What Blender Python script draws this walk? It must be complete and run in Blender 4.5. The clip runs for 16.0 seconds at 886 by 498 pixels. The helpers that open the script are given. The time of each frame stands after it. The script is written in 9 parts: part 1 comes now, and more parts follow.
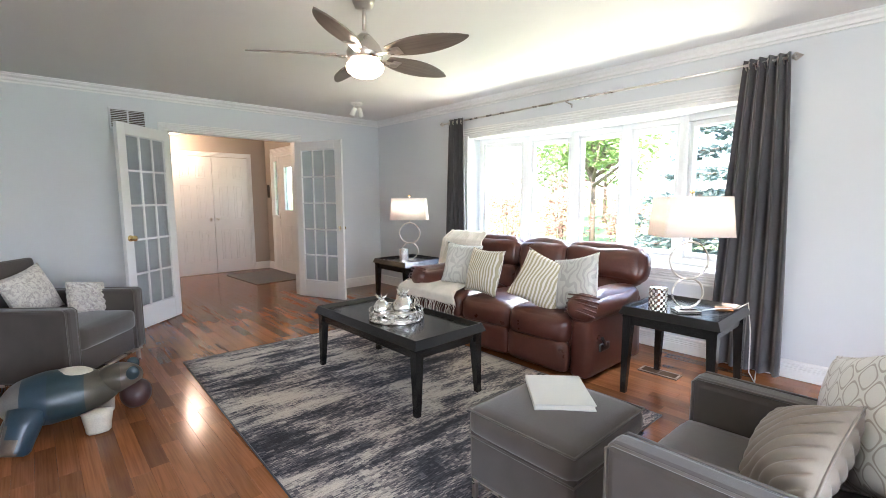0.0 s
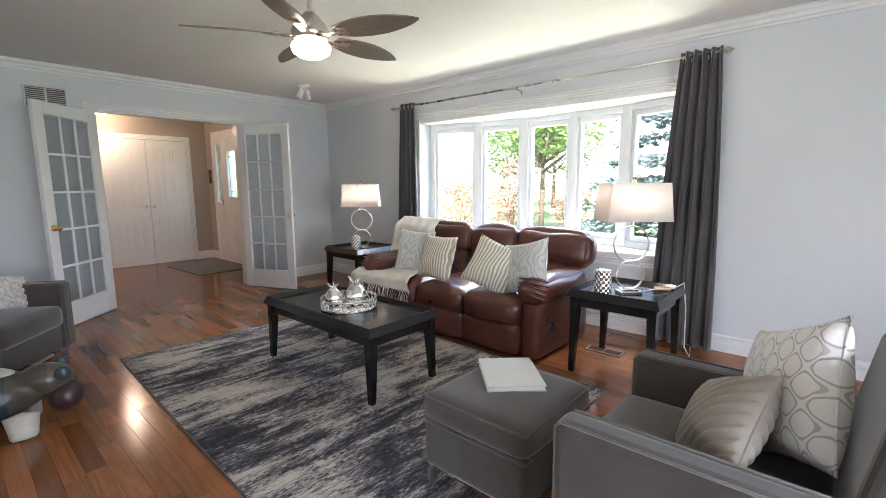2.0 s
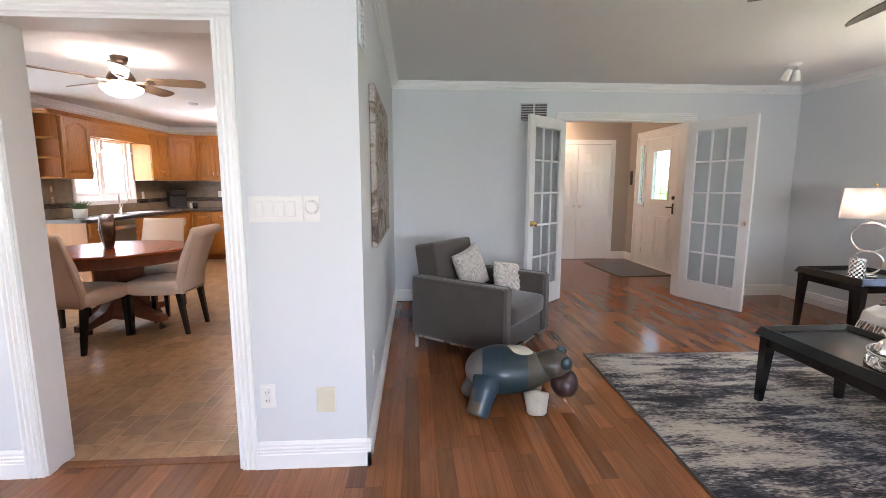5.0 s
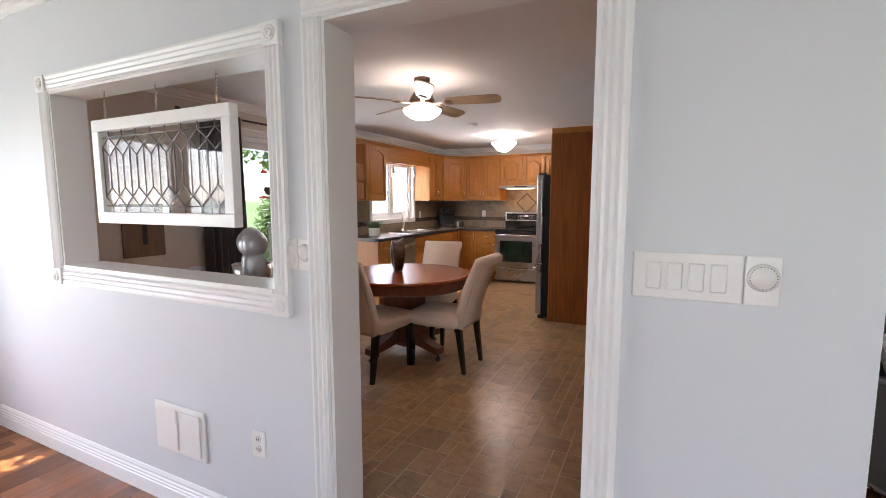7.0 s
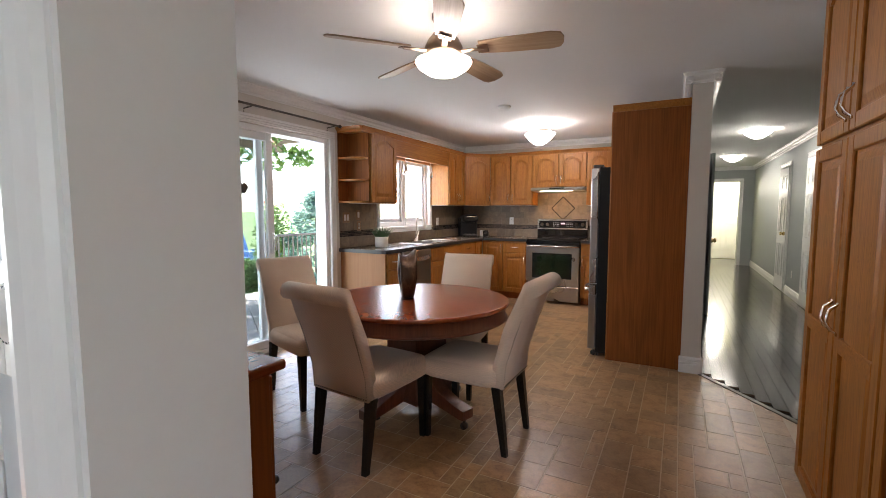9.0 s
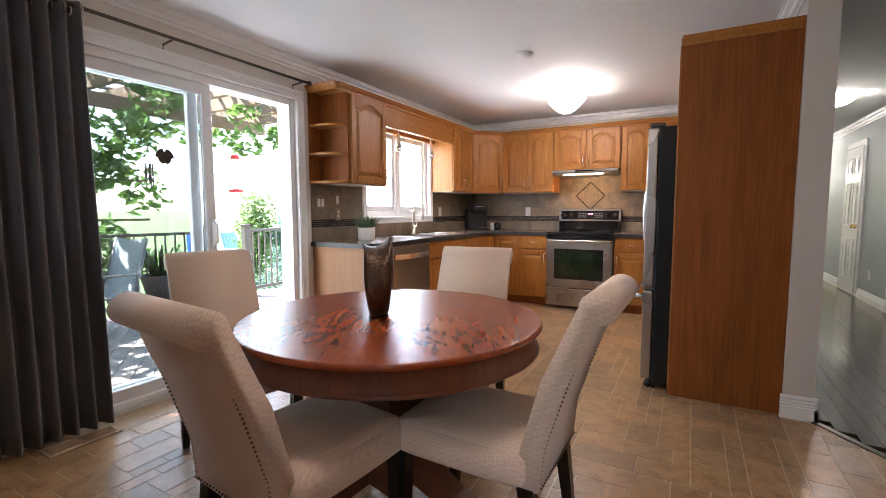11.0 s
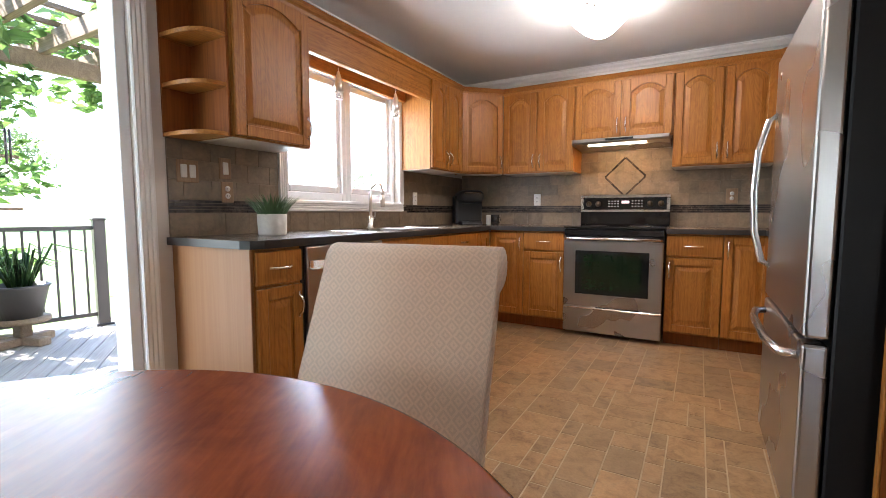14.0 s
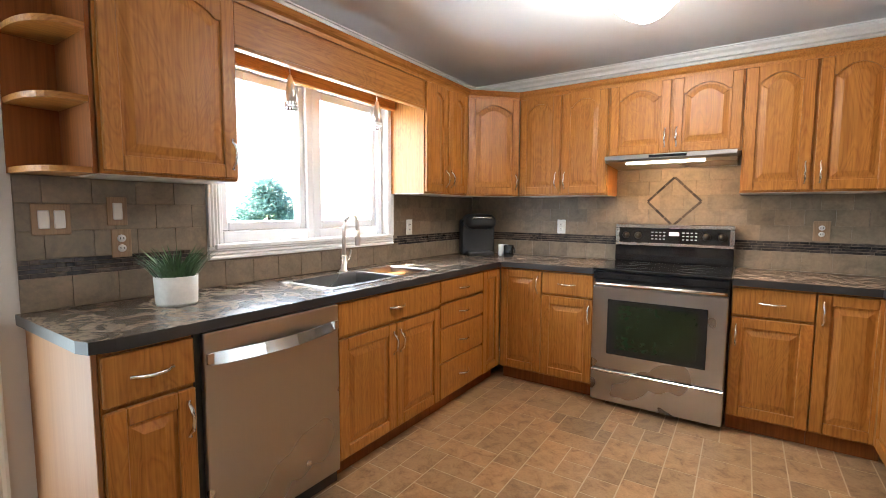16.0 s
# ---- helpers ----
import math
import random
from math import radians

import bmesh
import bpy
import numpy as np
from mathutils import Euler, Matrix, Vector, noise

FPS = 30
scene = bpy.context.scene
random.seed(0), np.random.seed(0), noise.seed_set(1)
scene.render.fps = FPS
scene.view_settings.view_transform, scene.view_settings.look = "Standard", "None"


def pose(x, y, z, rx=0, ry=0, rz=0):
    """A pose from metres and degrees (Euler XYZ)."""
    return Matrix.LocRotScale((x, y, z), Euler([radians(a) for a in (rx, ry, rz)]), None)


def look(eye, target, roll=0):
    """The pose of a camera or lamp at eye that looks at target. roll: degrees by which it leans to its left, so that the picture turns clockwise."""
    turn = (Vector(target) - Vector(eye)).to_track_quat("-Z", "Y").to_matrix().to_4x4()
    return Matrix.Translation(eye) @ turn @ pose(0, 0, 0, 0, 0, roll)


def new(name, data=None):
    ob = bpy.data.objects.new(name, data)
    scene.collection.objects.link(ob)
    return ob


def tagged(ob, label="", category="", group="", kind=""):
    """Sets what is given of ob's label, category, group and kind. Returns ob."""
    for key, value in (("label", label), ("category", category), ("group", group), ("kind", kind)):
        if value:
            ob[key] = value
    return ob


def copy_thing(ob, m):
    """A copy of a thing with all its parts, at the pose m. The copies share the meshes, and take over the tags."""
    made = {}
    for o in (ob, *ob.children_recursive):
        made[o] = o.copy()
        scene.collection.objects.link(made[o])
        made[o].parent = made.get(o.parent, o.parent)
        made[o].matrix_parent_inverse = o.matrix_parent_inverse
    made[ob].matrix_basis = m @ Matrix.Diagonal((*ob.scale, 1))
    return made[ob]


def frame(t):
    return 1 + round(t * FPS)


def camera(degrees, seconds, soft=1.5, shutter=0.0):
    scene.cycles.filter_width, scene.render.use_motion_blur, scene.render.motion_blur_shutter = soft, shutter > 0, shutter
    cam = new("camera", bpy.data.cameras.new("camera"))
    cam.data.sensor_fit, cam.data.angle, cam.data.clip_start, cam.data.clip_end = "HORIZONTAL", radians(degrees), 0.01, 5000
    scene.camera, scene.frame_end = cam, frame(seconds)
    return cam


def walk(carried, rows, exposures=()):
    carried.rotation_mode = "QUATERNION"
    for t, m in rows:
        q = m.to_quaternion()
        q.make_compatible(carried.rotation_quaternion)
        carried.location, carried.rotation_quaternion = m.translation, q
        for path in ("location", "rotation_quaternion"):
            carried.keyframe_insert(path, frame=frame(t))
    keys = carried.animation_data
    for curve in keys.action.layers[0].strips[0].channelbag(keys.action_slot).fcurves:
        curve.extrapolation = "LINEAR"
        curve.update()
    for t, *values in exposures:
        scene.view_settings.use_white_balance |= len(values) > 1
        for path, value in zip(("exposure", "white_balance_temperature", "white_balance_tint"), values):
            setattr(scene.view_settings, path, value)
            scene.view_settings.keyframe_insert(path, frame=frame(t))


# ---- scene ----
cam = camera(89.4, 16.0, 0.45)
PATH = [
    (0, (-0.221, 0.223, 1.297), (1.121, 1.689, 1.073), -0.3),
    (0.5, (-0.209, 0.224, 1.289), (1.205, 1.616, 1.038), -0.3),
    (1, (-0.214, 0.209, 1.3), (1.235, 1.562, 1.034), -0.3),
    (1.5, (-0.21, 0.206, 1.303), (1.259, 1.534, 1.025), -0.3),
    (2, (-0.215, 0.225, 1.3), (1.267, 1.537, 1.013), -0.3),
    (2.5, (-0.271, 0.281, 1.299), (1.215, 1.588, 1.006), -0.2),
    (3, (-0.346, 0.376, 1.299), (1.107, 1.718, 1.0), -0.1),
    (3.5, (-0.424, 0.49, 1.298), (0.859, 1.995, 0.998), -0.2),
    (4, (-0.547, 0.655, 1.296), (0.463, 2.356, 1.001), 0.0),
    (4.5, (-0.63, 0.784, 1.299), (-0.021, 2.666, 1.009), 0.0),
    (5, (-0.739, 0.875, 1.325), (-0.615, 2.852, 1.043), -0.0),
    (5.2, (-0.809, 0.926, 1.342), (-0.86, 2.905, 1.06), 0.0),
    (7.3, (-1.509, 1.81, 1.415), (-2.42, 3.578, 1.21), 0.0),
    (7.5, (-1.581, 1.913, 1.421), (-2.509, 3.674, 1.22), 0.0),
    (8, (-1.761, 2.192, 1.381), (-2.688, 3.954, 1.192), -0.1),
    (8.5, (-1.884, 2.443, 1.371), (-2.813, 4.204, 1.193), -0.0),
    (9, (-1.999, 2.698, 1.315), (-2.93, 4.46, 1.147), 0.0),
    (11.5, (-2.56, 3.968, 1.134), (-3.531, 5.708, 0.962), -0.1),
    (12, (-2.678, 4.252, 1.078), (-3.646, 5.994, 0.904), -0.0),
    (12.5, (-2.785, 4.502, 1.032), (-3.758, 6.242, 0.867), 0.1),
    (13, (-2.888, 4.759, 1.023), (-3.861, 6.498, 0.855), 0.0),
    (13.5, (-2.959, 4.977, 1.022), (-3.936, 6.714, 0.858), 0.0),
    (14, (-2.984, 5.234, 1.034), (-3.974, 6.964, 0.871), 0.0),
    (14.5, (-3.014, 5.453, 1.083), (-4.068, 7.144, 0.917), 0.1),
    (15, (-3.057, 5.678, 1.15), (-4.144, 7.349, 0.983), 0.1),
    (15.5, (-3.09, 5.848, 1.21), (-4.192, 7.509, 1.043), 0.2),
    (16, (-3.164, 6.035, 1.283), (-4.275, 7.69, 1.114), 0.3),
]
EXPOSURES = [(0, 3.68, 6400, 20), (0.5, 3.56, 6400, 20), (1.5, 3.26, 6400, 20), (3.0, 3.24, 6400, 20), (3.5, 3.34, 6400, 21), (4.0, 3.52, 6400, 21), (4.5, 3.62, 6450, 22), (5.0, 3.62, 6500, 23), (7.5, 2.85, 6600, 23), (8.5, 2.86, 6450, 19), (9.0, 2.9, 6400, 18), (11.5, 3.2, 6100, 19), (12.0, 3.02, 6050, 18), (12.5, 2.68, 6050, 18), (13.0, 2.74, 6050, 17), (13.5, 3.0, 6100, 17), (14.5, 3.14, 6250, 12), (15.0, 3.2, 6050, 9), (15.5, 3.37, 5950, 9), (16.0, 3.52, 5950, 9)]
walk(cam, [(t, look(eye, target, roll)) for t, eye, target, roll in PATH], EXPOSURES)

# ---- world, sun and window light ----
world = bpy.data.worlds.new("world")
scene.world = world
world.use_nodes = True
wn = world.node_tree
sky = wn.nodes.new("ShaderNodeTexSky")
sky.sky_type, sky.sun_disc = "NISHITA", False
sky.sun_elevation, sky.sun_rotation = radians(52), radians(245)
wn.nodes["Background"].inputs[1].default_value = 0.15
wn.links.new(sky.outputs[0], wn.nodes["Background"].inputs[0])


LEVEL = 0.125


def lamp(name, kind, m, watts, colour, size=0.1, size_y=None):
    data = bpy.data.lights.new(name, kind)
    data.energy, data.color = (watts if kind == "SUN" else watts * LEVEL), colour
    if kind == "AREA":
        data.shape, data.size, data.size_y = "RECTANGLE", size, size_y or size
    elif kind == "SUN":
        data.angle = size
    else:
        data.shadow_soft_size = size
    ob = new(name, data)
    ob.matrix_world = m
    return ob


SUN_FROM = Vector((-math.cos(radians(52)) * math.sin(radians(65)), -math.cos(radians(52)) * math.cos(radians(65)), math.sin(radians(52))))
lamp("sun", "SUN", look(SUN_FROM * 30, (0, 0, 0)), 5.0, (1.0, 0.94, 0.85), radians(0.5))
DAY = (0.83, 0.935, 1.0)
lamp("bow_window_daylight", "AREA", look((5.15, 2.6, 2.78), (1.2, 2.6, 0.55)), 400, DAY, 3.0, 0.75)
# Added fill lamp, hidden below the sill, aimed up to brighten the ceiling.
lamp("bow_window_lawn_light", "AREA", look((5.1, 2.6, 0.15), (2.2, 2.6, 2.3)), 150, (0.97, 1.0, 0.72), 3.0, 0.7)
lamp("patio_daylight", "AREA", look((-5.5, 5.55, 1.1), (0, 5.55, 0.9)), 34, DAY, 1.5, 1.9)
lamp("sink_window_daylight", "AREA", look((-5.5, 7.85, 1.6), (0, 7.85, 1.2)), 54, DAY, 1.1, 0.9)
lamp("dining_window_daylight", "AREA", look((-5.5, 1.6, 1.3), (0, 1.6, 1.0)), 58, DAY, 1.7, 1.4)
# Fill lamp at an assumed, unseen window; it brightens the east wall and armchair.
lamp("south_window_daylight", "AREA", look((0.2, -2.05, 1.3), (0.6, 3, 1.0)), 115, DAY, 2.2, 1.4)
WARM = (1.0, 0.78, 0.55)

# ---- mesh helpers ----
def box(bm, x0, x1, y0, y1, z0, z1, bevel=0.0, seg=1, m=None):
    """A box between two corners, with rounded edges, turned by m."""
    vs = bmesh.ops.create_cube(bm, size=1)["verts"]
    for v in vs:
        v.co = Vector(((x0 + x1) / 2 + v.co.x * (x1 - x0), (y0 + y1) / 2 + v.co.y * (y1 - y0), (z0 + z1) / 2 + v.co.z * (z1 - z0)))
    if bevel:
        es = list({e for v in vs for e in v.link_edges})
        out = bmesh.ops.bevel(bm, geom=es, offset=bevel, segments=seg, affect="EDGES", profile=0.5)
        vs = list({v for f in out["faces"] for v in f.verts} | {v for v in vs if v.is_valid})
    if m is not None:
        bmesh.ops.transform(bm, matrix=m, verts=vs)
    return vs


def soft_box(bm, x0, x1, y0, y1, z0, z1, r=0.04, puff=0.0, cuts=6, m=None, lump=0.0, seed=0):
    """A padded block: rounded box whose faces bulge by puff and are uneven by lump."""
    cx, cy, cz = (x0 + x1) / 2, (y0 + y1) / 2, (z0 + z1) / 2
    hx, hy, hz = (x1 - x0) / 2, (y1 - y0) / 2, (z1 - z0) / 2
    n = cuts
    made = {}
    fs = []

    def vert(i, j, k):
        key = (i, j, k)
        if key not in made:
            u = [math.sin((2 * a / n - 1) * math.pi / 2 * 0.98) for a in key]
            q = Vector((u[0] * hx, u[1] * hy, u[2] * hz))
            inner = Vector((max(-hx + r, min(hx - r, q.x)), max(-hy + r, min(hy - r, q.y)), max(-hz + r, min(hz - r, q.z))))
            d = q - inner
            if d.length > 1e-6:
                q = inner + d.normalized() * min(r, d.length) if d.length > r or sum(abs(c) > 1e-6 for c in d) > 1 else q
            b = [(1 - a * a) for a in u]
            ax = max(range(3), key=lambda a: abs(u[a]))
            w = puff
            for a in range(3):
                if a != ax:
                    w *= b[a]
            q[ax] += math.copysign(w, u[ax])
            if lump:
                q += noise.noise_vector(q * 5 + Vector((seed * 3.1, seed, 0))) * lump
            made[key] = bm.verts.new(q + Vector((cx, cy, cz)))
        return made[key]

    for i in range(n):
        for j in range(n):
            for quad in (((i, j, 0), (i, j + 1, 0), (i + 1, j + 1, 0), (i + 1, j, 0)), ((i, j, n), (i + 1, j, n), (i + 1, j + 1, n), (i, j + 1, n)),
                         ((i, 0, j), (i + 1, 0, j), (i + 1, 0, j + 1), (i, 0, j + 1)), ((i, n, j), (i, n, j + 1), (i + 1, n, j + 1), (i + 1, n, j)),
                         ((0, i, j), (0, i, j + 1), (0, i + 1, j + 1), (0, i + 1, j)), ((n, i, j), (n, i + 1, j), (n, i + 1, j + 1), (n, i, j + 1))):
                f = bm.faces.new([vert(*q) for q in quad])
                f.smooth = True
                fs.append(f)
    vs = list(made.values())
    if m is not None:
        bmesh.ops.transform(bm, matrix=m, verts=vs)
    return vs


def lathe(bm, prof, n=24, m=None, smooth=True):
    """A turned shape: prof is a list of (radius, height)."""
    rings = []
    for r, z in prof:
        rings.append([bm.verts.new((max(r, 1e-4) * math.cos(2 * math.pi * k / n), max(r, 1e-4) * math.sin(2 * math.pi * k / n), z)) for k in range(n)])
    for a, b in zip(rings, rings[1:]):
        for k in range(n):
            f = bm.faces.new((a[k], a[(k + 1) % n], b[(k + 1) % n], b[k]))
            f.smooth = smooth
    vs = [v for r in rings for v in r]
    if prof[0][0] > 1e-3:
        bm.faces.new(rings[0][::-1])
    if prof[-1][0] > 1e-3:
        bm.faces.new(rings[-1])
    if m is not None:
        bmesh.ops.transform(bm, matrix=m, verts=vs)
    return vs


def tube(bm, pts, r=0.01, n=8, closed=False, m=None):
    """A round bar along points."""
    pts = [Vector(p) for p in pts]
    rings = []
    c = len(pts)
    for i, p in enumerate(pts):
        a = pts[(i - 1) % c] if (closed or i > 0) else p
        b = pts[(i + 1) % c] if (closed or i < c - 1) else p
        d = (b - a).normalized()
        s = d.cross(Vector((0, 0, 1)) if abs(d.z) < 0.9 else Vector((1, 0, 0))).normalized()
        t = s.cross(d)
        rr = r(i / max(1, c - 1)) if callable(r) else r
        rings.append([bm.verts.new(p + (s * math.cos(2 * math.pi * k / n) + t * math.sin(2 * math.pi * k / n)) * rr) for k in range(n)])
    pairs = list(zip(rings, rings[1:])) + ([(rings[-1], rings[0])] if closed else [])
    for a, b in pairs:
        for k in range(n):
            bm.faces.new((a[k], a[(k + 1) % n], b[(k + 1) % n], b[k])).smooth = True
    if not closed:
        bm.faces.new(rings[0][::-1])
        bm.faces.new(rings[-1])
    vs = [v for q in rings for v in q]
    if m is not None:
        bmesh.ops.transform(bm, matrix=m, verts=vs)
    return vs


def prism(bm, outline, a, b, axis="z", m=None, smooth=False):
    """A flat outline pushed from a to b along an axis; outline in the other two axes in order."""
    def at(u, v, w):
        return {"z": (u, v, w), "y": (u, w, v), "x": (w, u, v)}[axis]
    lo = [bm.verts.new(at(u, v, a)) for u, v in outline]
    hi = [bm.verts.new(at(u, v, b)) for u, v in outline]
    n = len(outline)
    for k in range(n):
        bm.faces.new((lo[k], lo[(k + 1) % n], hi[(k + 1) % n], hi[k])).smooth = smooth
    bm.faces.new(lo[::-1])
    bm.faces.new(hi)
    if m is not None:
        bmesh.ops.transform(bm, matrix=m, verts=lo + hi)
    return lo + hi


def sheet(bm, fn, nu, nv, thick=0.0, smooth=True):
    """A surface from fn(u, v), u and v from 0 to 1, given a thickness."""
    g = [[bm.verts.new(fn(i / nu, j / nv)) for j in range(nv + 1)] for i in range(nu + 1)]
    fs = []
    for i in range(nu):
        for j in range(nv):
            f = bm.faces.new((g[i][j], g[i + 1][j], g[i + 1][j + 1], g[i][j + 1]))
            f.smooth = smooth
            fs.append(f)
    if thick:
        bmesh.ops.recalc_face_normals(bm, faces=fs)
        bmesh.ops.solidify(bm, geom=fs, thickness=thick)
    return g


def mesh_of(name, bm, material):
    bmesh.ops.recalc_face_normals(bm, faces=bm.faces[:])
    me = bpy.data.meshes.new(name)
    bm.to_mesh(me)
    bm.free()
    for one in (material if isinstance(material, (list, tuple)) else [material]):
        me.materials.append(one)
    return me


def part(name, bm, material, parent=None, label="", m=None):
    ob = new(name, mesh_of(name, bm, material))
    if parent is not None:
        ob.parent = parent
    if m is not None:
        ob.matrix_basis = m
    if label:
        tagged(ob, label)
    return ob


def thing(name, m, label, category, group=""):
    ob = new(name)
    ob.empty_display_size = 0.1
    ob.matrix_basis = m
    return tagged(ob, label, category, group)


def structure(name, bm, material, label="", category=""):
    return tagged(part(name, bm, material), label, category, "", "structure")


def B(*a, **k):
    bm = bmesh.new()
    box(bm, *a, **k)
    return bm


# ---- materials ----
def shader(name, rough=0.5, metal=0.0, spec=0.5):
    mt = bpy.data.materials.new(name)
    mt.use_nodes = True
    t = mt.node_tree
    p = t.nodes["Principled BSDF"]
    p.inputs["Roughness"].default_value, p.inputs["Metallic"].default_value = rough, metal
    p.inputs["Specular IOR Level"].default_value = spec
    return mt, t, p


def noise_node(t, scale, detail=4, stretch=(1, 1, 1), rough=0.55, distort=0.0, vec=None):
    if vec is None:
        vec = t.nodes.new("ShaderNodeTexCoord").outputs["Object"]
    mp = t.nodes.new("ShaderNodeMapping")
    mp.inputs["Scale"].default_value = stretch
    t.links.new(vec, mp.inputs["Vector"])
    n = t.nodes.new("ShaderNodeTexNoise")
    n.inputs["Scale"].default_value, n.inputs["Detail"].default_value = scale, detail
    n.inputs["Roughness"].default_value, n.inputs["Distortion"].default_value = rough, distort
    t.links.new(mp.outputs[0], n.inputs["Vector"])
    return n.outputs["Fac"]


def ramp(t, fac, stops):
    r = t.nodes.new("ShaderNodeValToRGB")
    e = r.color_ramp.elements
    while len(e) < len(stops):
        e.new(0.5)
    for k, (p, c) in enumerate(stops):
        e[k].position, e[k].color = p, (*c, 1)
    t.links.new(fac, r.inputs[0])
    return r.outputs[0]


def mixc(t, fac, a, b, mode="MIX"):
    n = t.nodes.new("ShaderNodeMix")
    n.data_type, n.blend_type = "RGBA", mode
    for sock, v in ((n.inputs[0], fac), (n.inputs[6], a), (n.inputs[7], b)):
        if isinstance(v, (int, float)):
            sock.default_value = v
        elif isinstance(v, tuple):
            sock.default_value = (*v, 1)
        else:
            t.links.new(v, sock)
    return n.outputs[2]


def bump(t, p, height, strength=0.2, dist=0.002):
    b = t.nodes.new("ShaderNodeBump")
    b.inputs["Strength"].default_value, b.inputs["Distance"].default_value = strength, dist
    t.links.new(height, b.inputs["Height"])
    t.links.new(b.outputs[0], p.inputs["Normal"])


def scaled(c, k):
    return tuple(min(1.0, a * k) for a in c)


def plain(name, c, rough=0.5, metal=0.0, vary=0.08, scale=6, grain=120, bumps=0.1, spec=0.5, stretch=(1, 1, 1)):
    """A surface of one colour with broad and fine variation and a fine relief."""
    mt, t, p = shader(name, rough, metal, spec)
    broad = noise_node(t, scale, 3)
    fine = noise_node(t, grain, 2, stretch)
    col = ramp(t, broad, [(0.3, scaled(c, 1 - vary)), (0.7, scaled(c, 1 + vary))])
    col = mixc(t, 0.35, col, ramp(t, fine, [(0.3, scaled(c, 1 - vary * 1.3)), (0.7, scaled(c, 1 + vary * 1.3))]))
    t.links.new(col, p.inputs["Base Color"])
    rr = t.nodes.new("ShaderNodeMapRange")
    rr.inputs[3].default_value, rr.inputs[4].default_value = max(0.02, rough - 0.07), min(1, rough + 0.07)
    t.links.new(broad, rr.inputs[0])
    t.links.new(rr.outputs[0], p.inputs["Roughness"])
    if bumps:
        bump(t, p, fine, bumps)
    return mt


def wood(name, dark, light, rough=0.35, grain_axis="z", scale=1.0, bumps=0.15, per_piece=0.0, contrast=1.0, bands=9.0, flame=0.08):
    """Timber with stretched grain and pores along one axis; per_piece varies the tone of each board."""
    mt, t, p = shader(name, rough)
    co = t.nodes.new("ShaderNodeTexCoord").outputs["Object"]
    info = t.nodes.new("ShaderNodeObjectInfo")
    add = t.nodes.new("ShaderNodeVectorMath")
    add.operation = "ADD"
    t.links.new(co, add.inputs[0])
    sc = t.nodes.new("ShaderNodeVectorMath")
    sc.operation = "SCALE"
    sc.inputs[3].default_value = 37.0
    cmb = t.nodes.new("ShaderNodeCombineXYZ")
    for k in range(3):
        t.links.new(info.outputs["Random"], cmb.inputs[k])
    t.links.new(cmb.outputs[0], sc.inputs[0])
    t.links.new(sc.outputs[0], add.inputs[1])
    v = add.outputs[0]
    long = {"x": (flame, 1, 1), "y": (1, flame, 1), "z": (1, 1, flame)}[grain_axis]
    fine = {"x": (0.02, 1, 1), "y": (1, 0.02, 1), "z": (1, 1, 0.02)}[grain_axis]
    a = noise_node(t, 9 * scale, 3, long, 0.5, 1.2, v)
    wv = t.nodes.new("ShaderNodeMath")
    wv.operation = "MULTIPLY"
    wv.inputs[1].default_value = bands
    t.links.new(a, wv.inputs[0])
    fr = t.nodes.new("ShaderNodeMath")
    fr.operation = "PINGPONG"
    fr.inputs[1].default_value = 1.0
    t.links.new(wv.outputs[0], fr.inputs[0])
    pores = noise_node(t, 140 * scale, 2, fine, 0.5, 0, v)
    tone = noise_node(t, 2.5 * scale, 2, (1, 1, 1), 0.5, 0, v)
    mid = tuple((x + y) / 2 for x, y in zip(dark, light))
    lo = tuple(m_ + (d - m_) * contrast for m_, d in zip(mid, dark))
    col = ramp(t, fr.outputs[0], [(0.0, lo), (0.45, mid), (1.0, light)])
    col = mixc(t, 0.5, col, ramp(t, pores, [(0.35, lo), (0.6, light)]))
    col = mixc(t, 0.25, col, ramp(t, tone, [(0.3, dark), (0.7, light)]))
    if per_piece:
        isl = t.nodes.new("ShaderNodeNewGeometry").outputs["Random Per Island"]
        mth = t.nodes.new("ShaderNodeMath")
        mth.operation = "ADD"
        t.links.new(info.outputs["Random"], mth.inputs[0])
        t.links.new(isl, mth.inputs[1])
        frc = t.nodes.new("ShaderNodeMath")
        frc.operation = "FRACT"
        t.links.new(mth.outputs[0], frc.inputs[0])
        k = ramp(t, frc.outputs[0], [(0.0, (1 - per_piece,) * 3), (0.55, (1,) * 3), (1.0, (1 + per_piece * 0.5, 1 + per_piece * 0.42, 1 + per_piece * 0.4))])
        col = mixc(t, 1.0, col, k, "MULTIPLY")
    t.links.new(col, p.inputs["Base Color"])
    bump(t, p, pores, bumps, 0.001)
    return mt


def metal(name, c, rough=0.25, stretch=(1, 1, 1), bumps=0.03):
    return plain(name, c, rough, 1.0, 0.05, 4, 300, bumps, 0.5, stretch)


def cloth(name, c, scale=900, vary=0.12, rough=0.9, bumps=0.35, sheen=0.3):
    mt = plain(name, c, rough, 0, vary, 8, scale, bumps, 0.2)
    p = mt.node_tree.nodes["Principled BSDF"]
    p.inputs["Sheen Weight"].default_value = sheen
    p.inputs["Sheen Roughness"].default_value = 0.5
    return mt


def glow(name, c, strength):
    mt, t, p = shader(name, 0.6)
    p.inputs["Base Color"].default_value = (0.85, 0.82, 0.76, 1)
    p.inputs["Emission Color"].default_value = (*c, 1)
    p.inputs["Emission Strength"].default_value = strength * LEVEL
    return mt


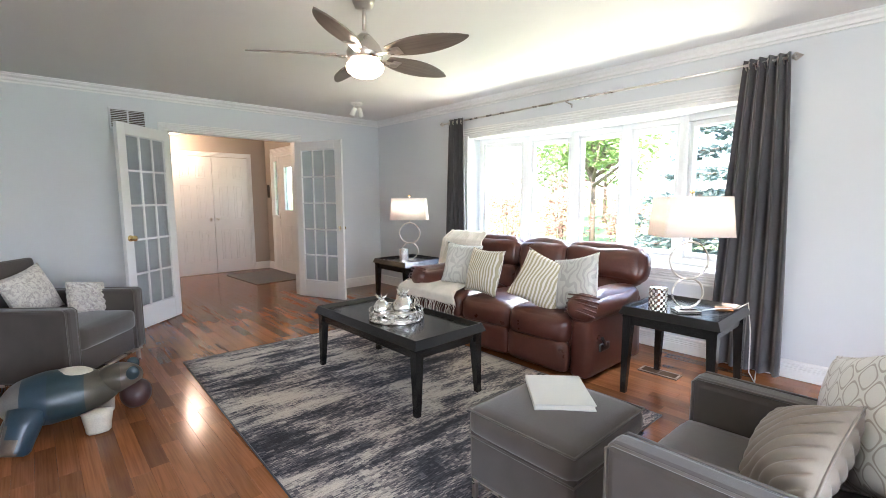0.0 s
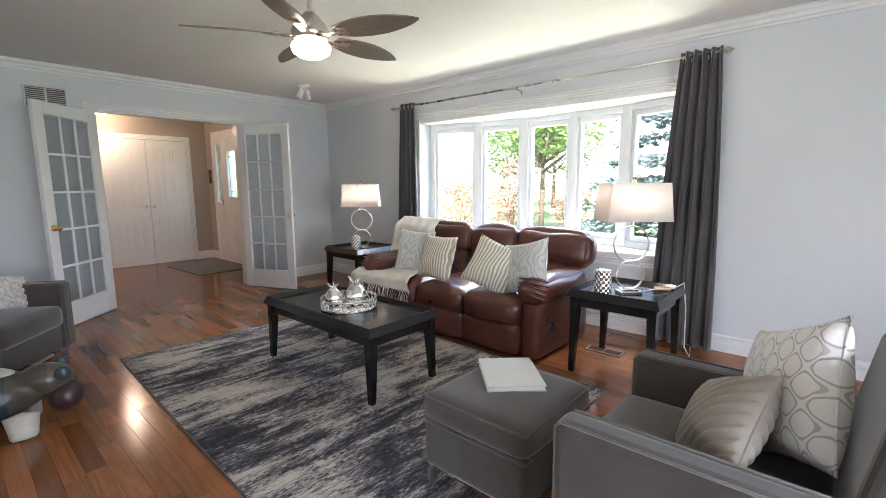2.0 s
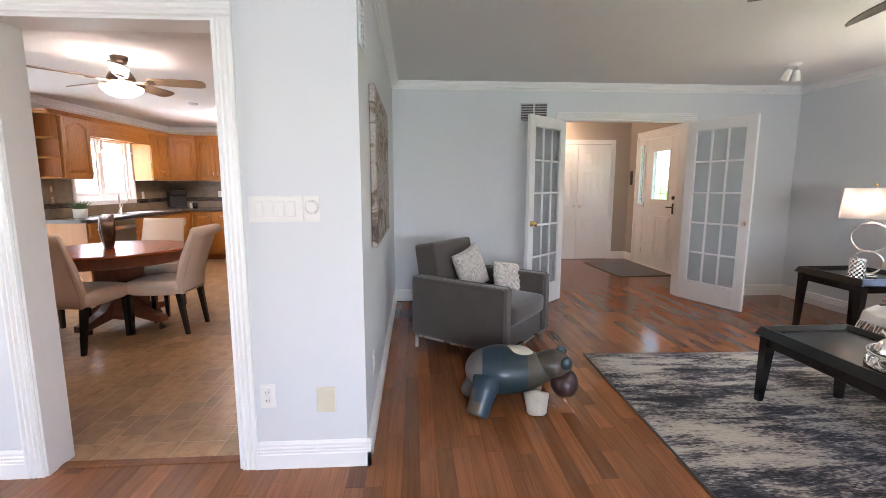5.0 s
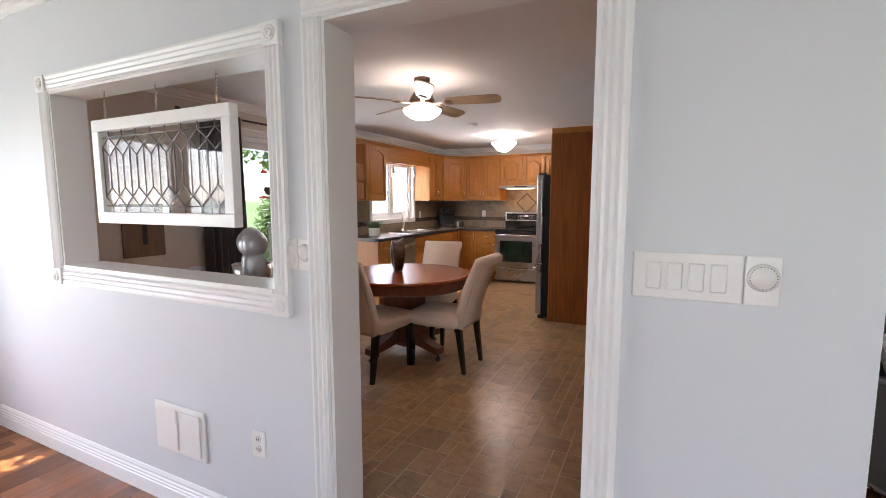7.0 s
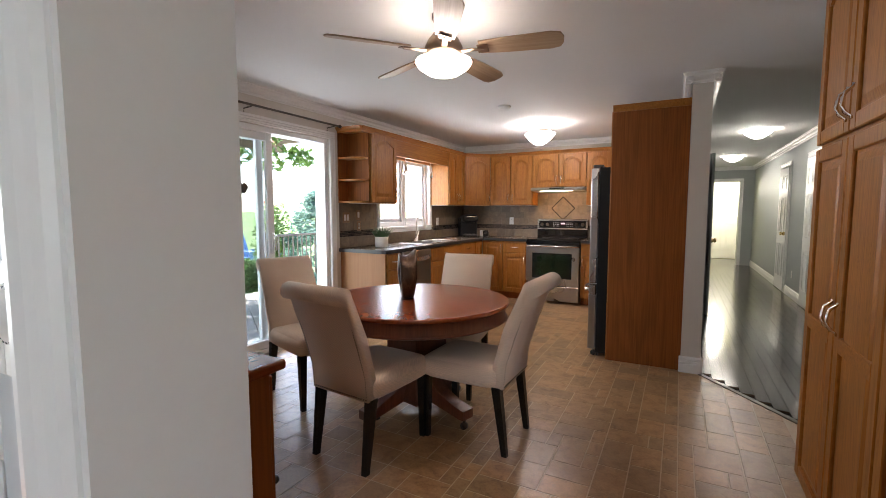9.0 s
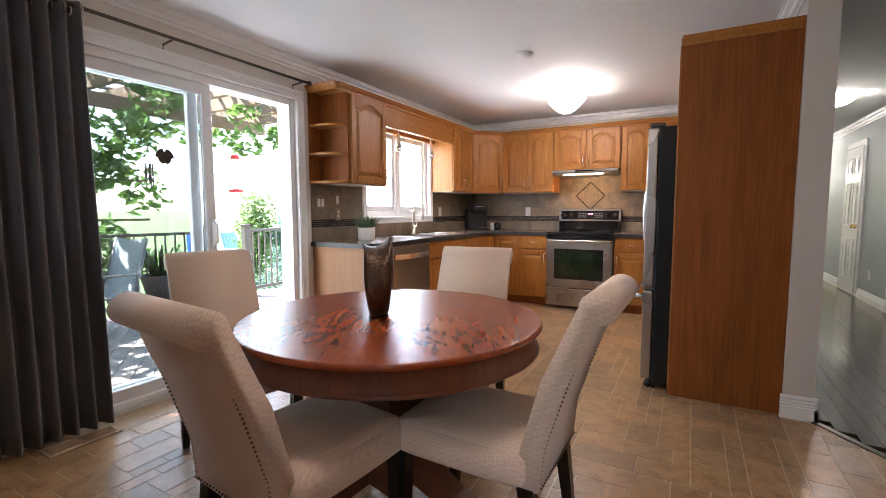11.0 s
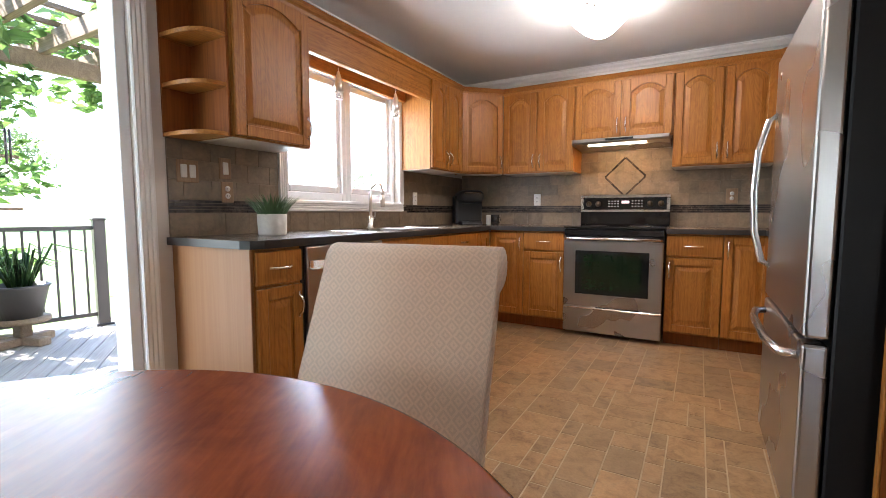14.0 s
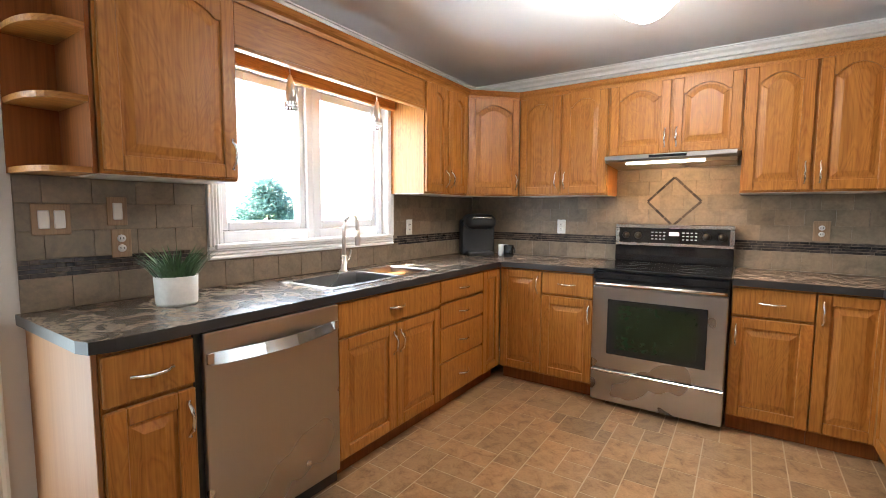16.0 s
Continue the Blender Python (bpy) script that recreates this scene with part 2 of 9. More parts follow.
def glass(name, c=(1, 1, 1), rough=0.0):
    """A thin pane: mostly clear, with a mirror's gloss that grows at a slant."""
    mt = bpy.data.materials.new(name)
    mt.use_nodes = True
    t = mt.node_tree
    t.nodes.clear()
    out = t.nodes.new("ShaderNodeOutputMaterial")
    clear, gloss, mix, fr = (t.nodes.new(k) for k in ("ShaderNodeBsdfTransparent", "ShaderNodeBsdfGlossy", "ShaderNodeMixShader", "ShaderNodeLayerWeight"))
    clear.inputs[0].default_value = (*c, 1)
    gloss.inputs["Roughness"].default_value = rough
    pw, ma = t.nodes.new("ShaderNodeMath"), t.nodes.new("ShaderNodeMath")
    pw.operation, ma.operation = "POWER", "MULTIPLY_ADD"
    pw.inputs[1].default_value, ma.inputs[1].default_value, ma.inputs[2].default_value = 4.0, 0.55, 0.035
    fr.inputs[0].default_value = 0.5
    t.links.new(fr.outputs["Facing"], pw.inputs[0])
    t.links.new(pw.outputs[0], ma.inputs[0])
    t.links.new(ma.outputs[0], mix.inputs[0])
    t.links.new(clear.outputs[0], mix.inputs[1])
    t.links.new(gloss.outputs[0], mix.inputs[2])
    t.links.new(mix.outputs[0], out.inputs[0])
    return mt


M_WALL = plain("wall_paint_pale_grey", (0.66, 0.68, 0.70), 0.55, 0, 0.015, 2, 250, 0.04)
M_TAUPE = plain("wall_paint_taupe", (0.42, 0.36, 0.30), 0.6, 0, 0.02, 2, 250, 0.04)
M_KWALL = plain("wall_paint_cream", (0.62, 0.58, 0.53), 0.6, 0, 0.02, 2, 250, 0.04)
M_HALLWALL = plain("wall_paint_grey_green", (0.42, 0.45, 0.44), 0.6, 0, 0.02, 2, 250, 0.04)
M_CEIL = plain("ceiling_paint", (0.74, 0.73, 0.71), 0.75, 0, 0.02, 2, 300, 0.06)
M_TRIM = plain("white_trim_paint", (0.80, 0.80, 0.79), 0.32, 0, 0.015, 3, 60, 0.03)
M_DOORW = plain("white_door_paint", (0.78, 0.78, 0.77), 0.35, 0, 0.015, 3, 60, 0.04)
M_VINYL = plain("white_vinyl", (0.80, 0.81, 0.82), 0.3, 0, 0.01, 3, 60, 0.02)
M_GLASS = glass("window_glass")
# Grey tint carries the shade behind the french doors; it also dims patio panes.
M_DOORGLASS = glass("shade_tinted_door_glass", (0.84, 0.86, 0.86))
M_FLOOR_BASE = plain("subfloor_dark", (0.10, 0.045, 0.022), 0.5)
M_PLANK = wood("hardwood_plank", (0.165, 0.054, 0.018), (0.32, 0.122, 0.045), 0.17, "y", 1.0, 0.03, 0.40, 0.7)
M_TILE_GROUT = plain("floor_grout", (0.54, 0.42, 0.28), 0.8, 0, 0.06)
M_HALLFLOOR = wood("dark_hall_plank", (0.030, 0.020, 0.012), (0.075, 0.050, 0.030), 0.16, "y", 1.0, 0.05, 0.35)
M_OAK = wood("honey_oak", (0.245, 0.085, 0.012), (0.44, 0.178, 0.032), 0.40, "z", 0.75, 0.16, 0.0, 1.2, 34.0, 0.18)
M_OAKH = wood("honey_oak_across", (0.245, 0.085, 0.012), (0.44, 0.178, 0.032), 0.40, "y", 0.75, 0.16, 0.0, 1.2, 34.0, 0.18)
for m_ in (M_OAK, M_OAKH):
    m_.node_tree.nodes["Principled BSDF"].inputs["Specular IOR Level"].default_value = 0.35
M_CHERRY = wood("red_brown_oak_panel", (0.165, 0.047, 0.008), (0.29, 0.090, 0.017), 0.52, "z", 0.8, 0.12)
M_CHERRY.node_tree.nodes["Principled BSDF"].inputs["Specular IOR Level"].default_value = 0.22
M_BLACKWOOD = wood("black_stained_wood", (0.006, 0.006, 0.006), (0.014, 0.013, 0.012), 0.2, "y", 1.0, 0.05)
M_DARKMETAL = metal("dark_bronze", (0.10, 0.085, 0.07), 0.35)
M_NICKEL = metal("brushed_nickel", (0.62, 0.58, 0.53), 0.28)
M_CHROME = metal("polished_chrome", (0.86, 0.86, 0.86), 0.08)
M_BRASS = metal("polished_brass", (0.80, 0.58, 0.26), 0.18)
M_STEEL = plain("stainless_steel", (0.47, 0.45, 0.43), 0.28, 1.0, 0.025, 1.2, 160, 0, 0.5, (1, 1, 0.01))
M_BAR = metal("bright_brushed_steel", (0.74, 0.73, 0.71), 0.2)
M_BLACKGLASS = plain("black_glass", (0.012, 0.012, 0.013), 0.06, 0, 0.02, 3, 60, 0)
M_BLACKPL = plain("black_plastic", (0.018, 0.018, 0.019), 0.35, 0, 0.05, 6, 200, 0.08)
M_WHITEPL = plain("white_plastic", (0.78, 0.77, 0.74), 0.35, 0, 0.02, 6, 100, 0.02)

# ---- the plan ----
XE, YN, XB, YA = 3.72, 5.96, -0.975, 2.88      # east wall, french wall, pier side wall, passage wall
XW, YS, H = -5.29, -1.9, 2.44                  # west wall, south wall, ceiling
YK, XH, XR = 9.68, -1.81, -0.455               # kitchen back wall, hall left and right walls
YF, XF = 8.75, 3.08                            # foyer back wall and front door wall
WT = 0.15


def wall_x(name, y0, y1, x0, x1, holes, material, label, material_b=None):
    """A wall that runs along x, between y0 and y1, with rectangular holes (x0, x1, z0, z1)."""
    bm = bmesh.new()
    cuts = sorted({x0, x1, *[h[0] for h in holes], *[h[1] for h in holes]})
    for a, b in zip(cuts, cuts[1:]):
        zs = [0.0]
        for h in sorted(holes, key=lambda q: q[2]):
            if h[0] <= a + 1e-6 and h[1] >= b - 1e-6:
                zs += [h[2], h[3]]
        zs.append(H + 0.02)
        for z0, z1 in zip(zs[::2], zs[1::2]):
            if z1 - z0 > 1e-4:
                box(bm, a, b, y0, y1, z0, z1)
    bmesh.ops.remove_doubles(bm, verts=bm.verts[:], dist=1e-5)
    bm.normal_update()
    ob = structure(name, bm, [material, material_b or material], label, "wall")
    if material_b:
        for f in ob.data.polygons:
            f.material_index = 1 if f.normal.y > 0.5 else 0
    return ob


def wall_y(name, x0, x1, y0, y1, holes, material, label, material_b=None):
    """A wall that runs along y, between x0 and x1, with holes (y0, y1, z0, z1)."""
    bm = bmesh.new()
    cuts = sorted({y0, y1, *[h[0] for h in holes], *[h[1] for h in holes]})
    for a, b in zip(cuts, cuts[1:]):
        zs = [0.0]
        for h in sorted(holes, key=lambda q: q[2]):
            if h[0] <= a + 1e-6 and h[1] >= b - 1e-6:
                zs += [h[2], h[3]]
        zs.append(H + 0.02)
        for z0, z1 in zip(zs[::2], zs[1::2]):
            if z1 - z0 > 1e-4:
                box(bm, x0, x1, a, b, z0, z1)
    ob = structure(name, bm, [material, material_b or material], label, "wall")
    if material_b:
        for f in ob.data.polygons:
            f.material_index = 1 if f.normal.x > 0.5 else 0
    return ob


KO = (-2.44, -1.558, 0.0, 2.005)               # doorway into the kitchen
PT = (-4.18, -2.69, 1.055, 1.945)              # pass-through
FO = (0.93, 2.41, 0.0, 2.06)                   # french door opening
BAY = (1.15, 4.06, 0.67, 2.04)                 # bow window opening
PD = (4.72, 6.36, 0.02, 2.07)                  # patio door
KW = (7.24, 8.47, 1.105, 2.06)                 # sink window
DW = (0.7, 2.45, 0.5, 2.0)                      # dining window
SW = (-1.0, 1.4, 0.5, 2.0)                     # assumed south window, never in view
FD = (7.0, 8.4, 0.0, 2.12)                     # front door and sidelights

wall_x("wall_passage", YA, YA + WT, XW, XB, [KO, PT], M_WALL, "pale grey painted wall with a doorway and a pass-through", M_KWALL)
wall_y("wall_pier", XB - 0.13, XB, YA + WT, YN, [], M_WALL, "pale blue grey painted living room wall")
wall_x("wall_french", YN, YN + 0.13, XB - 0.13, XE + 0.2, [FO], M_WALL, "pale grey painted wall with a wide doorway", M_TAUPE)
wall_y("wall_window", XE, XE + 0.2, YS, YN, [BAY], M_WALL, "pale grey painted wall round the bow window")
wall_x("wall_south", YS - 0.2, YS, XW - 0.2, XE + 0.2, [SW], M_WALL, "pale grey painted south wall")
wall_y("wall_west", XW - 0.2, XW, YS, YK + 0.2, [DW, PD, KW], M_KWALL, "cream painted outside wall with patio door and window", M_KWALL)
wall_x("wall_kitchen_back", YK, YK + 0.2, XW, XH - 0.14, [], M_KWALL, "cream painted kitchen back wall")
wall_y("wall_hall_left", XH - 0.14, XH, 6.79, 15.7, [], M_KWALL, "painted wall between the kitchen and the hall", M_HALLWALL)
wall_y("wall_hall_right", XR, XR + 0.13, 6.09, 15.7, [], M_HALLWALL, "grey green painted hall wall")
wall_x("wall_hall_end", 15.7, 15.85, XH - 0.3, XR + 0.3, [(-1.5, -0.75, 0, 2.03)], M_HALLWALL, "grey green painted wall at the end of the hall")
wall_x("wall_foyer_back", YF, YF + 0.13, 0.3, XF + 0.2, [], M_TAUPE, "taupe painted foyer wall")
wall_y("wall_foyer_left", 0.3, 0.43, YN + 0.13, YF, [], M_TAUPE, "taupe painted foyer side wall")
wall_y("wall_front_door", XF, XF + 0.18, YN + 0.13, YF, [FD], M_TAUPE, "taupe painted wall round the front door")


def slab(name, x0, x1, y0, y1, z0, z1, material, label, cat):
    return structure(name, B(x0, x1, y0, y1, z0, z1), material, label, cat)


def slabs(name, rects, z0, z1, material, label, cat):
    bm = bmesh.new()
    for r in rects:
        box(bm, *r, z0, z1)
    return structure(name, bm, material, label, cat)


slabs("floor_living", [(XW, XE, YS, YA + 0.075), (XB, XE, YA + 0.075, YN), (0.3, XF, YN, YF)], -0.1, -0.012, M_FLOOR_BASE, "reddish brown hardwood floor", "floor")
bm = bmesh.new()
prism(bm, [(XW, YA + 0.075), (XB - 0.13, YA + 0.075), (XB - 0.13, 5.85), (XH + 0.0, 6.79), (XH - 0.14, 6.79), (XH - 0.14, YK), (XW, YK)], -0.1, -0.0025)
structure("floor_kitchen", bm, M_TILE_GROUT, "tan tiled kitchen floor with pale grout", "floor")
bm = bmesh.new()
prism(bm, [(XH, 6.79), (XB - 0.13, 5.85), (XR + 0.13, 5.85), (XR + 0.13, 18.0), (XH - 0.3, 18.0), (XH - 0.3, 15.0), (XH, 15.0)], -0.1, -0.012)
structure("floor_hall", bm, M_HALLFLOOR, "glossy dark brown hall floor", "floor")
slabs("ceiling", [(XW - 0.2, XE + 0.2, YS - 0.2, YN + 0.13), (XW - 0.2, XF + 0.2, YN + 0.13, YK + 0.2), (XH - 0.3, XR + 0.3, YK + 0.2, 18.0)], H, H + 0.1, M_CEIL, "white painted ceiling", "ceiling")

HK = 2.385                                     # kitchen and hall ceiling
bm = bmesh.new()
prism(bm, [(XW, YA + WT), (XB - 0.13, YA + WT), (XB - 0.13, YN + 0.13), (XR, YN + 0.13), (XR, 15.7), (XH, 15.7), (XH, YK), (XW, YK)], HK, H + 0.02)
structure("ceiling_kitchen", bm, M_CEIL, "white painted kitchen and hall ceiling", "ceiling")

# ---- mouldings ----
BASE = [(0, 0), (0.018, 0), (0.018, 0.07), (0.014, 0.075), (0.016, 0.085), (0.012, 0.09), (0.014, 0.10), (0.009, 0.107), (0.011, 0.118), (0.005, 0.13), (0, 0.132)]
CROWN = [(0, 0), (0.012, 0), (0.014, 0.016), (0.03, 0.022), (0.036, 0.042), (0.058, 0.056), (0.062, 0.070), (0.072, 0.072), (0.072, 0.0802), (0, 0.0802)]
CASING = [(0, 0), (0.008, 0), (0.016, 0.006), (0.012, 0.014), (0.018, 0.024), (0.013, 0.034), (0.018, 0.046), (0.014, 0.056), (0.020, 0.066), (0.020, 0.075), (0, 0.075)]


def run(bm, prof, a, b, out, z):
    """A moulding of that profile from point a to b at height z, standing out from the wall along out."""
    rows = []
    for p in (a, b):
        rows.append([bm.verts.new((p[0] + out[0] * u, p[1] + out[1] * u, z + v)) for u, v in prof])
    n = len(prof)
    for k in range(n):
        bm.faces.new((rows[0][k], rows[0][(k + 1) % n], rows[1][(k + 1) % n], rows[1][k]))
    bm.faces.new(rows[0][::-1])
    bm.faces.new(rows[1])


def upright(bm, prof, at, along, out, z0, z1):
    """A casing strip that stands from z0 to z1: the profile runs across along from at, and out from the wall."""
    rows = []
    for z in (z0, z1):
        rows.append([bm.verts.new((at[0] + along[0] * v + out[0] * u, at[1] + along[1] * v + out[1] * u, z)) for u, v in prof])
    n = len(prof)
    for k in range(n):
        bm.faces.new((rows[0][k], rows[0][(k + 1) % n], rows[1][(k + 1) % n], rows[1][k]))
    bm.faces.new(rows[0][::-1])
    bm.faces.new(rows[1])


def moulding(name, prof, runs, z, label):
    bm = bmesh.new()
    for a, b, out in runs:
        run(bm, prof, a, b, out, z)
    return structure(name, bm, M_TRIM, label, "trim")


N, S, E, W = (0, 1), (0, -1), (1, 0), (-1, 0)
moulding("baseboard_living", BASE, [((XB, YA - 0.018), (XB, YN), E), ((XB, YN), (FO[0] - 0.09, YN), S), ((FO[1] + 0.09, YN), (XE, YN), S), ((XE, YN), (XE, YS), W),
         ((XB + 0.018, YA), (KO[1] + 0.075, YA), S), ((KO[0] - 0.075, YA), (XW, YA), S), ((XW, YA), (XW, YS), E), ((XW, YS), (XE, YS), N)], 0.0, "white ridged wooden baseboard")
moulding("crown_living", CROWN, [((XB, YA), (XB, YN), E), ((XB, YN), (XE, YN), S), ((XE, YN), (XE, YS), W), ((XB + 0.07, YA), (XW, YA), S), ((XW, YA), (XW, YS), E), ((XW, YS), (XE, YS), N)], H - 0.08, "white crown moulding")
moulding("crown_kitchen", CROWN, [((XW, YA + WT), (XW, YK), E), ((XW, YK), (XH - 0.14, YK), S), ((XH - 0.14, YK), (XH - 0.14, 6.79 - 0.05), W), ((XH - 0.19, 6.79), (XH + 0.05, 6.79), S), ((XH, 6.74), (XH, 15.7), E),
         ((XW, YA + WT), (XB - 0.13, YA + WT), N), ((XR, 6.1), (XR, 15.7), W), ((XH, 15.7), (XR, 15.7), S)], HK - 0.08, "white crown moulding")
moulding("baseboard_kitchen", BASE, [((XW, YA + WT), (XW, PD[0] - 0.09), E), ((XH - 0.155, 6.79), (XH + 0.018, 6.79), S), ((XH, 6.772), (XH, 15.7), E), ((XR, 6.1), (XR, 9.6), W), ((XR, 10.6), (XR, 11.6), W), ((XR, 12.5), (XR, 15.7), W)], 0.0, "white ridged wooden baseboard")
moulding("baseboard_foyer", BASE, [((2.78, YF), (XF, YF), S), ((0.43, YF), (1.46, YF), S), ((XF, YF), (XF, 8.47), W), ((XF, 6.93), (XF, YN + 0.13), W)], 0.0, "white ridged wooden baseboard")


def cased_x(name, hole, y, out, label, sill=False, blocks=False):
    """White casing round a hole in a wall along x, on the face at y."""
    bm = bmesh.new()
    x0, x1, z0, z1 = hole
    w = 0.075
    upright(bm, CASING, (x0, y), (-1, 0), (0, out), z0 if not sill else z0 - 0.0, z1)
    upright(bm, CASING, (x1, y), (1, 0), (0, out), z0, z1)
    run(bm, CASING, (x0 - (0 if blocks else w), y), (x1 + (0 if blocks else w), y), (0, out), z1)
    if sill:
        run(bm, [(u, -v) for u, v in CASING], (x0, y), (x1, y), (0, out), z0)
    if blocks:
        for cx in (x0 - w, x1):
            for cz in ([z1, z0 - w] if sill else [z1]):
                ya, yb = sorted((y, y + out * 0.026))
                box(bm, cx - 0.003, cx + w + 0.003, ya, yb, cz - 0.003, cz + w + 0.003, 0.003)
                for r in (0.024, 0.012):
                    tube(bm, [(cx + w / 2 + r * math.cos(k * math.pi / 8), y + out * 0.026, cz + w / 2 + r * math.sin(k * math.pi / 8)) for k in range(16)], 0.004, 6, True)
    return structure(name, bm, M_TRIM, label, "trim")


def cased_y(name, hole, x, out, label, sill=False, w=0.075):
    bm = bmesh.new()
    y0, y1, z0, z1 = hole
    prof = [(u, v * w / 0.075) for u, v in CASING]
    upright(bm, prof, (x, y0), (0, -1), (out, 0), z0, z1)
    upright(bm, prof, (x, y1), (0, 1), (out, 0), z0, z1)
    run(bm, prof, (x, y0 - w), (x, y1 + w), (out, 0), z1)
    if sill:
        run(bm, [(u, -v) for u, v in prof], (x, y0 - w), (x, y1 + w), (out, 0), z0)
    return structure(name, bm, M_TRIM, label, "trim")


def lining(name, bm_boxes, label):
    bm = bmesh.new()
    for b in bm_boxes:
        box(bm, *b)
    return structure(name, bm, M_TRIM, label, "trim")


cased_x("trim_kitchen_doorway", KO, YA, -1, "white fluted door casing")
cased_x("trim_pass_through", PT, YA, -1, "white fluted casing with corner rosettes", True, True)
cased_x("trim_french_doorway", FO, YN, -1, "white door casing")
t_ = 0.012
lining("lining_kitchen_doorway", [(KO[0], KO[0] + t_, YA - 0.004, YA + WT + 0.004, 0, KO[3]), (KO[1] - t_, KO[1], YA - 0.004, YA + WT + 0.004, 0, KO[3]), (KO[0] + t_, KO[1] - t_, YA - 0.004, YA + WT + 0.004, KO[3] - t_, KO[3])], "white door lining")
lining("lining_pass_through", [(PT[0], PT[0] + t_, YA - 0.004, YA + WT + 0.004, PT[2], PT[3]), (PT[1] - t_, PT[1], YA - 0.004, YA + WT + 0.004, PT[2], PT[3]), (PT[0] + t_, PT[1] - t_, YA - 0.004, YA + WT + 0.004, PT[3] - t_, PT[3]),
       (PT[0] + t_, PT[1] - t_, YA - 0.012, YA + WT + 0.02, PT[2], PT[2] + 0.02)], "white pass-through lining and ledge")
lining("lining_french_doorway", [(FO[0], FO[0] + t_, YN - 0.004, YN + 0.134, 0, FO[3]), (FO[1] - t_, FO[1], YN - 0.004, YN + 0.134, 0, FO[3]), (FO[0] + t_, FO[1] - t_, YN - 0.004, YN + 0.134, FO[3] - t_, FO[3])], "white door lining")
structure("threshold_kitchen", B(KO[0] + t_, KO[1] - t_, YA + 0.05, YA + 0.10, -0.012, 0.008, 0.004), M_PLANK, "wooden threshold strip", "trim")
bm = bmesh.new()
d_ = Vector((XB - 0.13 - XH, 5.85 - 6.79, 0))
box(bm, 0, d_.length, -0.02, 0.02, -0.012, 0.006, 0.004, 1, pose(XH, 6.79, 0, 0, 0, math.degrees(math.atan2(d_.y, d_.x))))
structure("threshold_hall", bm, M_DARKMETAL, "dark metal threshold strip", "trim")


# ---- bow window ----
def casement(parent, a, b, z0, z1):
    """One window unit between plan points a and b: frame, sash and pane."""
    a, b = Vector((*a, 0)), Vector((*b, 0))
    d = b - a
    m = pose(a.x, a.y, 0, 0, 0, math.degrees(math.atan2(d.y, d.x)))
    L = d.length
    bm = bmesh.new()
    for x0, x1, c0, c1 in ((0, 0.045, z0, z1), (L - 0.045, L, z0, z1), (0.045, L - 0.045, z0, z0 + 0.06), (0.045, L - 0.045, z1 - 0.06, z1)):
        box(bm, x0, x1, -0.05, 0.05, c0, c1, 0.004)
    fr = part("window_frame", bm, M_VINYL, parent, "", m)
    bm = bmesh.new()
    i = 0.045
    for x0, x1, c0, c1 in ((i, i + 0.04, z0 + 0.06, z1 - 0.06), (L - i - 0.04, L - i, z0 + 0.06, z1 - 0.06), (i + 0.04, L - i - 0.04, z0 + 0.06, z0 + 0.11), (i + 0.04, L - i - 0.04, z1 - 0.11, z1 - 0.06)):
        box(bm, x0, x1, -0.03, 0.03, c0, c1, 0.006)
    part("sash", bm, M_VINYL, fr)
    g = part("pane", B(i + 0.04, L - i - 0.04, -0.003, 0.003, z0 + 0.11, z1 - 0.11), M_GLASS, fr)
    g.visible_shadow = False
    return fr


bow = tagged(new("window_bow"), "white vinyl bow window of five casements", "window", "", "structure")
pts = []
for k in range(6):
    u = k / 5
    pts.append((XE + 0.2 + 0.30 * math.sin(math.pi * u) ** 0.8, BAY[0] + 0.02 + u * (BAY[1] - BAY[0] - 0.04)))
for p, q in zip(pts, pts[1:]):
    casement(bow, p, q, BAY[2] + 0.03, BAY[3] - 0.03)
for nm, z0, z1 in (("window_sill", BAY[2], BAY[2] + 0.03), ("window_head", BAY[3] - 0.03, BAY[3])):
    bm = bmesh.new()
    prism(bm, [(XE - (0.03 if nm == "window_sill" else 0.0), BAY[0]), (XE - (0.03 if nm == "window_sill" else 0.0), BAY[1])] + [(x + 0.08, y) for x, y in pts[::-1]], z0, z1)
    part(nm, bm, M_TRIM, bow)
cased_y("trim_bow_window", BAY, XE, -1, "wide white window casing", True, 0.085)
bm = bmesh.new()
prism(bm, [(XE + 0.2, BAY[0] - 0.1), (XE + 0.2, BAY[1] + 0.1)] + [(x + 0.12, y) for x, y in pts[::-1]], BAY[3] + 0.0, BAY[3] + 0.12)
prism(bm, [(XE + 0.2, BAY[0] - 0.1), (XE + 0.2, BAY[1] + 0.1)] + [(x + 0.12, y) for x, y in pts[::-1]], BAY[2] - 0.2, BAY[2])
structure("bow_window_roof_and_base", bm, M_VINYL, "white outside cladding above and below the bow window", "trim")


def simple_window(name, hole, x, label, out=-1, mull=1):
    """A casement window set in a wall along y at x."""
    y0, y1, z0, z1 = hole
    w = tagged(new(name), label, "window", "", "structure")
    n = mull + 1
    for k in range(n):
        a, b = y0 + (y1 - y0) * k / n, y0 + (y1 - y0) * (k + 1) / n
        casement(w, (x + out * 0.09, a), (x + out * 0.09, b), z0 + 0.01, z1)
    bm = bmesh.new()
    box(bm, x - 0.16, x + 0.03, y0 - 0.03, y1 + 0.03, z0 - 0.014, z0 + 0.012, 0.005)
    part("window_sill", bm, M_TRIM, w)
    return w


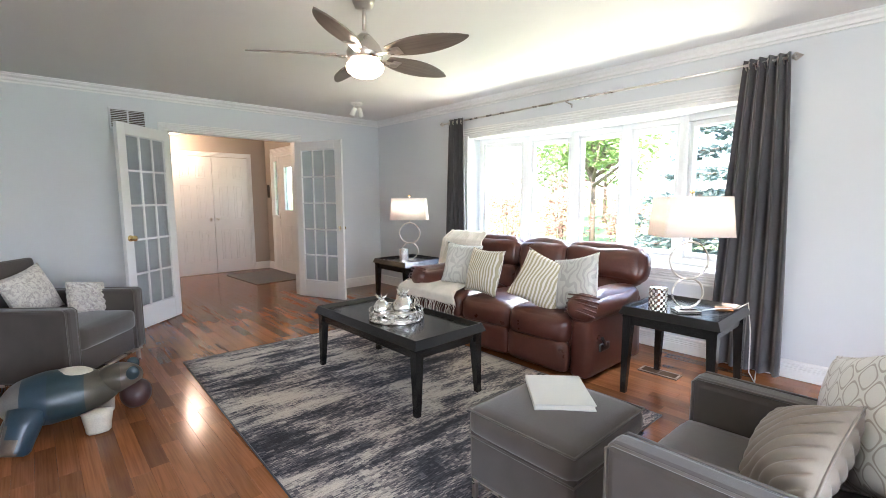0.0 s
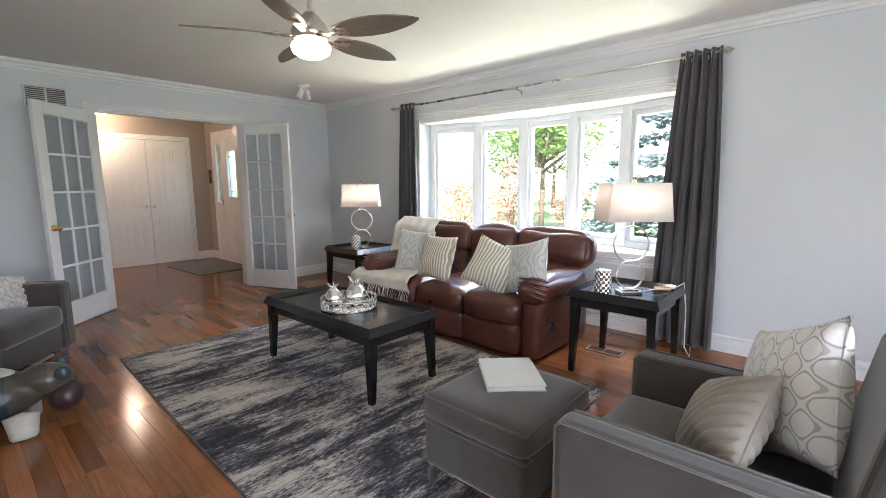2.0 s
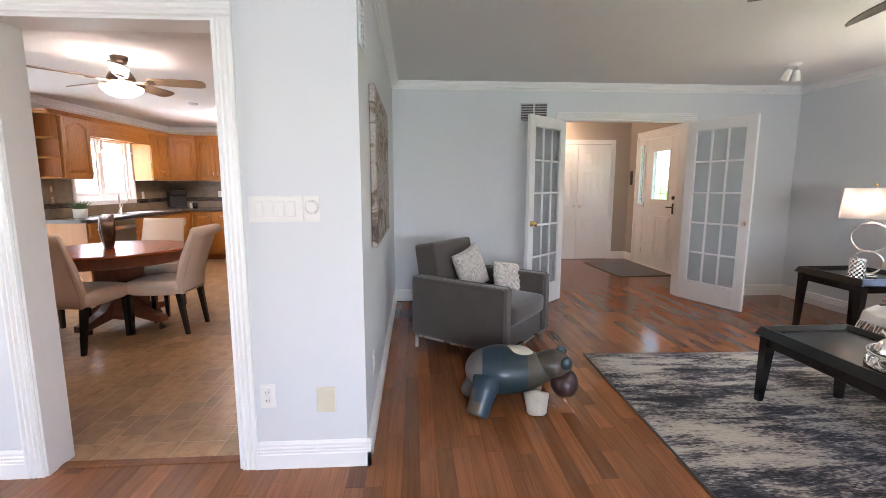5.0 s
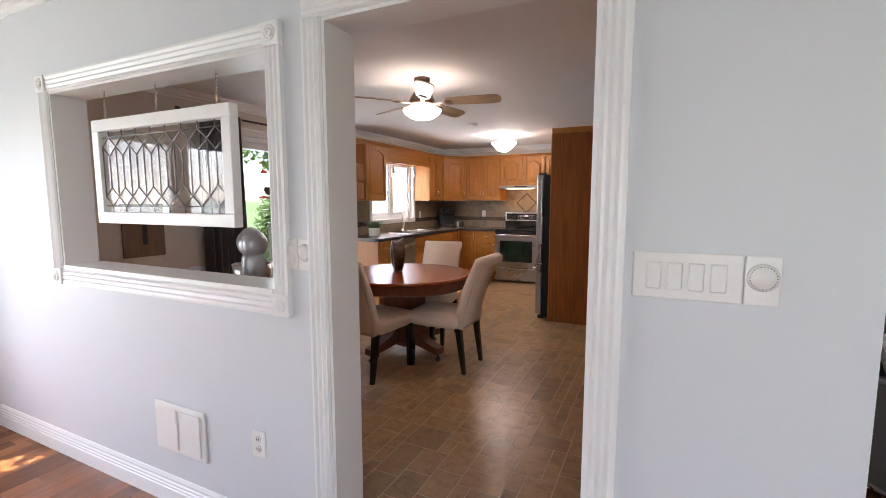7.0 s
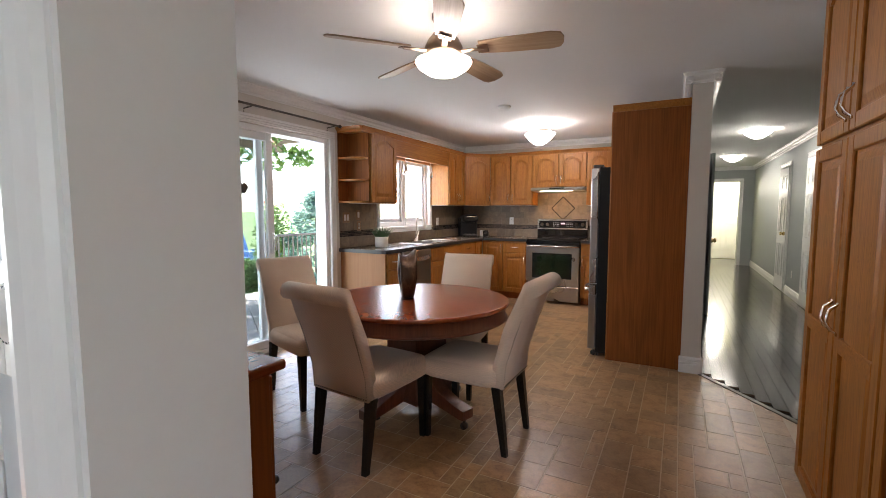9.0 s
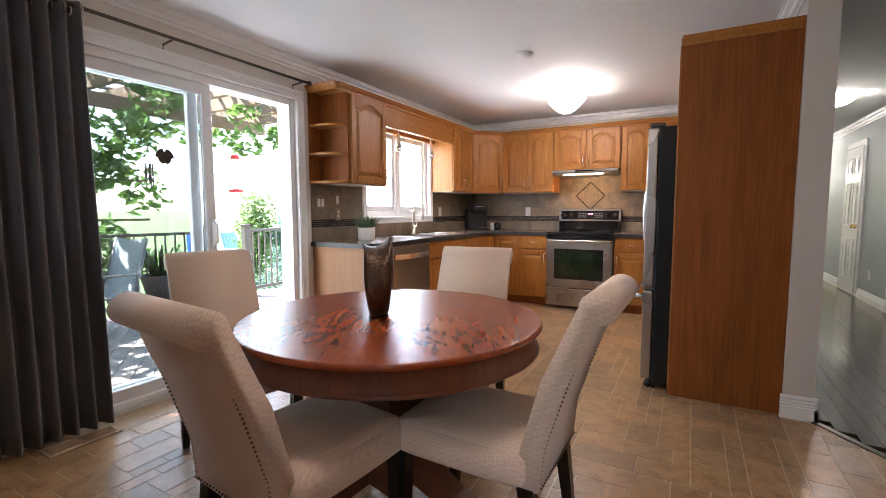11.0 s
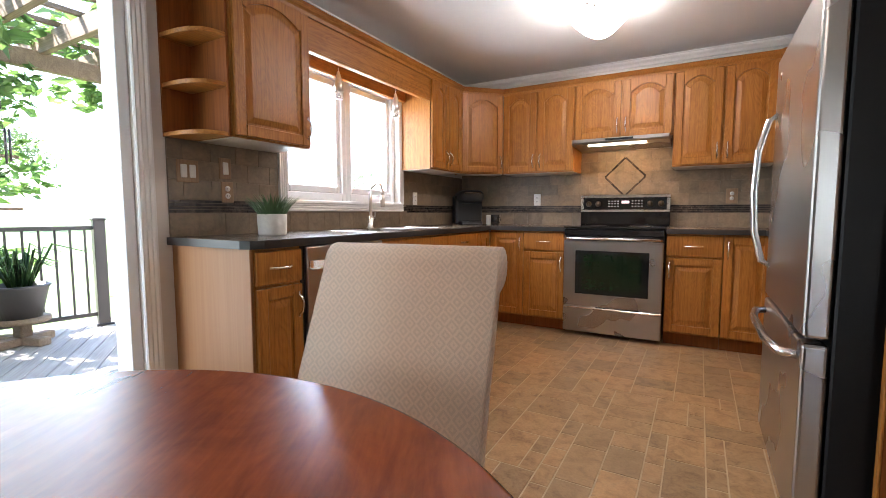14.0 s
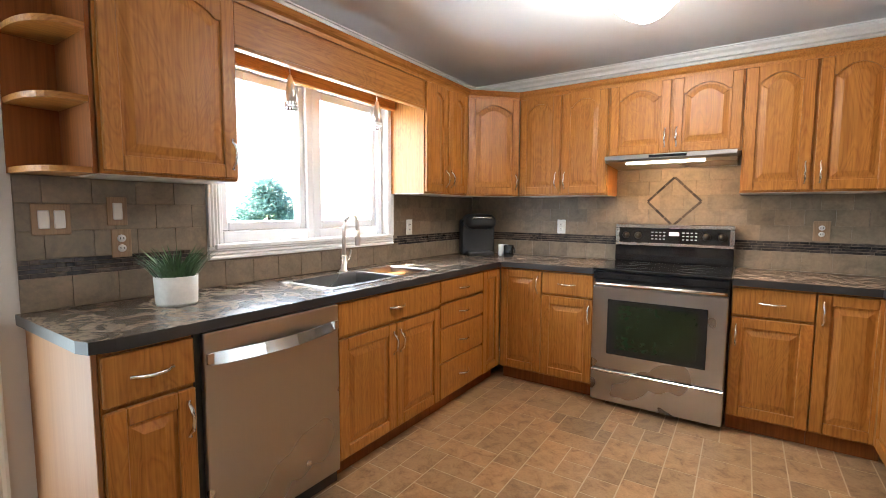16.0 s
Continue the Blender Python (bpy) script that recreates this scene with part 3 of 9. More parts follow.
simple_window("window_sink", KW, XW, "white casement window over the sink")
cased_y("trim_sink_window", KW, XW, 1, "white window casing", True, 0.06)
simple_window("window_dining", DW, XW, "white casement window")
sw = tagged(new("window_south"), "assumed white casement window in the unseen south wall", "window", "", "structure")
for k in range(3):
    casement(sw, (SW[0] + 0.8 * k, YS - 0.1), (SW[0] + 0.8 * k + 0.8, YS - 0.1), SW[2], SW[3])

# ---- doors of the living room and the foyer ----
def panel_leaf(bm, w, h, panels, t=0.035):
    """A door leaf from x 0 to w with raised panels (x0, x1, z0, z1)."""
    box(bm, 0, w, -t / 2, t / 2, 0.008, h, 0.003)
    for x0, x1, z0, z1 in panels:
        for s in (-1, 1):
            y = s * t / 2
            lo, hi = sorted((y, y + s * 0.006))
            for a, b, c, d in ((x0, x1, z0, z0 + 0.016), (x0, x1, z1 - 0.016, z1), (x0, x0 + 0.016, z0 + 0.016, z1 - 0.016), (x1 - 0.016, x1, z0 + 0.016, z1 - 0.016)):
                box(bm, a, b, lo, hi, c, d, 0.004)
            box(bm, x0 + 0.04, x1 - 0.04, lo, hi, z0 + 0.04, z1 - 0.04, 0.0055)


def knob(parent, x, z, t, material, name="door_knob"):
    bm = bmesh.new()
    for s in (-1, 1):
        lathe(bm, [(0.030, 0), (0.030, 0.006), (0.012, 0.010), (0.011, 0.030), (0.024, 0.038), (0.029, 0.050), (0.024, 0.062), (0.0, 0.066)], 16, pose(x, s * t / 2, z, 90 * s, 0, 0) if s < 0 else pose(x, t / 2, z, -90, 0, 0))
    return part(name, bm, material, parent, "")


def french_leaf(name, m, w, flip, label):
    """A fifteen-pane door, hinged at its own x = 0."""
    d = tagged(new(name), label, "door", "", "structure")
    d.matrix_basis = m
    h, st, t = 2.03, 0.105, 0.035
    bot = 0.23
    bm = bmesh.new()
    for x0, x1, z0, z1 in ((0, st, 0.01, h), (w - st, w, 0.01, h), (st, w - st, h - 0.11, h), (st, w - st, 0.01, bot)):
        box(bm, x0, x1, -t / 2, t / 2, z0, z1, 0.003)
    part("door_frame", bm, M_DOORW, d)
    gw, gh = (w - 2 * st), (h - 0.11 - bot)
    bm = bmesh.new()
    for k in (1, 2):
        box(bm, st + gw * k / 3 - 0.010, st + gw * k / 3 + 0.010, -0.014, 0.014, bot, h - 0.11, 0.004)
    for k in range(1, 5):
        box(bm, st, w - st, -0.0135, 0.0135, bot + gh * k / 5 - 0.010, bot + gh * k / 5 + 0.010, 0.004)
    part("glazing_bars", bm, M_DOORW, d)
    for i in range(3):
        for j in range(5):
            g = part("pane", B(st + gw * i / 3 + 0.010, st + gw * (i + 1) / 3 - 0.010, -0.002, 0.002, bot + gh * j / 5 + 0.010, bot + gh * (j + 1) / 5 - 0.010), M_DOORGLASS, d)
            g.visible_shadow = False
    knob(d, w - 0.055, 0.93, t, M_BRASS)
    return d


french_leaf("door_french_1", pose(0.945, 5.93, 0, 0, 0, 224.3), 0.75, 1, "white fifteen-pane french door standing open")
french_leaf("door_french_2", pose(2.385, 5.925, 0, 0, 0, -67.5), 0.75, -1, "white fifteen-pane french door standing open")
SIX = lambda w, h: [(x0, x1, z0, z1) for x0, x1 in ((0.10, w / 2 - 0.045), (w / 2 + 0.045, w - 0.10)) for z0, z1 in ((0.22, 0.78), (0.95, 1.55), (1.66, 1.90))]
for k, x in enumerate((1.535, 2.135)):
    d = tagged(new("door_closet_%d" % (k + 1)), "white panelled closet door, shut", "door", "", "structure")
    d.matrix_basis = pose(x, YF - 0.02, 0)
    bm = bmesh.new()
    panel_leaf(bm, 0.594, 2.03, SIX(0.594, 2.03))
    part("door_leaf", bm, M_DOORW, d)
    knob(d, 0.594 - 0.05 if k == 0 else 0.05, 0.95, 0.035, M_BRASS)
cased_x("trim_closet", (1.53, 2.735, 0, 2.04), YF, -1, "white door casing")

# front door with sidelights
fd = tagged(new("door_front"), "white front door with leaded glass light, shut", "door", "", "structure")
fd.matrix_basis = pose(XF + 0.02, 7.24, 0, 0, 0, 90)
W_ = 0.92
bm = bmesh.new()
for x0, x1, z0, z1 in ((0, 0.2, 0.01, 2.05), (W_ - 0.2, W_, 0.01, 2.05), (0.2, W_ - 0.2, 0.01, 1.08), (0.2, W_ - 0.2, 1.88, 2.05)):
    box(bm, x0, x1, -0.022, 0.022, z0, z1, 0.003)
for x0, x1 in ((0.12, 0.42), (0.50, 0.80)):
    box(bm, x0, x1, 0.022, 0.029, 0.2, 0.85, 0.006)
    box(bm, x0 + 0.04, x1 - 0.04, 0.029, 0.034, 0.24, 0.81, 0.005)
part("door_leaf", bm, M_DOORW, fd)
bm = bmesh.new()
for x0, x1, z0, z1 in ((0.2, 0.23, 1.08, 1.88), (W_ - 0.23, W_ - 0.2, 1.08, 1.88), (0.23, W_ - 0.23, 1.08, 1.11), (0.23, W_ - 0.23, 1.85, 1.88)):
    box(bm, x0, x1, -0.03, 0.03, z0, z1, 0.006)
part("glass_surround", bm, M_DOORW, fd)
M_LEADGLASS = glass("leaded_glass", (0.86, 0.92, 0.86), 0.25)
M_LEAD = metal("lead_came", (0.26, 0.26, 0.26), 0.45)
g = part("pane", B(0.23, W_ - 0.23, -0.004, 0.004, 1.11, 1.85), M_LEADGLASS, fd)
g.visible_shadow = False
bm = bmesh.new()
cx, cz = W_ / 2, 1.48
for k in range(6):
    a = math.pi * k / 3 + 0.5
    tube(bm, [(cx, 0.006, cz), (cx + 0.06 * math.cos(a), 0.006, cz + 0.08 * math.sin(a)), (cx + 0.03 * math.cos(a + 0.7), 0.006, cz + 0.13 * math.sin(a + 0.7))], 0.004, 6)
for q in ([(cx, 1.11), (cx, 1.35)], [(cx, 1.62), (cx, 1.85)], [(0.28, 1.11), (0.28, 1.85)], [(W_ - 0.28, 1.11), (W_ - 0.28, 1.85)], [(0.23, 1.2), (W_ - 0.23, 1.2)], [(0.23, 1.77), (W_ - 0.23, 1.77)]):
    tube(bm, [(x, 0.006, z) for x, z in q], 0.004, 6)
part("lead_lines", bm, M_LEAD, fd)
bm = bmesh.new()
box(bm, 0.045, 0.085, 0.022, 0.034, 0.9, 1.06, 0.005)
tube(bm, [(0.065, 0.03, 1.0), (0.065, 0.07, 1.0), (0.17, 0.075, 1.0)], 0.011)
lathe(bm, [(0.028, 0), (0.028, 0.02), (0.0, 0.024)], 16, pose(0.065, 0.02, 1.14, -90, 0, 0))
part("door_handle", bm, M_DARKMETAL, fd)
bm = bmesh.new()
for z in (0.25, 1.0, 1.8):
    box(bm, W_ - 0.004, W_ + 0.012, 0.018, 0.03, z - 0.05, z + 0.05, 0.002)
part("hinges", bm, M_NICKEL, fd)
for k, (y0, y1) in enumerate(((7.0, 7.22), (8.18, 8.4))):
    sl = tagged(new("window_sidelight_%d" % (k + 1)), "narrow leaded glass sidelight beside the front door", "window", "", "structure")
    bm = bmesh.new()
    for a, b, z0, z1 in ((y0, y0 + 0.04, 0, 2.06), (y1 - 0.04, y1, 0, 2.06), (y0 + 0.04, y1 - 0.04, 0, 1.0), (y0 + 0.04, y1 - 0.04, 1.98, 2.06)):
        box(bm, XF - 0.01, XF + 0.06, a, b, z0, z1, 0.004)
    box(bm, XF - 0.05, XF, y0, y1, 0.98, 1.02, 0.005)
    part("window_frame", bm, M_TRIM, sl)
    g = part("pane", B(XF + 0.02, XF + 0.03, y0 + 0.04, y1 - 0.04, 1.0, 1.98), M_LEADGLASS, sl)
    g.visible_shadow = False
    bm = bmesh.new()
    for z in (1.1, 1.3, 1.7, 1.88):
        tube(bm, [(XF + 0.018, y0 + 0.04, z), (XF + 0.018, y1 - 0.04, z)], 0.004, 6)
    tube(bm, [(XF + 0.018, (y0 + y1) / 2, 1.0), (XF + 0.018, (y0 + y1) / 2, 1.98)], 0.004, 6)
    part("lead_lines", bm, M_LEAD, sl)
lining("lining_front_door", [(XF - 0.01, XF + 0.18, 7.22, 7.24, 0, 2.06), (XF - 0.01, XF + 0.18, 8.16, 8.18, 0, 2.06), (XF - 0.01, XF + 0.18, 7.0, 8.4, 2.06, 2.12), (XF - 0.02, XF + 0.18, 7.0, 8.4, -0.012, 0.02)], "white front door lining")
cased_y("trim_front_door", FD, XF, -1, "white door casing")

# ---- living room materials ----
M_GREYVELVET = cloth("taupe_grey_microfibre", (0.072, 0.060, 0.052), 500, 0.16, 0.85, 0.2, 0.4)
M_PIPING = cloth("piping_cord", (0.11, 0.095, 0.083), 600, 0.1, 0.8, 0.2, 0.3)
M_CURTAIN = cloth("charcoal_curtain_cloth", (0.070, 0.068, 0.072), 700, 0.12, 0.8, 0.25, 0.35)
M_LEATHER = plain("brown_leather", (0.082, 0.025, 0.016), 0.30, 0, 0.30, 9, 160, 0.22)
M_SILVER = metal("silver_plate", (0.82, 0.80, 0.76), 0.12)
M_BLADE = wood("fan_blade_grey_brown", (0.12, 0.095, 0.075), (0.19, 0.155, 0.125), 0.4, "x", 1.0, 0.06)
M_PAPER = plain("book_cover_pale", (0.62, 0.62, 0.58), 0.6, 0, 0.03)
def shade_cloth():
    """Thin linen that passes on the light of the bulb behind it."""
    mt, t, p = shader("lamp_shade_linen", 0.9)
    weave = noise_node(t, 420, 2)
    t.links.new(ramp(t, weave, [(0.3, (0.74, 0.70, 0.64)), (0.7, (0.84, 0.80, 0.74))]), p.inputs["Base Color"])
    tl_ = t.nodes.new("ShaderNodeBsdfTranslucent")
    tl_.inputs[0].default_value = (0.90, 0.86, 0.82, 1)
    mx_ = t.nodes.new("ShaderNodeMixShader")
    mx_.inputs[0].default_value = 0.5
    t.links.new(p.outputs[0], mx_.inputs[1])
    t.links.new(tl_.outputs[0], mx_.inputs[2])
    t.links.new(mx_.outputs[0], t.nodes["Material Output"].inputs[0])
    return mt


M_SHADE = shade_cloth()
M_BULB = glow("lit_white_glass", (1.0, 0.90, 0.76), 7.0)
M_THROW = cloth("cream_knit_throw", (0.66, 0.62, 0.55), 220, 0.12, 0.95, 0.8, 0.2)


def patterned(name, ground, figure, kind):
    """Cushion cloth with a woven figure: waves, scrolls, lattice or speckle."""
    mt, t, p = shader(name, 0.75)
    p.inputs["Sheen Weight"].default_value = 0.2
    co = t.nodes.new("ShaderNodeTexCoord").outputs["Object"]
    if kind == "waves":
        w = t.nodes.new("ShaderNodeTexWave")
        w.wave_type, w.bands_direction = "BANDS", "X"
        w.inputs["Scale"].default_value, w.inputs["Distortion"].default_value = 11, 7
        w.inputs["Detail"].default_value, w.inputs["Detail Scale"].default_value = 1.0, 0.55
        t.links.new(co, w.inputs["Vector"])
        fac = w.outputs["Fac"]
        stops = [(0.42, (0, 0, 0)), (0.55, (1, 1, 1))]
    elif kind == "scrolls":
        w = t.nodes.new("ShaderNodeTexWave")
        w.wave_type, w.rings_direction = "RINGS", "Z"
        w.inputs["Scale"].default_value, w.inputs["Distortion"].default_value = 9, 14
        w.inputs["Detail"].default_value, w.inputs["Detail Scale"].default_value = 1.5, 0.9
        t.links.new(co, w.inputs["Vector"])
        fac = w.outputs["Fac"]
        stops = [(0.55, (0, 0, 0)), (0.75, (1, 1, 1))]
    elif kind == "lattice":
        sp = t.nodes.new("ShaderNodeSeparateXYZ")
        t.links.new(co, sp.inputs[0])

        def step(op, x, y):
            m_ = t.nodes.new("ShaderNodeMath")
            m_.operation = op
            t.links.new(x, m_.inputs[0])
            if isinstance(y, float):
                m_.inputs[1].default_value = y
            else:
                t.links.new(y, m_.inputs[1])
            return m_.outputs[0]
        cu = step("COSINE", step("MULTIPLY", sp.outputs[0], 82.0), 0.0)
        cv = step("COSINE", step("MULTIPLY", sp.outputs[2], 60.0), 0.0)
        fac = step("MULTIPLY", step("ABSOLUTE", step("ADD", cu, cv), 0.0), 0.5)
        stops = [(0.09, (0, 0, 0)), (0.13, (1, 1, 1)), (0.27, (1, 1, 1)), (0.31, (0, 0, 0))]
    else:
        fac = noise_node(t, 40, 4, (1, 1, 1), 0.7, 1.0)
        stops = [(0.45, (0, 0, 0)), (0.6, (1, 1, 1))]
    f = ramp(t, fac, stops)
    weave = noise_node(t, 500, 2)
    a = mixc(t, 0.5, ground, ramp(t, weave, [(0.3, scaled(ground, 0.85)), (0.7, scaled(ground, 1.1))]))
    t.links.new(mixc(t, f, a, figure), p.inputs["Base Color"])
    bump(t, p, f, 0.3, 0.002)
    return mt


M_ZEBRA = patterned("cream_gold_wave_cloth", (0.68, 0.65, 0.58), (0.36, 0.32, 0.20), "waves")
M_PAISLEY = patterned("pale_grey_scroll_cloth", (0.52, 0.53, 0.50), (0.40, 0.41, 0.39), "scrolls")
M_LATTICE = patterned("cream_lattice_cloth", (0.72, 0.70, 0.65), (0.44, 0.40, 0.35), "lattice")
M_SPECKLE = patterned("white_speckled_cloth", (0.66, 0.62, 0.56), (0.40, 0.36, 0.33), "speckle")
M_TAUPESILK = cloth("pleated_taupe_silk", (0.33, 0.285, 0.24), 500, 0.15, 0.55, 0.2, 0.3)


def rug_material():
    """Woven pile in short dashes along the weft, worn to navy, grey and cream patches."""
    mt, t, p = shader("distressed_rug_pile", 0.95)
    co = t.nodes.new("ShaderNodeTexCoord").outputs["Object"]
    snap = t.nodes.new("ShaderNodeVectorMath")
    snap.operation = "SNAP"
    t.links.new(co, snap.inputs[0])
    snap.inputs[1].default_value = (0.020, 0.0065, 1.0)
    cell = t.nodes.new("ShaderNodeTexWhiteNoise")
    cell.noise_dimensions = "3D"
    t.links.new(snap.outputs[0], cell.inputs["Vector"])
    a = noise_node(t, 7.0, 7, (0.30, 1.5, 1), 0.72, 0.15, snap.outputs[0])
    b = noise_node(t, 1.9, 3, (0.8, 1.1, 1), 0.55, 0.2)

    def blend(x, k, y):
        n = t.nodes.new("ShaderNodeMath")
        n.operation = "MULTIPLY_ADD"
        n.inputs[1].default_value = k
        t.links.new(x, n.inputs[0])
        t.links.new(y, n.inputs[2])
        return n.outputs[0]
    f = blend(b, 0.75, blend(cell.outputs["Value"], 0.13, a))
    col = ramp(t, f, [(0.77, (0.014, 0.015, 0.021)), (0.85, (0.040, 0.042, 0.053)), (0.915, (0.125, 0.115, 0.122)), (0.97, (0.29, 0.26, 0.245))])
    half = t.nodes.new("ShaderNodeMapRange")
    half.inputs[1].default_value, half.inputs[2].default_value = 0.95, 1.07
    t.links.new(f, half.inputs[0])
    col = mixc(t, half.outputs[0], col, (0.52, 0.475, 0.41))
    pile = noise_node(t, 260, 2)
    col = mixc(t, 0.35, col, mixc(t, 1.0, col, ramp(t, pile, [(0.3, (0.5, 0.5, 0.5)), (0.7, (1.4, 1.4, 1.4))]), "MULTIPLY"))
    t.links.new(col, p.inputs["Base Color"])
    bump(t, p, pile, 0.7, 0.004)
    return mt


M_RUG = rug_material()
M_RUGEDGE = cloth("rug_binding", (0.03, 0.03, 0.035), 400)


# ---- seating ----
def cushion(name, m, w, h, t, material, label, group="", pinch=0.10, pleats=0):
    """A filled pillow lying in its own xz plane with pointed corners and a seam."""
    n = 64 if pleats else 18
    bm = bmesh.new()
    for side in (-1, 1):
        def fn(u, v, side=side):
            a, b = 2 * u - 1, 2 * v - 1
            k = max(0.0, (1 - a * a) * (1 - b * b)) ** 0.42
            x = a * w / 2 * (1 - pinch * (1 - b * b) * abs(a) ** 3)
            z = b * h / 2 * (1 - pinch * (1 - a * a) * abs(b) ** 3)
            y = side * t / 2 * k
            q = noise.noise(Vector((x * 9, z * 9, side * 2 + w)))
            y += side * 0.012 * k * q
            if pleats:
                y += side * 0.020 * k ** 0.5 * (abs(math.sin((a * 0.7 + b) * pleats + 0.5 * math.sin(a * 5))) - 0.5)
            return (x, y, z)
        sheet(bm, fn, n, n)
    bmesh.ops.remove_doubles(bm, verts=bm.verts[:], dist=0.0008)
    ob = part(name, bm, material)
    ob.matrix_basis = m
    bm = bmesh.new()
    edge = []
    for s in range(4):
        for k in range(12):
            a = -1 + 2 * k / 12
            x, z = [(a, -1), (1, a), (-a, 1), (-1, -a)][s]
            edge.append((x * w / 2 * (1 - pinch * (1 - z * z) * abs(x) ** 3), 0, z * h / 2 * (1 - pinch * (1 - x * x) * abs(z) ** 3)))
    tube(bm, edge, 0.004, 6, True)
    part("piping", bm, material, ob)
    return tagged(ob, label, "cushion", group)


def armchair(m, label):
    """A low square armchair with piped edges on thin metal legs; it faces its own -y."""
    c = thing("armchair", m, label, "armchair", "grey armchairs")
    w, d = 0.80, 0.88
    bm = bmesh.new()
    box(bm, -w / 2 + 0.1, w / 2 - 0.1, -d / 2 + 0.03, d / 2 - 0.02, 0.12, 0.30, 0.012, 2)
    part("seat_base", bm, M_GREYVELVET, c)
    for s in (-1, 1):
        bm = bmesh.new()
        x0, x1 = sorted((s * w / 2, s * (w / 2 - 0.11)))
        box(bm, x0, x1, -d / 2, d / 2 - 0.02, 0.11, 0.60, 0.034, 4)
        arm = part("armrest", bm, M_GREYVELVET, c)
        bm = bmesh.new()
        xs = x1 if s > 0 else x0
        for xx in (x0 + 0.008, x1 - 0.008):
            tube(bm, [(xx, -d / 2 + 0.008, 0.12), (xx, -d / 2 + 0.008, 0.58), (xx, -d / 2 + 0.028, 0.597), (xx, d / 2 - 0.04, 0.597)], 0.005, 6)
        part("piping", bm, M_PIPING, arm)
    bm = bmesh.new()
    soft_box(bm, -w / 2 + 0.112, w / 2 - 0.112, -d / 2 - 0.005, d / 2 - 0.2, 0.29, 0.44, 0.035, 0.025, 10)
    part("seat", bm, M_GREYVELVET, c)
    bm = bmesh.new()
    box(bm, -w / 2 + 0.112, w / 2 - 0.112, -0.10, 0.10, 0.0, 0.58, 0.025, 3, pose(0, d / 2 - 0.16, 0.28, -10))
    part("backrest", bm, M_GREYVELVET, c)
    bm = bmesh.new()
    box(bm, -w / 2 + 0.02, w / 2 - 0.02, -d / 2 + 0.02, d / 2 - 0.04, 0.095, 0.112, 0.003)
    part("seat_frame", bm, M_NICKEL, c)
    for x in (-1, 1):
        for y in (-1, 1):
            bm = bmesh.new()
            box(bm, x * (w / 2 - 0.035) - 0.012, x * (w / 2 - 0.035) + 0.012, y * (d / 2 - 0.05) - 0.012, y * (d / 2 - 0.05) + 0.012, 0, 0.096, 0.003)
            part("leg", bm, M_NICKEL, c)
    return c


armchair(pose(-0.20, 4.485, 0, 0, 0, 50.7), "taupe grey armchair with square arms on metal legs")
armchair(pose(1.34, 0.375, 0, 0, 0, 180), "taupe grey armchair with square arms beside the ottoman")

# ottoman
o = thing("ottoman", pose(1.347, 1.235, 0), "square taupe grey ottoman standing on the rug", "ottoman")
bm = bmesh.new()
box(bm, -0.270, 0.270, -0.252, 0.252, 0.10, 0.33, 0.022, 3)
part("base", bm, M_GREYVELVET, o)
bm = bmesh.new()
soft_box(bm, -0.278, 0.278, -0.26, 0.26, 0.30, 0.425, 0.045, 0.016, 14)
part("cushion_top", bm, M_GREYVELVET, o)
bm = bmesh.new()
for z in (0.302, 0.412):
    tube(bm, [(-0.272, -0.254, z), (0.272, -0.254, z), (0.272, 0.254, z), (-0.272, 0.254, z)], 0.005, 6, True)
part("piping", bm, M_PIPING, o)
bm = bmesh.new()
box(bm, -0.26, 0.26, -0.24, 0.24, 0.085, 0.101, 0.003)
part("metal_frame", bm, M_NICKEL, o)
for x in (-0.25, 0.25):
    for y in (-0.23, 0.23):
        part("leg", B(x - 0.011, x + 0.011, y - 0.011, y + 0.011, 0.012, 0.086, 0.002), M_NICKEL, o)
bk = thing("book", pose(1.425, 1.275, 0.436, 0, 0, -46), "large pale hardcover book lying on the ottoman", "book")
part("cover", B(-0.125, 0.125, -0.155, 0.155, 0, 0.004, 0.001), M_PAPER, bk)
part("pages", B(-0.120, 0.120, -0.15, 0.15, 0.004, 0.022, 0.001), plain("paper_edges", (0.72, 0.70, 0.64), 0.8, 0, 0.1, 3, 400, 0.2, 0.2, (0.1, 0.1, 1)), bk)
part("cover", B(-0.125, 0.125, -0.155, 0.155, 0.022, 0.026, 0.001), M_PAPER, bk)
part("spine", B(-0.125, -0.1205, -0.155, 0.155, 0.004, 0.022, 0.001), M_PAPER, bk)

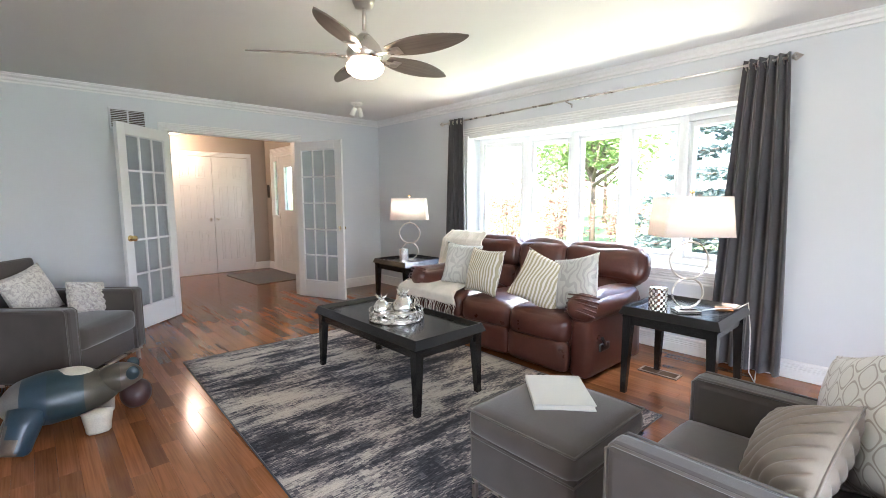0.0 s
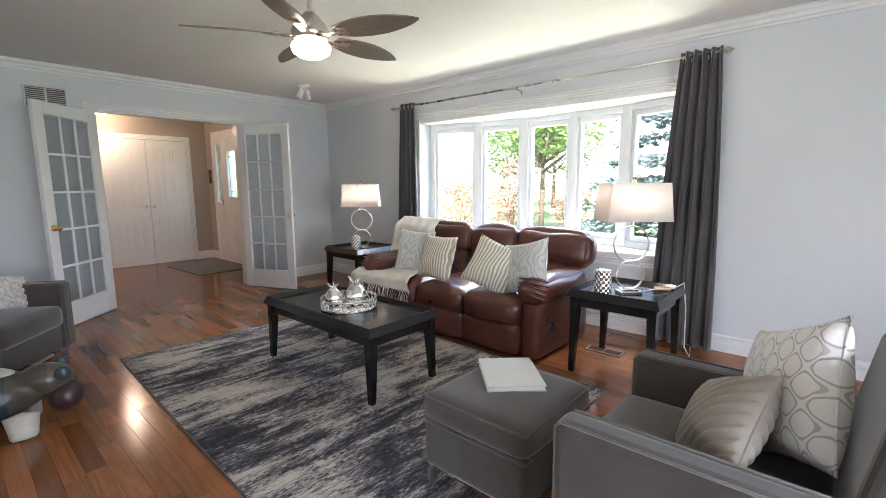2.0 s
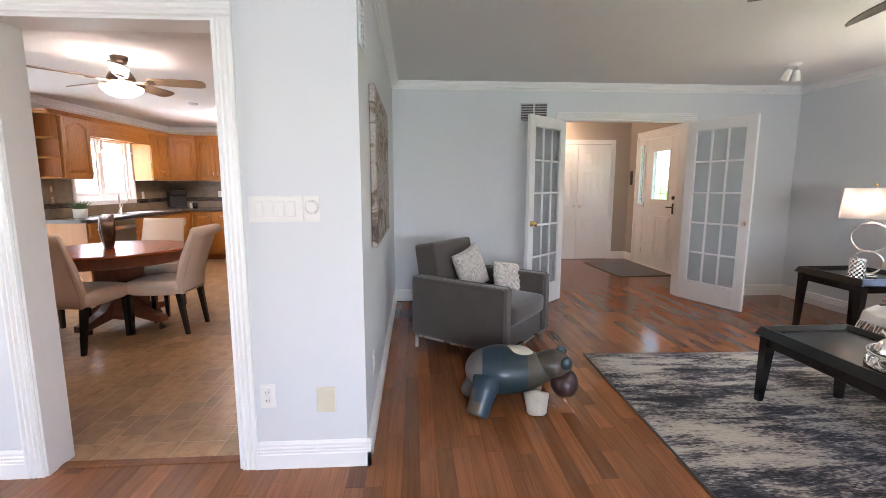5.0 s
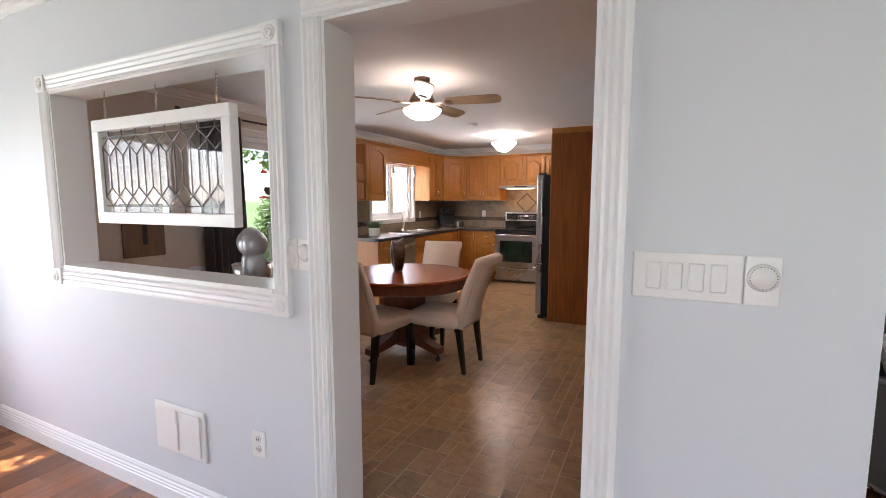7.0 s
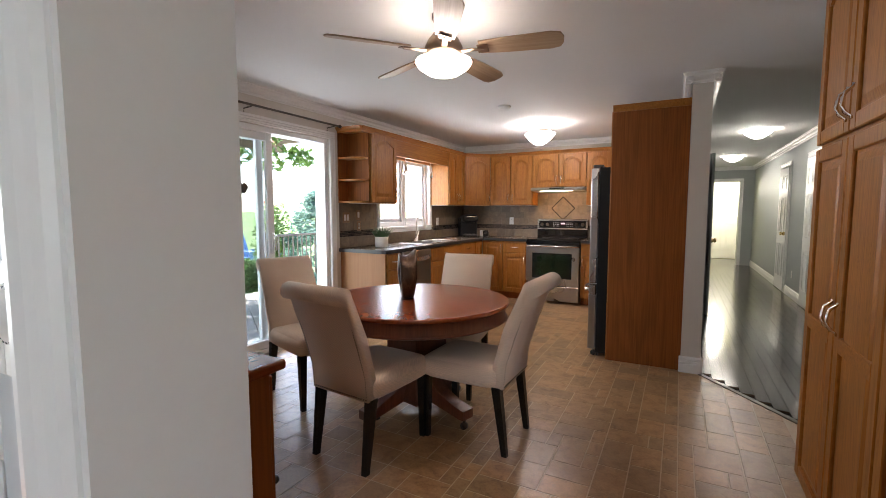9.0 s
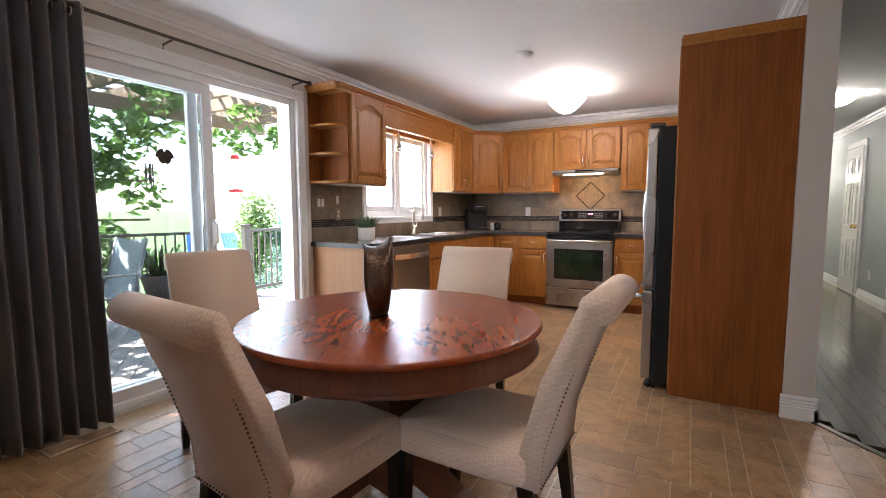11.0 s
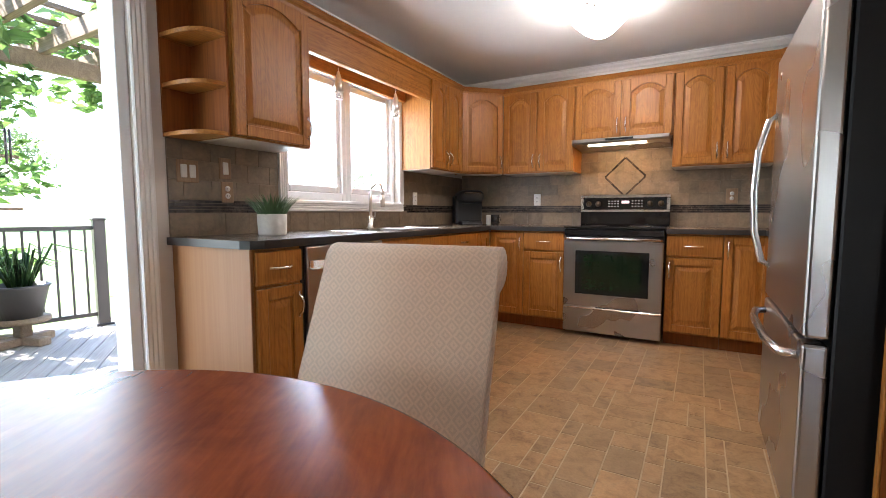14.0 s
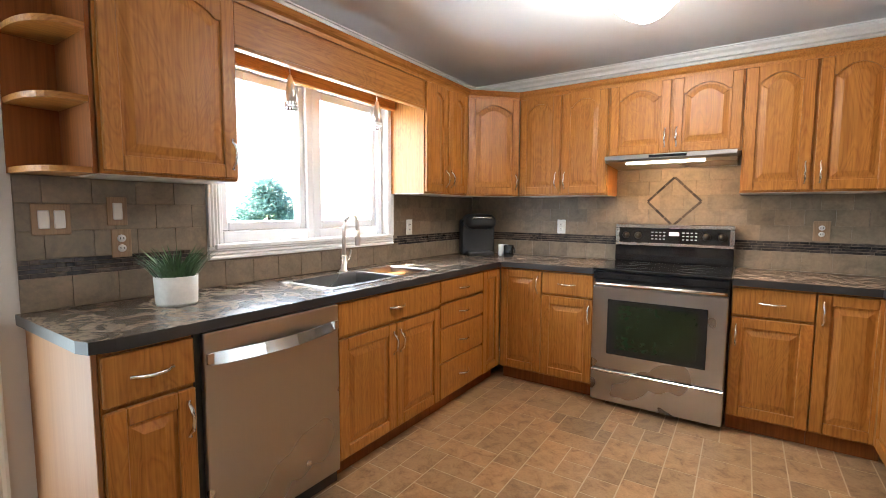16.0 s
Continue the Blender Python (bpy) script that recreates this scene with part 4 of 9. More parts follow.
# sofa, faces its own -y
sf = thing("sofa", pose(2.98, 2.70, 0, 0, 0, -90), "brown leather reclining sofa with three seats", "sofa")
SWD, SD = 1.98, 0.98
bm = bmesh.new()
box(bm, -SWD / 2 + 0.16, SWD / 2 - 0.16, -0.42, SD / 2, 0.03, 0.30, 0.02, 2)
part("base", bm, M_LEATHER, sf)
sw3 = (SWD - 0.40) / 3
for k in range(3):
    x0 = -SWD / 2 + 0.20 + k * sw3
    bm = bmesh.new()
    soft_box(bm, x0 + 0.003, x0 + sw3 - 0.003, -0.50, 0.20, 0.24, 0.455, 0.07, 0.025, 12, None, 0.012, k)
    part("seat", bm, M_LEATHER, sf)
    bm = bmesh.new()
    soft_box(bm, x0 + 0.003, x0 + sw3 - 0.003, -0.49, -0.41, 0.05, 0.27, 0.03, 0.012, 8, None, 0.006, k + 4)
    part("footrest_panel", bm, M_LEATHER, sf)
    bm = bmesh.new()
    lean = pose(0, 0.30, 0.40, -14)
    soft_box(bm, x0 + 0.002 - (0.17 if k == 0 else 0), x0 + sw3 - 0.002 + (0.17 if k == 2 else 0), -0.11, 0.12, 0.20, 0.50, 0.09, 0.035, 14, lean, 0.014, k + 9)
    back = part("backrest", bm, M_LEATHER, sf)
    bm = bmesh.new()
    soft_box(bm, x0 + 0.002, x0 + sw3 - 0.002, -0.11, 0.09, -0.06, 0.23, 0.07, 0.02, 12, lean, 0.012, k + 13)
    part("lumbar_pad", bm, M_LEATHER, back)
for s in (-1, 1):
    bm = bmesh.new()
    x0, x1 = sorted((s * (SWD / 2 - 0.05), s * (SWD / 2 - 0.20)))
    soft_box(bm, x0, x1, -0.44, 0.40, 0.02, 0.52, 0.04, 0.01, 10, None, 0.006, s + 20)
    arm = part("armrest", bm, M_LEATHER, sf)
    bm = bmesh.new()
    x0, x1 = sorted((s * (SWD / 2 - 0.01), s * (SWD / 2 - 0.22)))
    soft_box(bm, x0, x1, -0.50, 0.30, 0.44, 0.62, 0.08, 0.02, 14, None, 0.014, s + 30)
    part("arm_pad", bm, M_LEATHER, arm)
    bm = bmesh.new()
    for k in range(5):
        a = -0.40 + k * 0.02
        tube(bm, [(s * (SWD / 2 - 0.21), -0.49 + k * 0.012, 0.50 + k * 0.03), (s * (SWD / 2 - 0.10), -0.515 + k * 0.014, 0.53 + k * 0.025), (s * (SWD / 2 + 0.02), -0.49 + k * 0.016, 0.50 + k * 0.03)], 0.007, 6)
    part("gathers", bm, M_LEATHER, arm)
bm = bmesh.new()
soft_box(bm, SWD / 2 - 0.052, SWD / 2 - 0.03, -0.30, -0.16, 0.20, 0.26, 0.01, 0, 6, pose(0, 0, 0))
tube(bm, [(SWD / 2 - 0.04, -0.24, 0.24), (SWD / 2 - 0.015, -0.26, 0.26), (SWD / 2 - 0.005, -0.33, 0.32)], 0.012)
part("recliner_handle", bm, M_BLACKPL, sf)

# throw over the left end of the sofa
def throw_point(u, v):
    """Down the back, over the seat and off its front edge."""
    path = [(3.24, 0.93), (3.12, 0.945), (3.00, 0.86), (2.94, 0.62), (2.88, 0.50), (2.66, 0.475), (2.52, 0.47), (2.44, 0.43), (2.425, 0.36)]
    k = u * (len(path) - 1)
    i = min(int(k), len(path) - 2)
    f = k - i
    x = path[i][0] + (path[i + 1][0] - path[i][0]) * f
    z = path[i][1] + (path[i + 1][1] - path[i][1]) * f
    y = 3.44 - (v - 0.5) * (0.46 + 0.38 * u) + 0.02 * math.sin(v * 21) * u - 0.10 * u * u
    w = 0.008 * math.sin(v * 26 + u * 6) + 0.006 * math.sin(v * 55 + u * 11)
    return Vector((x - abs(w) * (1 if u < 0.5 else 0.3) - 0.018, y, z + abs(w) + 0.012))


th = thing("throw_blanket", pose(0, 0, 0), "cream knitted throw with fringe draped over the sofa", "blanket")
bm = bmesh.new()
sheet(bm, throw_point, 40, 30, 0.008)
part("cloth", bm, M_THROW, th)
bm = bmesh.new()
for k in range(44):
    p = throw_point(1.0, k / 43)
    q = p + Vector((-0.02 + random.uniform(-0.015, 0.01), random.uniform(-0.012, 0.012), -0.045))
    r = q + Vector((random.uniform(-0.01, 0.01), random.uniform(-0.015, 0.015), -0.05))
    tube(bm, [p, q, r], 0.0035, 5)
part("fringe", bm, M_THROW, th)

G = "sofa cushions"
cushion("cushion", pose(2.76, 3.22, 0.675, -14, 3, -80), 0.40, 0.40, 0.13, M_PAISLEY, "pale grey cushion with woven scrolls on the sofa", G)
cushion("cushion", pose(2.67, 2.85, 0.66, -16, 0, -97), 0.42, 0.40, 0.14, M_ZEBRA, "cream cushion with gold wave stripes on the sofa", G)
cushion("cushion", pose(2.66, 2.24, 0.655, -22, 20, -78), 0.42, 0.40, 0.14, M_ZEBRA, "tilted cream cushion with gold wave stripes", G)
cushion("cushion", pose(2.70, 1.97, 0.675, -18, -14, -98), 0.42, 0.40, 0.14, M_PAISLEY, "tilted pale grey cushion with woven scrolls", G)
cushion("cushion", pose(-0.27, 4.56, 0.63, -18, -12, 52), 0.38, 0.36, 0.14, M_SPECKLE, "off-white speckled cushion on the armchair", "armchair cushions")
cushion("cushion", pose(0.04, 4.58, 0.555, -20, 10, 25), 0.26, 0.24, 0.12, M_SPECKLE, "small ruffled off-white cushion on the armchair", "armchair cushions", 0.02, 9)
cushion("cushion", pose(1.455, 0.285, 0.67, 16, 24, 36), 0.42, 0.42, 0.18, M_LATTICE, "large cream cushion with a taupe lattice", "armchair cushions")
cushion("cushion", pose(1.285, 0.43, 0.595, 34, 26, 38), 0.37, 0.29, 0.13, M_TAUPESILK, "taupe pleated silk cushion on the armchair", "armchair cushions", 0.08, 12)


# ---- tables ----
def table(m, w, d, h, label, rim=0.03, leg=0.055):
    """A black tray-topped table with tapered legs; w along x, d along y."""
    tb = thing("coffee_table" if d > 1 else "end_table", m, label, "table", "black tables")
    bm = bmesh.new()
    box(bm, -w / 2 + 0.02, w / 2 - 0.02, -d / 2 + 0.02, d / 2 - 0.02, h - 0.045, h - 0.025, 0.003)
    part("tabletop", bm, M_BLACKWOOD, tb)
    bm = bmesh.new()
    prof = [(0, -0.02), (0.022, -0.022), (0.0, rim), (-0.008, rim), (-0.03, 0)]
    c = [(-w / 2, -d / 2), (w / 2, -d / 2), (w / 2, d / 2), (-w / 2, d / 2)]
    rows = []
    for x, y in c:
        sx, sy = math.copysign(1, x), math.copysign(1, y)
        rows.append([bm.verts.new((x - sx * u * 0 + sx * (u - 0.022), y + sy * (u - 0.022), h - 0.03 + v)) for u, v in prof])
    for a, b in zip(rows, rows[1:] + rows[:1]):
        for k in range(len(prof)):
            bm.faces.new((a[k], a[(k + 1) % len(prof)], b[(k + 1) % len(prof)], b[k]))
    part("tray_rim", bm, M_BLACKWOOD, tb)
    bm = bmesh.new()
    i, a = 0.035, 0.075
    for x0, x1, y0, y1 in ((-w / 2 + i, w / 2 - i, -d / 2 + i, -d / 2 + i + 0.02), (-w / 2 + i, w / 2 - i, d / 2 - i - 0.02, d / 2 - i), (-w / 2 + i, -w / 2 + i + 0.02, -d / 2 + i + 0.02, d / 2 - i - 0.02), (w / 2 - i - 0.02, w / 2 - i, -d / 2 + i + 0.02, d / 2 - i - 0.02)):
        box(bm, x0, x1, y0, y1, h - 0.045 - a, h - 0.0455, 0.003)
    part("apron", bm, M_BLACKWOOD, tb)
    for sx in (-1, 1):
        for sy in (-1, 1):
            bm = bmesh.new()
            x, y = sx * (w / 2 - 0.022), sy * (d / 2 - 0.022)
            top, bot = leg, leg * 0.62
            v = []
            for z, s in ((h - 0.046, top), (h - 0.14, top), (0.0, bot)):
                v.append([bm.verts.new((x - sx * q[0] * s, y - sy * q[1] * s, z)) for q in ((0, 0), (1, 0), (1, 1), (0, 1))])
            for a_, b_ in zip(v, v[1:]):
                for k in range(4):
                    bm.faces.new((a_[k], a_[(k + 1) % 4], b_[(k + 1) % 4], b_[k]))
            bm.faces.new(v[0])
            bm.faces.new(v[-1])
            lg = part("leg", bm, M_BLACKWOOD, tb)
            bm = bmesh.new()
            box(bm, *sorted((x - sx * (leg + 0.003), x + sx * 0.004)), *sorted((y - sy * (leg + 0.003), y + sy * 0.004)), h - 0.072, h - 0.064, 0.002)
            part("leg_band", bm, M_BLACKWOOD, lg)
    return tb


table(pose(1.63, 2.775, 0.012), 0.60, 1.24, 0.468, "black tray-topped coffee table standing on the rug")
table(pose(2.89, 1.275, 0), 0.62, 0.60, 0.59, "black tray-topped end table beside the sofa")
table(pose(3.07, 4.42, 0), 0.62, 0.64, 0.59, "black tray-topped end table in the corner by the sofa")


def table_lamp(m, label):
    """A lamp with a figure-eight ring stem and an oblong shade."""
    l = thing("table_lamp", m, label, "lamp", "table lamps")
    bm = bmesh.new()
    box(bm, -0.075, 0.075, -0.05, 0.05, 0, 0.022, 0.004, 2)
    box(bm, -0.055, 0.055, -0.035, 0.035, 0.022, 0.034, 0.003)
    part("base", bm, M_CHROME, l)
    bm = bmesh.new()
    for r, z in ((0.095, 0.034 + 0.095), (0.118, 0.034 + 0.19 + 0.112)):
        tube(bm, [(r * math.cos(2 * math.pi * k / 32), 0.006 if r < 0.09 else -0.006, z + r * math.sin(2 * math.pi * k / 32)) for k in range(32)], 0.007, 8, True)
    tube(bm, [(0, 0, 0.45), (0, 0, 0.755)], 0.006)
    part("stem", bm, M_NICKEL, l)
    bm = bmesh.new()
    z0, z1 = 0.49, 0.735
    b0, b1, c0, c1 = 0.215, 0.195, 0.13, 0.115
    ring = lambda bm_, z, a, b, n=6: [bm_.verts.new(p) for p in [(a - r_ + r_ * math.cos(q), b - r_ + r_ * math.sin(q), z) for r_ in (0.018,) for q in [math.pi / 2 * k / n for k in range(n + 1)]]
        + [(-a + 0.018 - 0.018 * math.sin(q), b - 0.018 + 0.018 * math.cos(q), z) for q in [math.pi / 2 * k / n for k in range(n + 1)]]
        + [(-a + 0.018 - 0.018 * math.cos(q), -b + 0.018 - 0.018 * math.sin(q), z) for q in [math.pi / 2 * k / n for k in range(n + 1)]]
        + [(a - 0.018 + 0.018 * math.sin(q), -b + 0.018 - 0.018 * math.cos(q), z) for q in [math.pi / 2 * k / n for k in range(n + 1)]]]
    lo, hi = ring(bm, z0, b0, c0), ring(bm, z1, b1, c1)
    for k in range(len(lo)):
        bm.faces.new((lo[k], lo[(k + 1) % len(lo)], hi[(k + 1) % len(lo)], hi[k])).smooth = True
    bmesh.ops.recalc_face_normals(bm, faces=bm.faces[:])
    bmesh.ops.solidify(bm, geom=bm.faces[:], thickness=0.003)
    part("shade", bm, M_SHADE, l, "glowing white linen shade")
    bm = bmesh.new()
    lathe(bm, [(0.012, 0.0), (0.016, 0.02), (0.030, 0.05), (0.032, 0.075), (0.02, 0.1), (0, 0.11)], 14, pose(0, 0, 0.545))
    part("bulb", bm, M_BULB, l)
    bm = bmesh.new()
    lathe(bm, [(0.006, 0), (0.014, 0.006), (0.014, 0.016), (0.0, 0.024)], 12, pose(0, 0, 0.753))
    part("finial", bm, M_BRASS, l)
    return l


def wave_vase(m, label):
    """A metal candle holder with a hammered net of dimples."""
    bm = bmesh.new()
    n, hgt, r0 = 40, 0.165, 0.053
    def fn(u, v):
        a = 2 * math.pi * u
        r = r0 + 0.0035 * math.sin(a * 10) * math.sin(v * math.pi * 9 + (0 if math.sin(a * 5) > 0 else 0))
        return (r * math.cos(a), r * math.sin(a), v * hgt)
    sheet(bm, fn, 80, 36)
    bmesh.ops.remove_doubles(bm, verts=bm.verts[:], dist=0.0005)
    lathe(bm, [(0.0, 0.001), (r0 - 0.001, 0.001)], 24)
    lathe(bm, [(r0, hgt), (r0 - 0.006, hgt + 0.003), (r0 - 0.008, hgt - 0.02), (r0 - 0.01, 0.02), (0.0, 0.02)], 40)
    ob = part("candle_holder", bm, M_SILVER)
    ob.matrix_basis = m
    return tagged(ob, label, "candle holder", "silver candle holders")


ET = 0.566
table_lamp(pose(2.81, 1.24, ET, 0, 0, -45), "lit table lamp with ring stem and white shade")
table_lamp(pose(2.99, 4.30, ET, 0, 0, -45), "lit table lamp with ring stem and white shade")
lamp("table_lamp_light", "POINT", pose(2.81, 1.24, ET + 0.62), 20, (1.0, 0.87, 0.74), 0.04)
lamp("table_lamp_light", "POINT", pose(2.99, 4.30, ET + 0.62), 24, (1.0, 0.85, 0.70), 0.04)
wave_vase(pose(2.67, 1.36, ET), "hammered silver candle holder on the end table")
wave_vase(pose(2.88, 4.27, ET), "hammered silver candle holder on the end table")
part_ = tagged(part("coaster", B(-0.05, 0.05, -0.05, 0.05, 0, 0.006, 0.002), M_OAK), "small wooden tile lying on the end table", "coaster")
part_.matrix_basis = pose(3.08, 1.10, ET, 0, 0, 20)
bm = bmesh.new()
tube(bm, [(2.89, 1.17, ET + 0.012), (2.98, 1.10, ET + 0.022), (3.10, 1.03, ET + 0.012), (3.225, 1.0, ET + 0.035), (3.26, 0.985, 0.40), (3.27, 0.98, 0.12), (3.40, 0.97, 0.010), (3.66, 1.02, 0.012), (3.69, 1.03, 0.25)], 0.004, 6)
tagged(part("lamp_cord", bm, M_WHITEPL), "thin pale lamp cord hanging to the floor", "cable")

# tray with two metal fruit
tr = thing("round_tray", pose(1.63, 2.74, 0.456), "round silver tray with pierced gallery rim", "tray")
bm = bmesh.new()
lathe(bm, [(0, 0), (0.19, 0), (0.195, 0.004), (0.19, 0.008), (0, 0.008)], 48)
part("tray_plate", bm, M_SILVER, tr)
bm = bmesh.new()
for z in (0.010, 0.068):
    tube(bm, [(0.19 * math.cos(2 * math.pi * k / 48), 0.19 * math.sin(2 * math.pi * k / 48), z) for k in range(48)], 0.004, 8, True)
for k in range(24):
    for s in (-1, 1):
        a0, a1 = 2 * math.pi * k / 24, 2 * math.pi * (k + s * 0.9) / 24
        tube(bm, [(0.19 * math.cos(a0 + (a1 - a0) * f), 0.19 * math.sin(a0 + (a1 - a0) * f), 0.012 + 0.055 * (0.5 - 0.5 * math.cos(math.pi * f))) for f in (0, 0.25, 0.5, 0.75, 1)], 0.003, 6)
part("gallery", bm, M_SILVER, tr)


def metal_pear(m, s, label):
    g_ = thing("ornament", m, label, "ornament", "silver fruit ornaments")
    bm = bmesh.new()
    n = 32
    prof = [(0.0, 0), (0.03, 0.001), (0.052, 0.02), (0.060, 0.045), (0.055, 0.075), (0.038, 0.105), (0.026, 0.118), (0.0, 0.12)]
    rings = []
    for r, z in prof:
        rings.append([bm.verts.new((s * max(r, 1e-4) * (1 + 0.05 * math.cos(8 * 2 * math.pi * k / n * 1)) * math.cos(2 * math.pi * k / n), s * max(r, 1e-4) * (1 + 0.05 * math.cos(8 * 2 * math.pi * k / n)) * math.sin(2 * math.pi * k / n), s * z)) for k in range(n)])
    for a, b in zip(rings, rings[1:]):
        for k in range(n):
            bm.faces.new((a[k], a[(k + 1) % n], b[(k + 1) % n], b[k])).smooth = True
    part("fruit", bm, M_SILVER, g_)
    bm = bmesh.new()
    for k in range(10):
        a = k * 2.4
        L = s * random.uniform(0.03, 0.055)
        tube(bm, [(0, 0, s * 0.115), (L * 0.5 * math.cos(a), L * 0.5 * math.sin(a), s * 0.135), (L * math.cos(a), L * math.sin(a), s * (0.145 + 0.02 * (k % 2)))], lambda f: 0.008 * (1 - f) + 0.0015, 5)
    part("leaves", bm, M_SILVER, g_)


metal_pear(pose(1.56, 2.82, 0.464), 1.0, "ribbed silver pear ornament on the tray")
metal_pear(pose(1.67, 2.71, 0.464), 1.25, "larger ribbed silver pear ornament on the tray")

# rug
rg = thing("area_rug", pose(1.515, 2.70, 0, 0, 0, -1.8), "distressed grey, charcoal and cream area rug", "rug")
bm = bmesh.new()
def rug_pt(u, v):
    return (-0.98 + 1.96 * u, -1.45 + 2.90 * v, 0.010 + 0.0012 * noise.noise(Vector((u * 9, v * 13, 0))))
sheet(bm, rug_pt, 30, 44, 0.009)
part("rug_field", bm, M_RUG, rg)
bm = bmesh.new()
tube(bm, [(-0.98, -1.45, 0.006), (0.98, -1.45, 0.006), (0.98, 1.45, 0.006), (-0.98, 1.45, 0.006)], 0.006, 6, True)
part("binding", bm, M_RUGEDGE, rg)

# patchwork leather animal footstool, faces its own +x
leathers = [plain("patch_leather_%s" % n_, c_, 0.33, 0, 0.18, 10, 150, 0.2) for n_, c_ in (("navy", (0.022, 0.045, 0.065)), ("teal", (0.018, 0.040, 0.048)), ("taupe", (0.11, 0.088, 0.066)), ("grey", (0.15, 0.14, 0.13)), ("cream", (0.50, 0.46, 0.38)), ("plum", (0.05, 0.025, 0.025)), ("olive", (0.07, 0.062, 0.045)))]
NAVY, TEAL, TAUPE, GREY, CREAM, PLUM, OLIVE = leathers
hp = thing("leather_footstool", pose(-0.14, 3.47, 0, 0, 0, -8), "patchwork leather animal footstool in blue, taupe and cream", "footstool")


def blob(name, mats, c, r, n=28, cutter=None, hump=0.0):
    """A stuffed leather lump; its seams run round the animal's length."""
    bm = bmesh.new()
    bmesh.ops.create_uvsphere(bm, u_segments=n, v_segments=n, radius=1)
    for v in bm.verts:
        x, y, z = v.co.z, v.co.y, -v.co.x
        g = 1 - hump * x
        q = 1 + 0.04 * noise.noise(Vector((x * 2.2, y * 2.2, z * 2.2 + c[0] * 9)))
        v.co = Vector((c[0] + x * r[0], c[1] + y * r[1] * g * q, max(c[2] + z * r[2] * g * q + (0.05 * hump * (1 - x * x)), 0.002)))
    for f in bm.faces:
        f.smooth = True
        if cutter:
            f.material_index = cutter(f.calc_center_median())
    return part(name, bm, mats, hp)


def stump(name, mats, at, tilt, turn, r, length, cutter=None):
    """A stubby leg that widens towards the body and ends in a flat padded foot."""
    bm = bmesh.new()
    prof = [(0.0, 0.0), (r * 0.80, 0.002), (r * 0.96, 0.012), (r, 0.03), (r * 1.02, length * 0.35), (r * 1.12, length * 0.65), (r * 1.25, length), (0.0, length * 1.15)]
    lathe(bm, prof, 28, pose(*at, 0, tilt, turn))
    for f in bm.faces:
        f.smooth = True
        f.material_index = cutter(f.calc_center_median()) if cutter else 0
    for v in bm.verts:
        v.co.z = max(v.co.z, 0.001)
    return part(name, bm, mats, hp)


blob("body", [GREY, NAVY, TEAL, OLIVE], (-0.03, 0, 0.198), (0.27, 0.168, 0.142), 48, lambda p: 0 if p.x < -0.19 else (1 if p.x < -0.09 else (2 if p.x < 0.07 else 3)), 0.16)
blob("back_patch", [CREAM], (0.0, 0.0, 0.306), (0.115, 0.080, 0.046), 28)
blob("head", [OLIVE, TAUPE], (0.225, 0, 0.245), (0.125, 0.095, 0.085), 32, lambda p: 0 if p.x < 0.24 else 1)
blob("muzzle", [PLUM], (0.305, -0.015, 0.135), (0.082, 0.098, 0.088), 28)
blob("ear", [TEAL], (0.30, -0.095, 0.285), (0.034, 0.016, 0.042), 14)
blob("ear", [TEAL], (0.30, 0.095, 0.285), (0.034, 0.016, 0.042), 14)
stump("leg", [NAVY, TAUPE], (-0.225, -0.215, 0.0), 32, 58, 0.068, 0.22, lambda p: 1 if p.x < -0.205 and p.z < 0.13 else 0)
stump("leg", [GREY], (-0.285, 0.07, 0.0), 30, -12, 0.058, 0.18)
stump("leg", [CREAM], (0.125, -0.165, 0.0), 14, 95, 0.060, 0.12)
stump("leg", [CREAM], (0.135, 0.13, 0.0), 8, -100, 0.058, 0.16)


# ---- curtains and rod ----
def curtain(m, w_top, w_bot, h, folds, material, label, name="curtain", shift=0.0):
    """A hanging cloth in its own xz plane with deep folds, from z 0 to h."""
    c = thing(name, m, label, "curtain", "curtains")
    bm = bmesh.new()
    def fn(u, v):
        w = w_bot + (w_top - w_bot) * v ** 1.5
        x = (u - 0.5) * w + shift * v
        amp = 0.028 + 0.012 * (1 - v)
        y = amp * math.sin(u * folds * 2 * math.pi + 0.6 * math.sin(v * 2.1)) + 0.008 * math.sin(u * folds * 5 + v * 4)
        return (x, y, v * h)
    sheet(bm, fn, folds * 14, 26, 0.003)
    part("cloth", bm, material, c)
    bm = bmesh.new()
    for k in range(folds * 2):
        u = (k + 0.5) / (folds * 2)
        x, y, z = fn(u, 0.985)
        tube(bm, [(x, y + 0.022 * math.cos(a), z - 0.012 + 0.022 * math.sin(a)) for a in [2 * math.pi * q / 12 for q in range(12)]], 0.004, 6, True)
    part("grommets", bm, M_NICKEL, c)
    return c


curtain(pose(3.61, 1.10, 0.025, 0, 0, 90), 0.27, 0.46, 2.235, 5, M_CURTAIN, "charcoal grommet curtain gathered beside the bow window", shift=-0.02)
curtain(pose(3.61, 4.16, 0.025, 0, 0, 90), 0.24, 0.36, 2.215, 4, M_CURTAIN, "charcoal grommet curtain gathered beside the bow window")


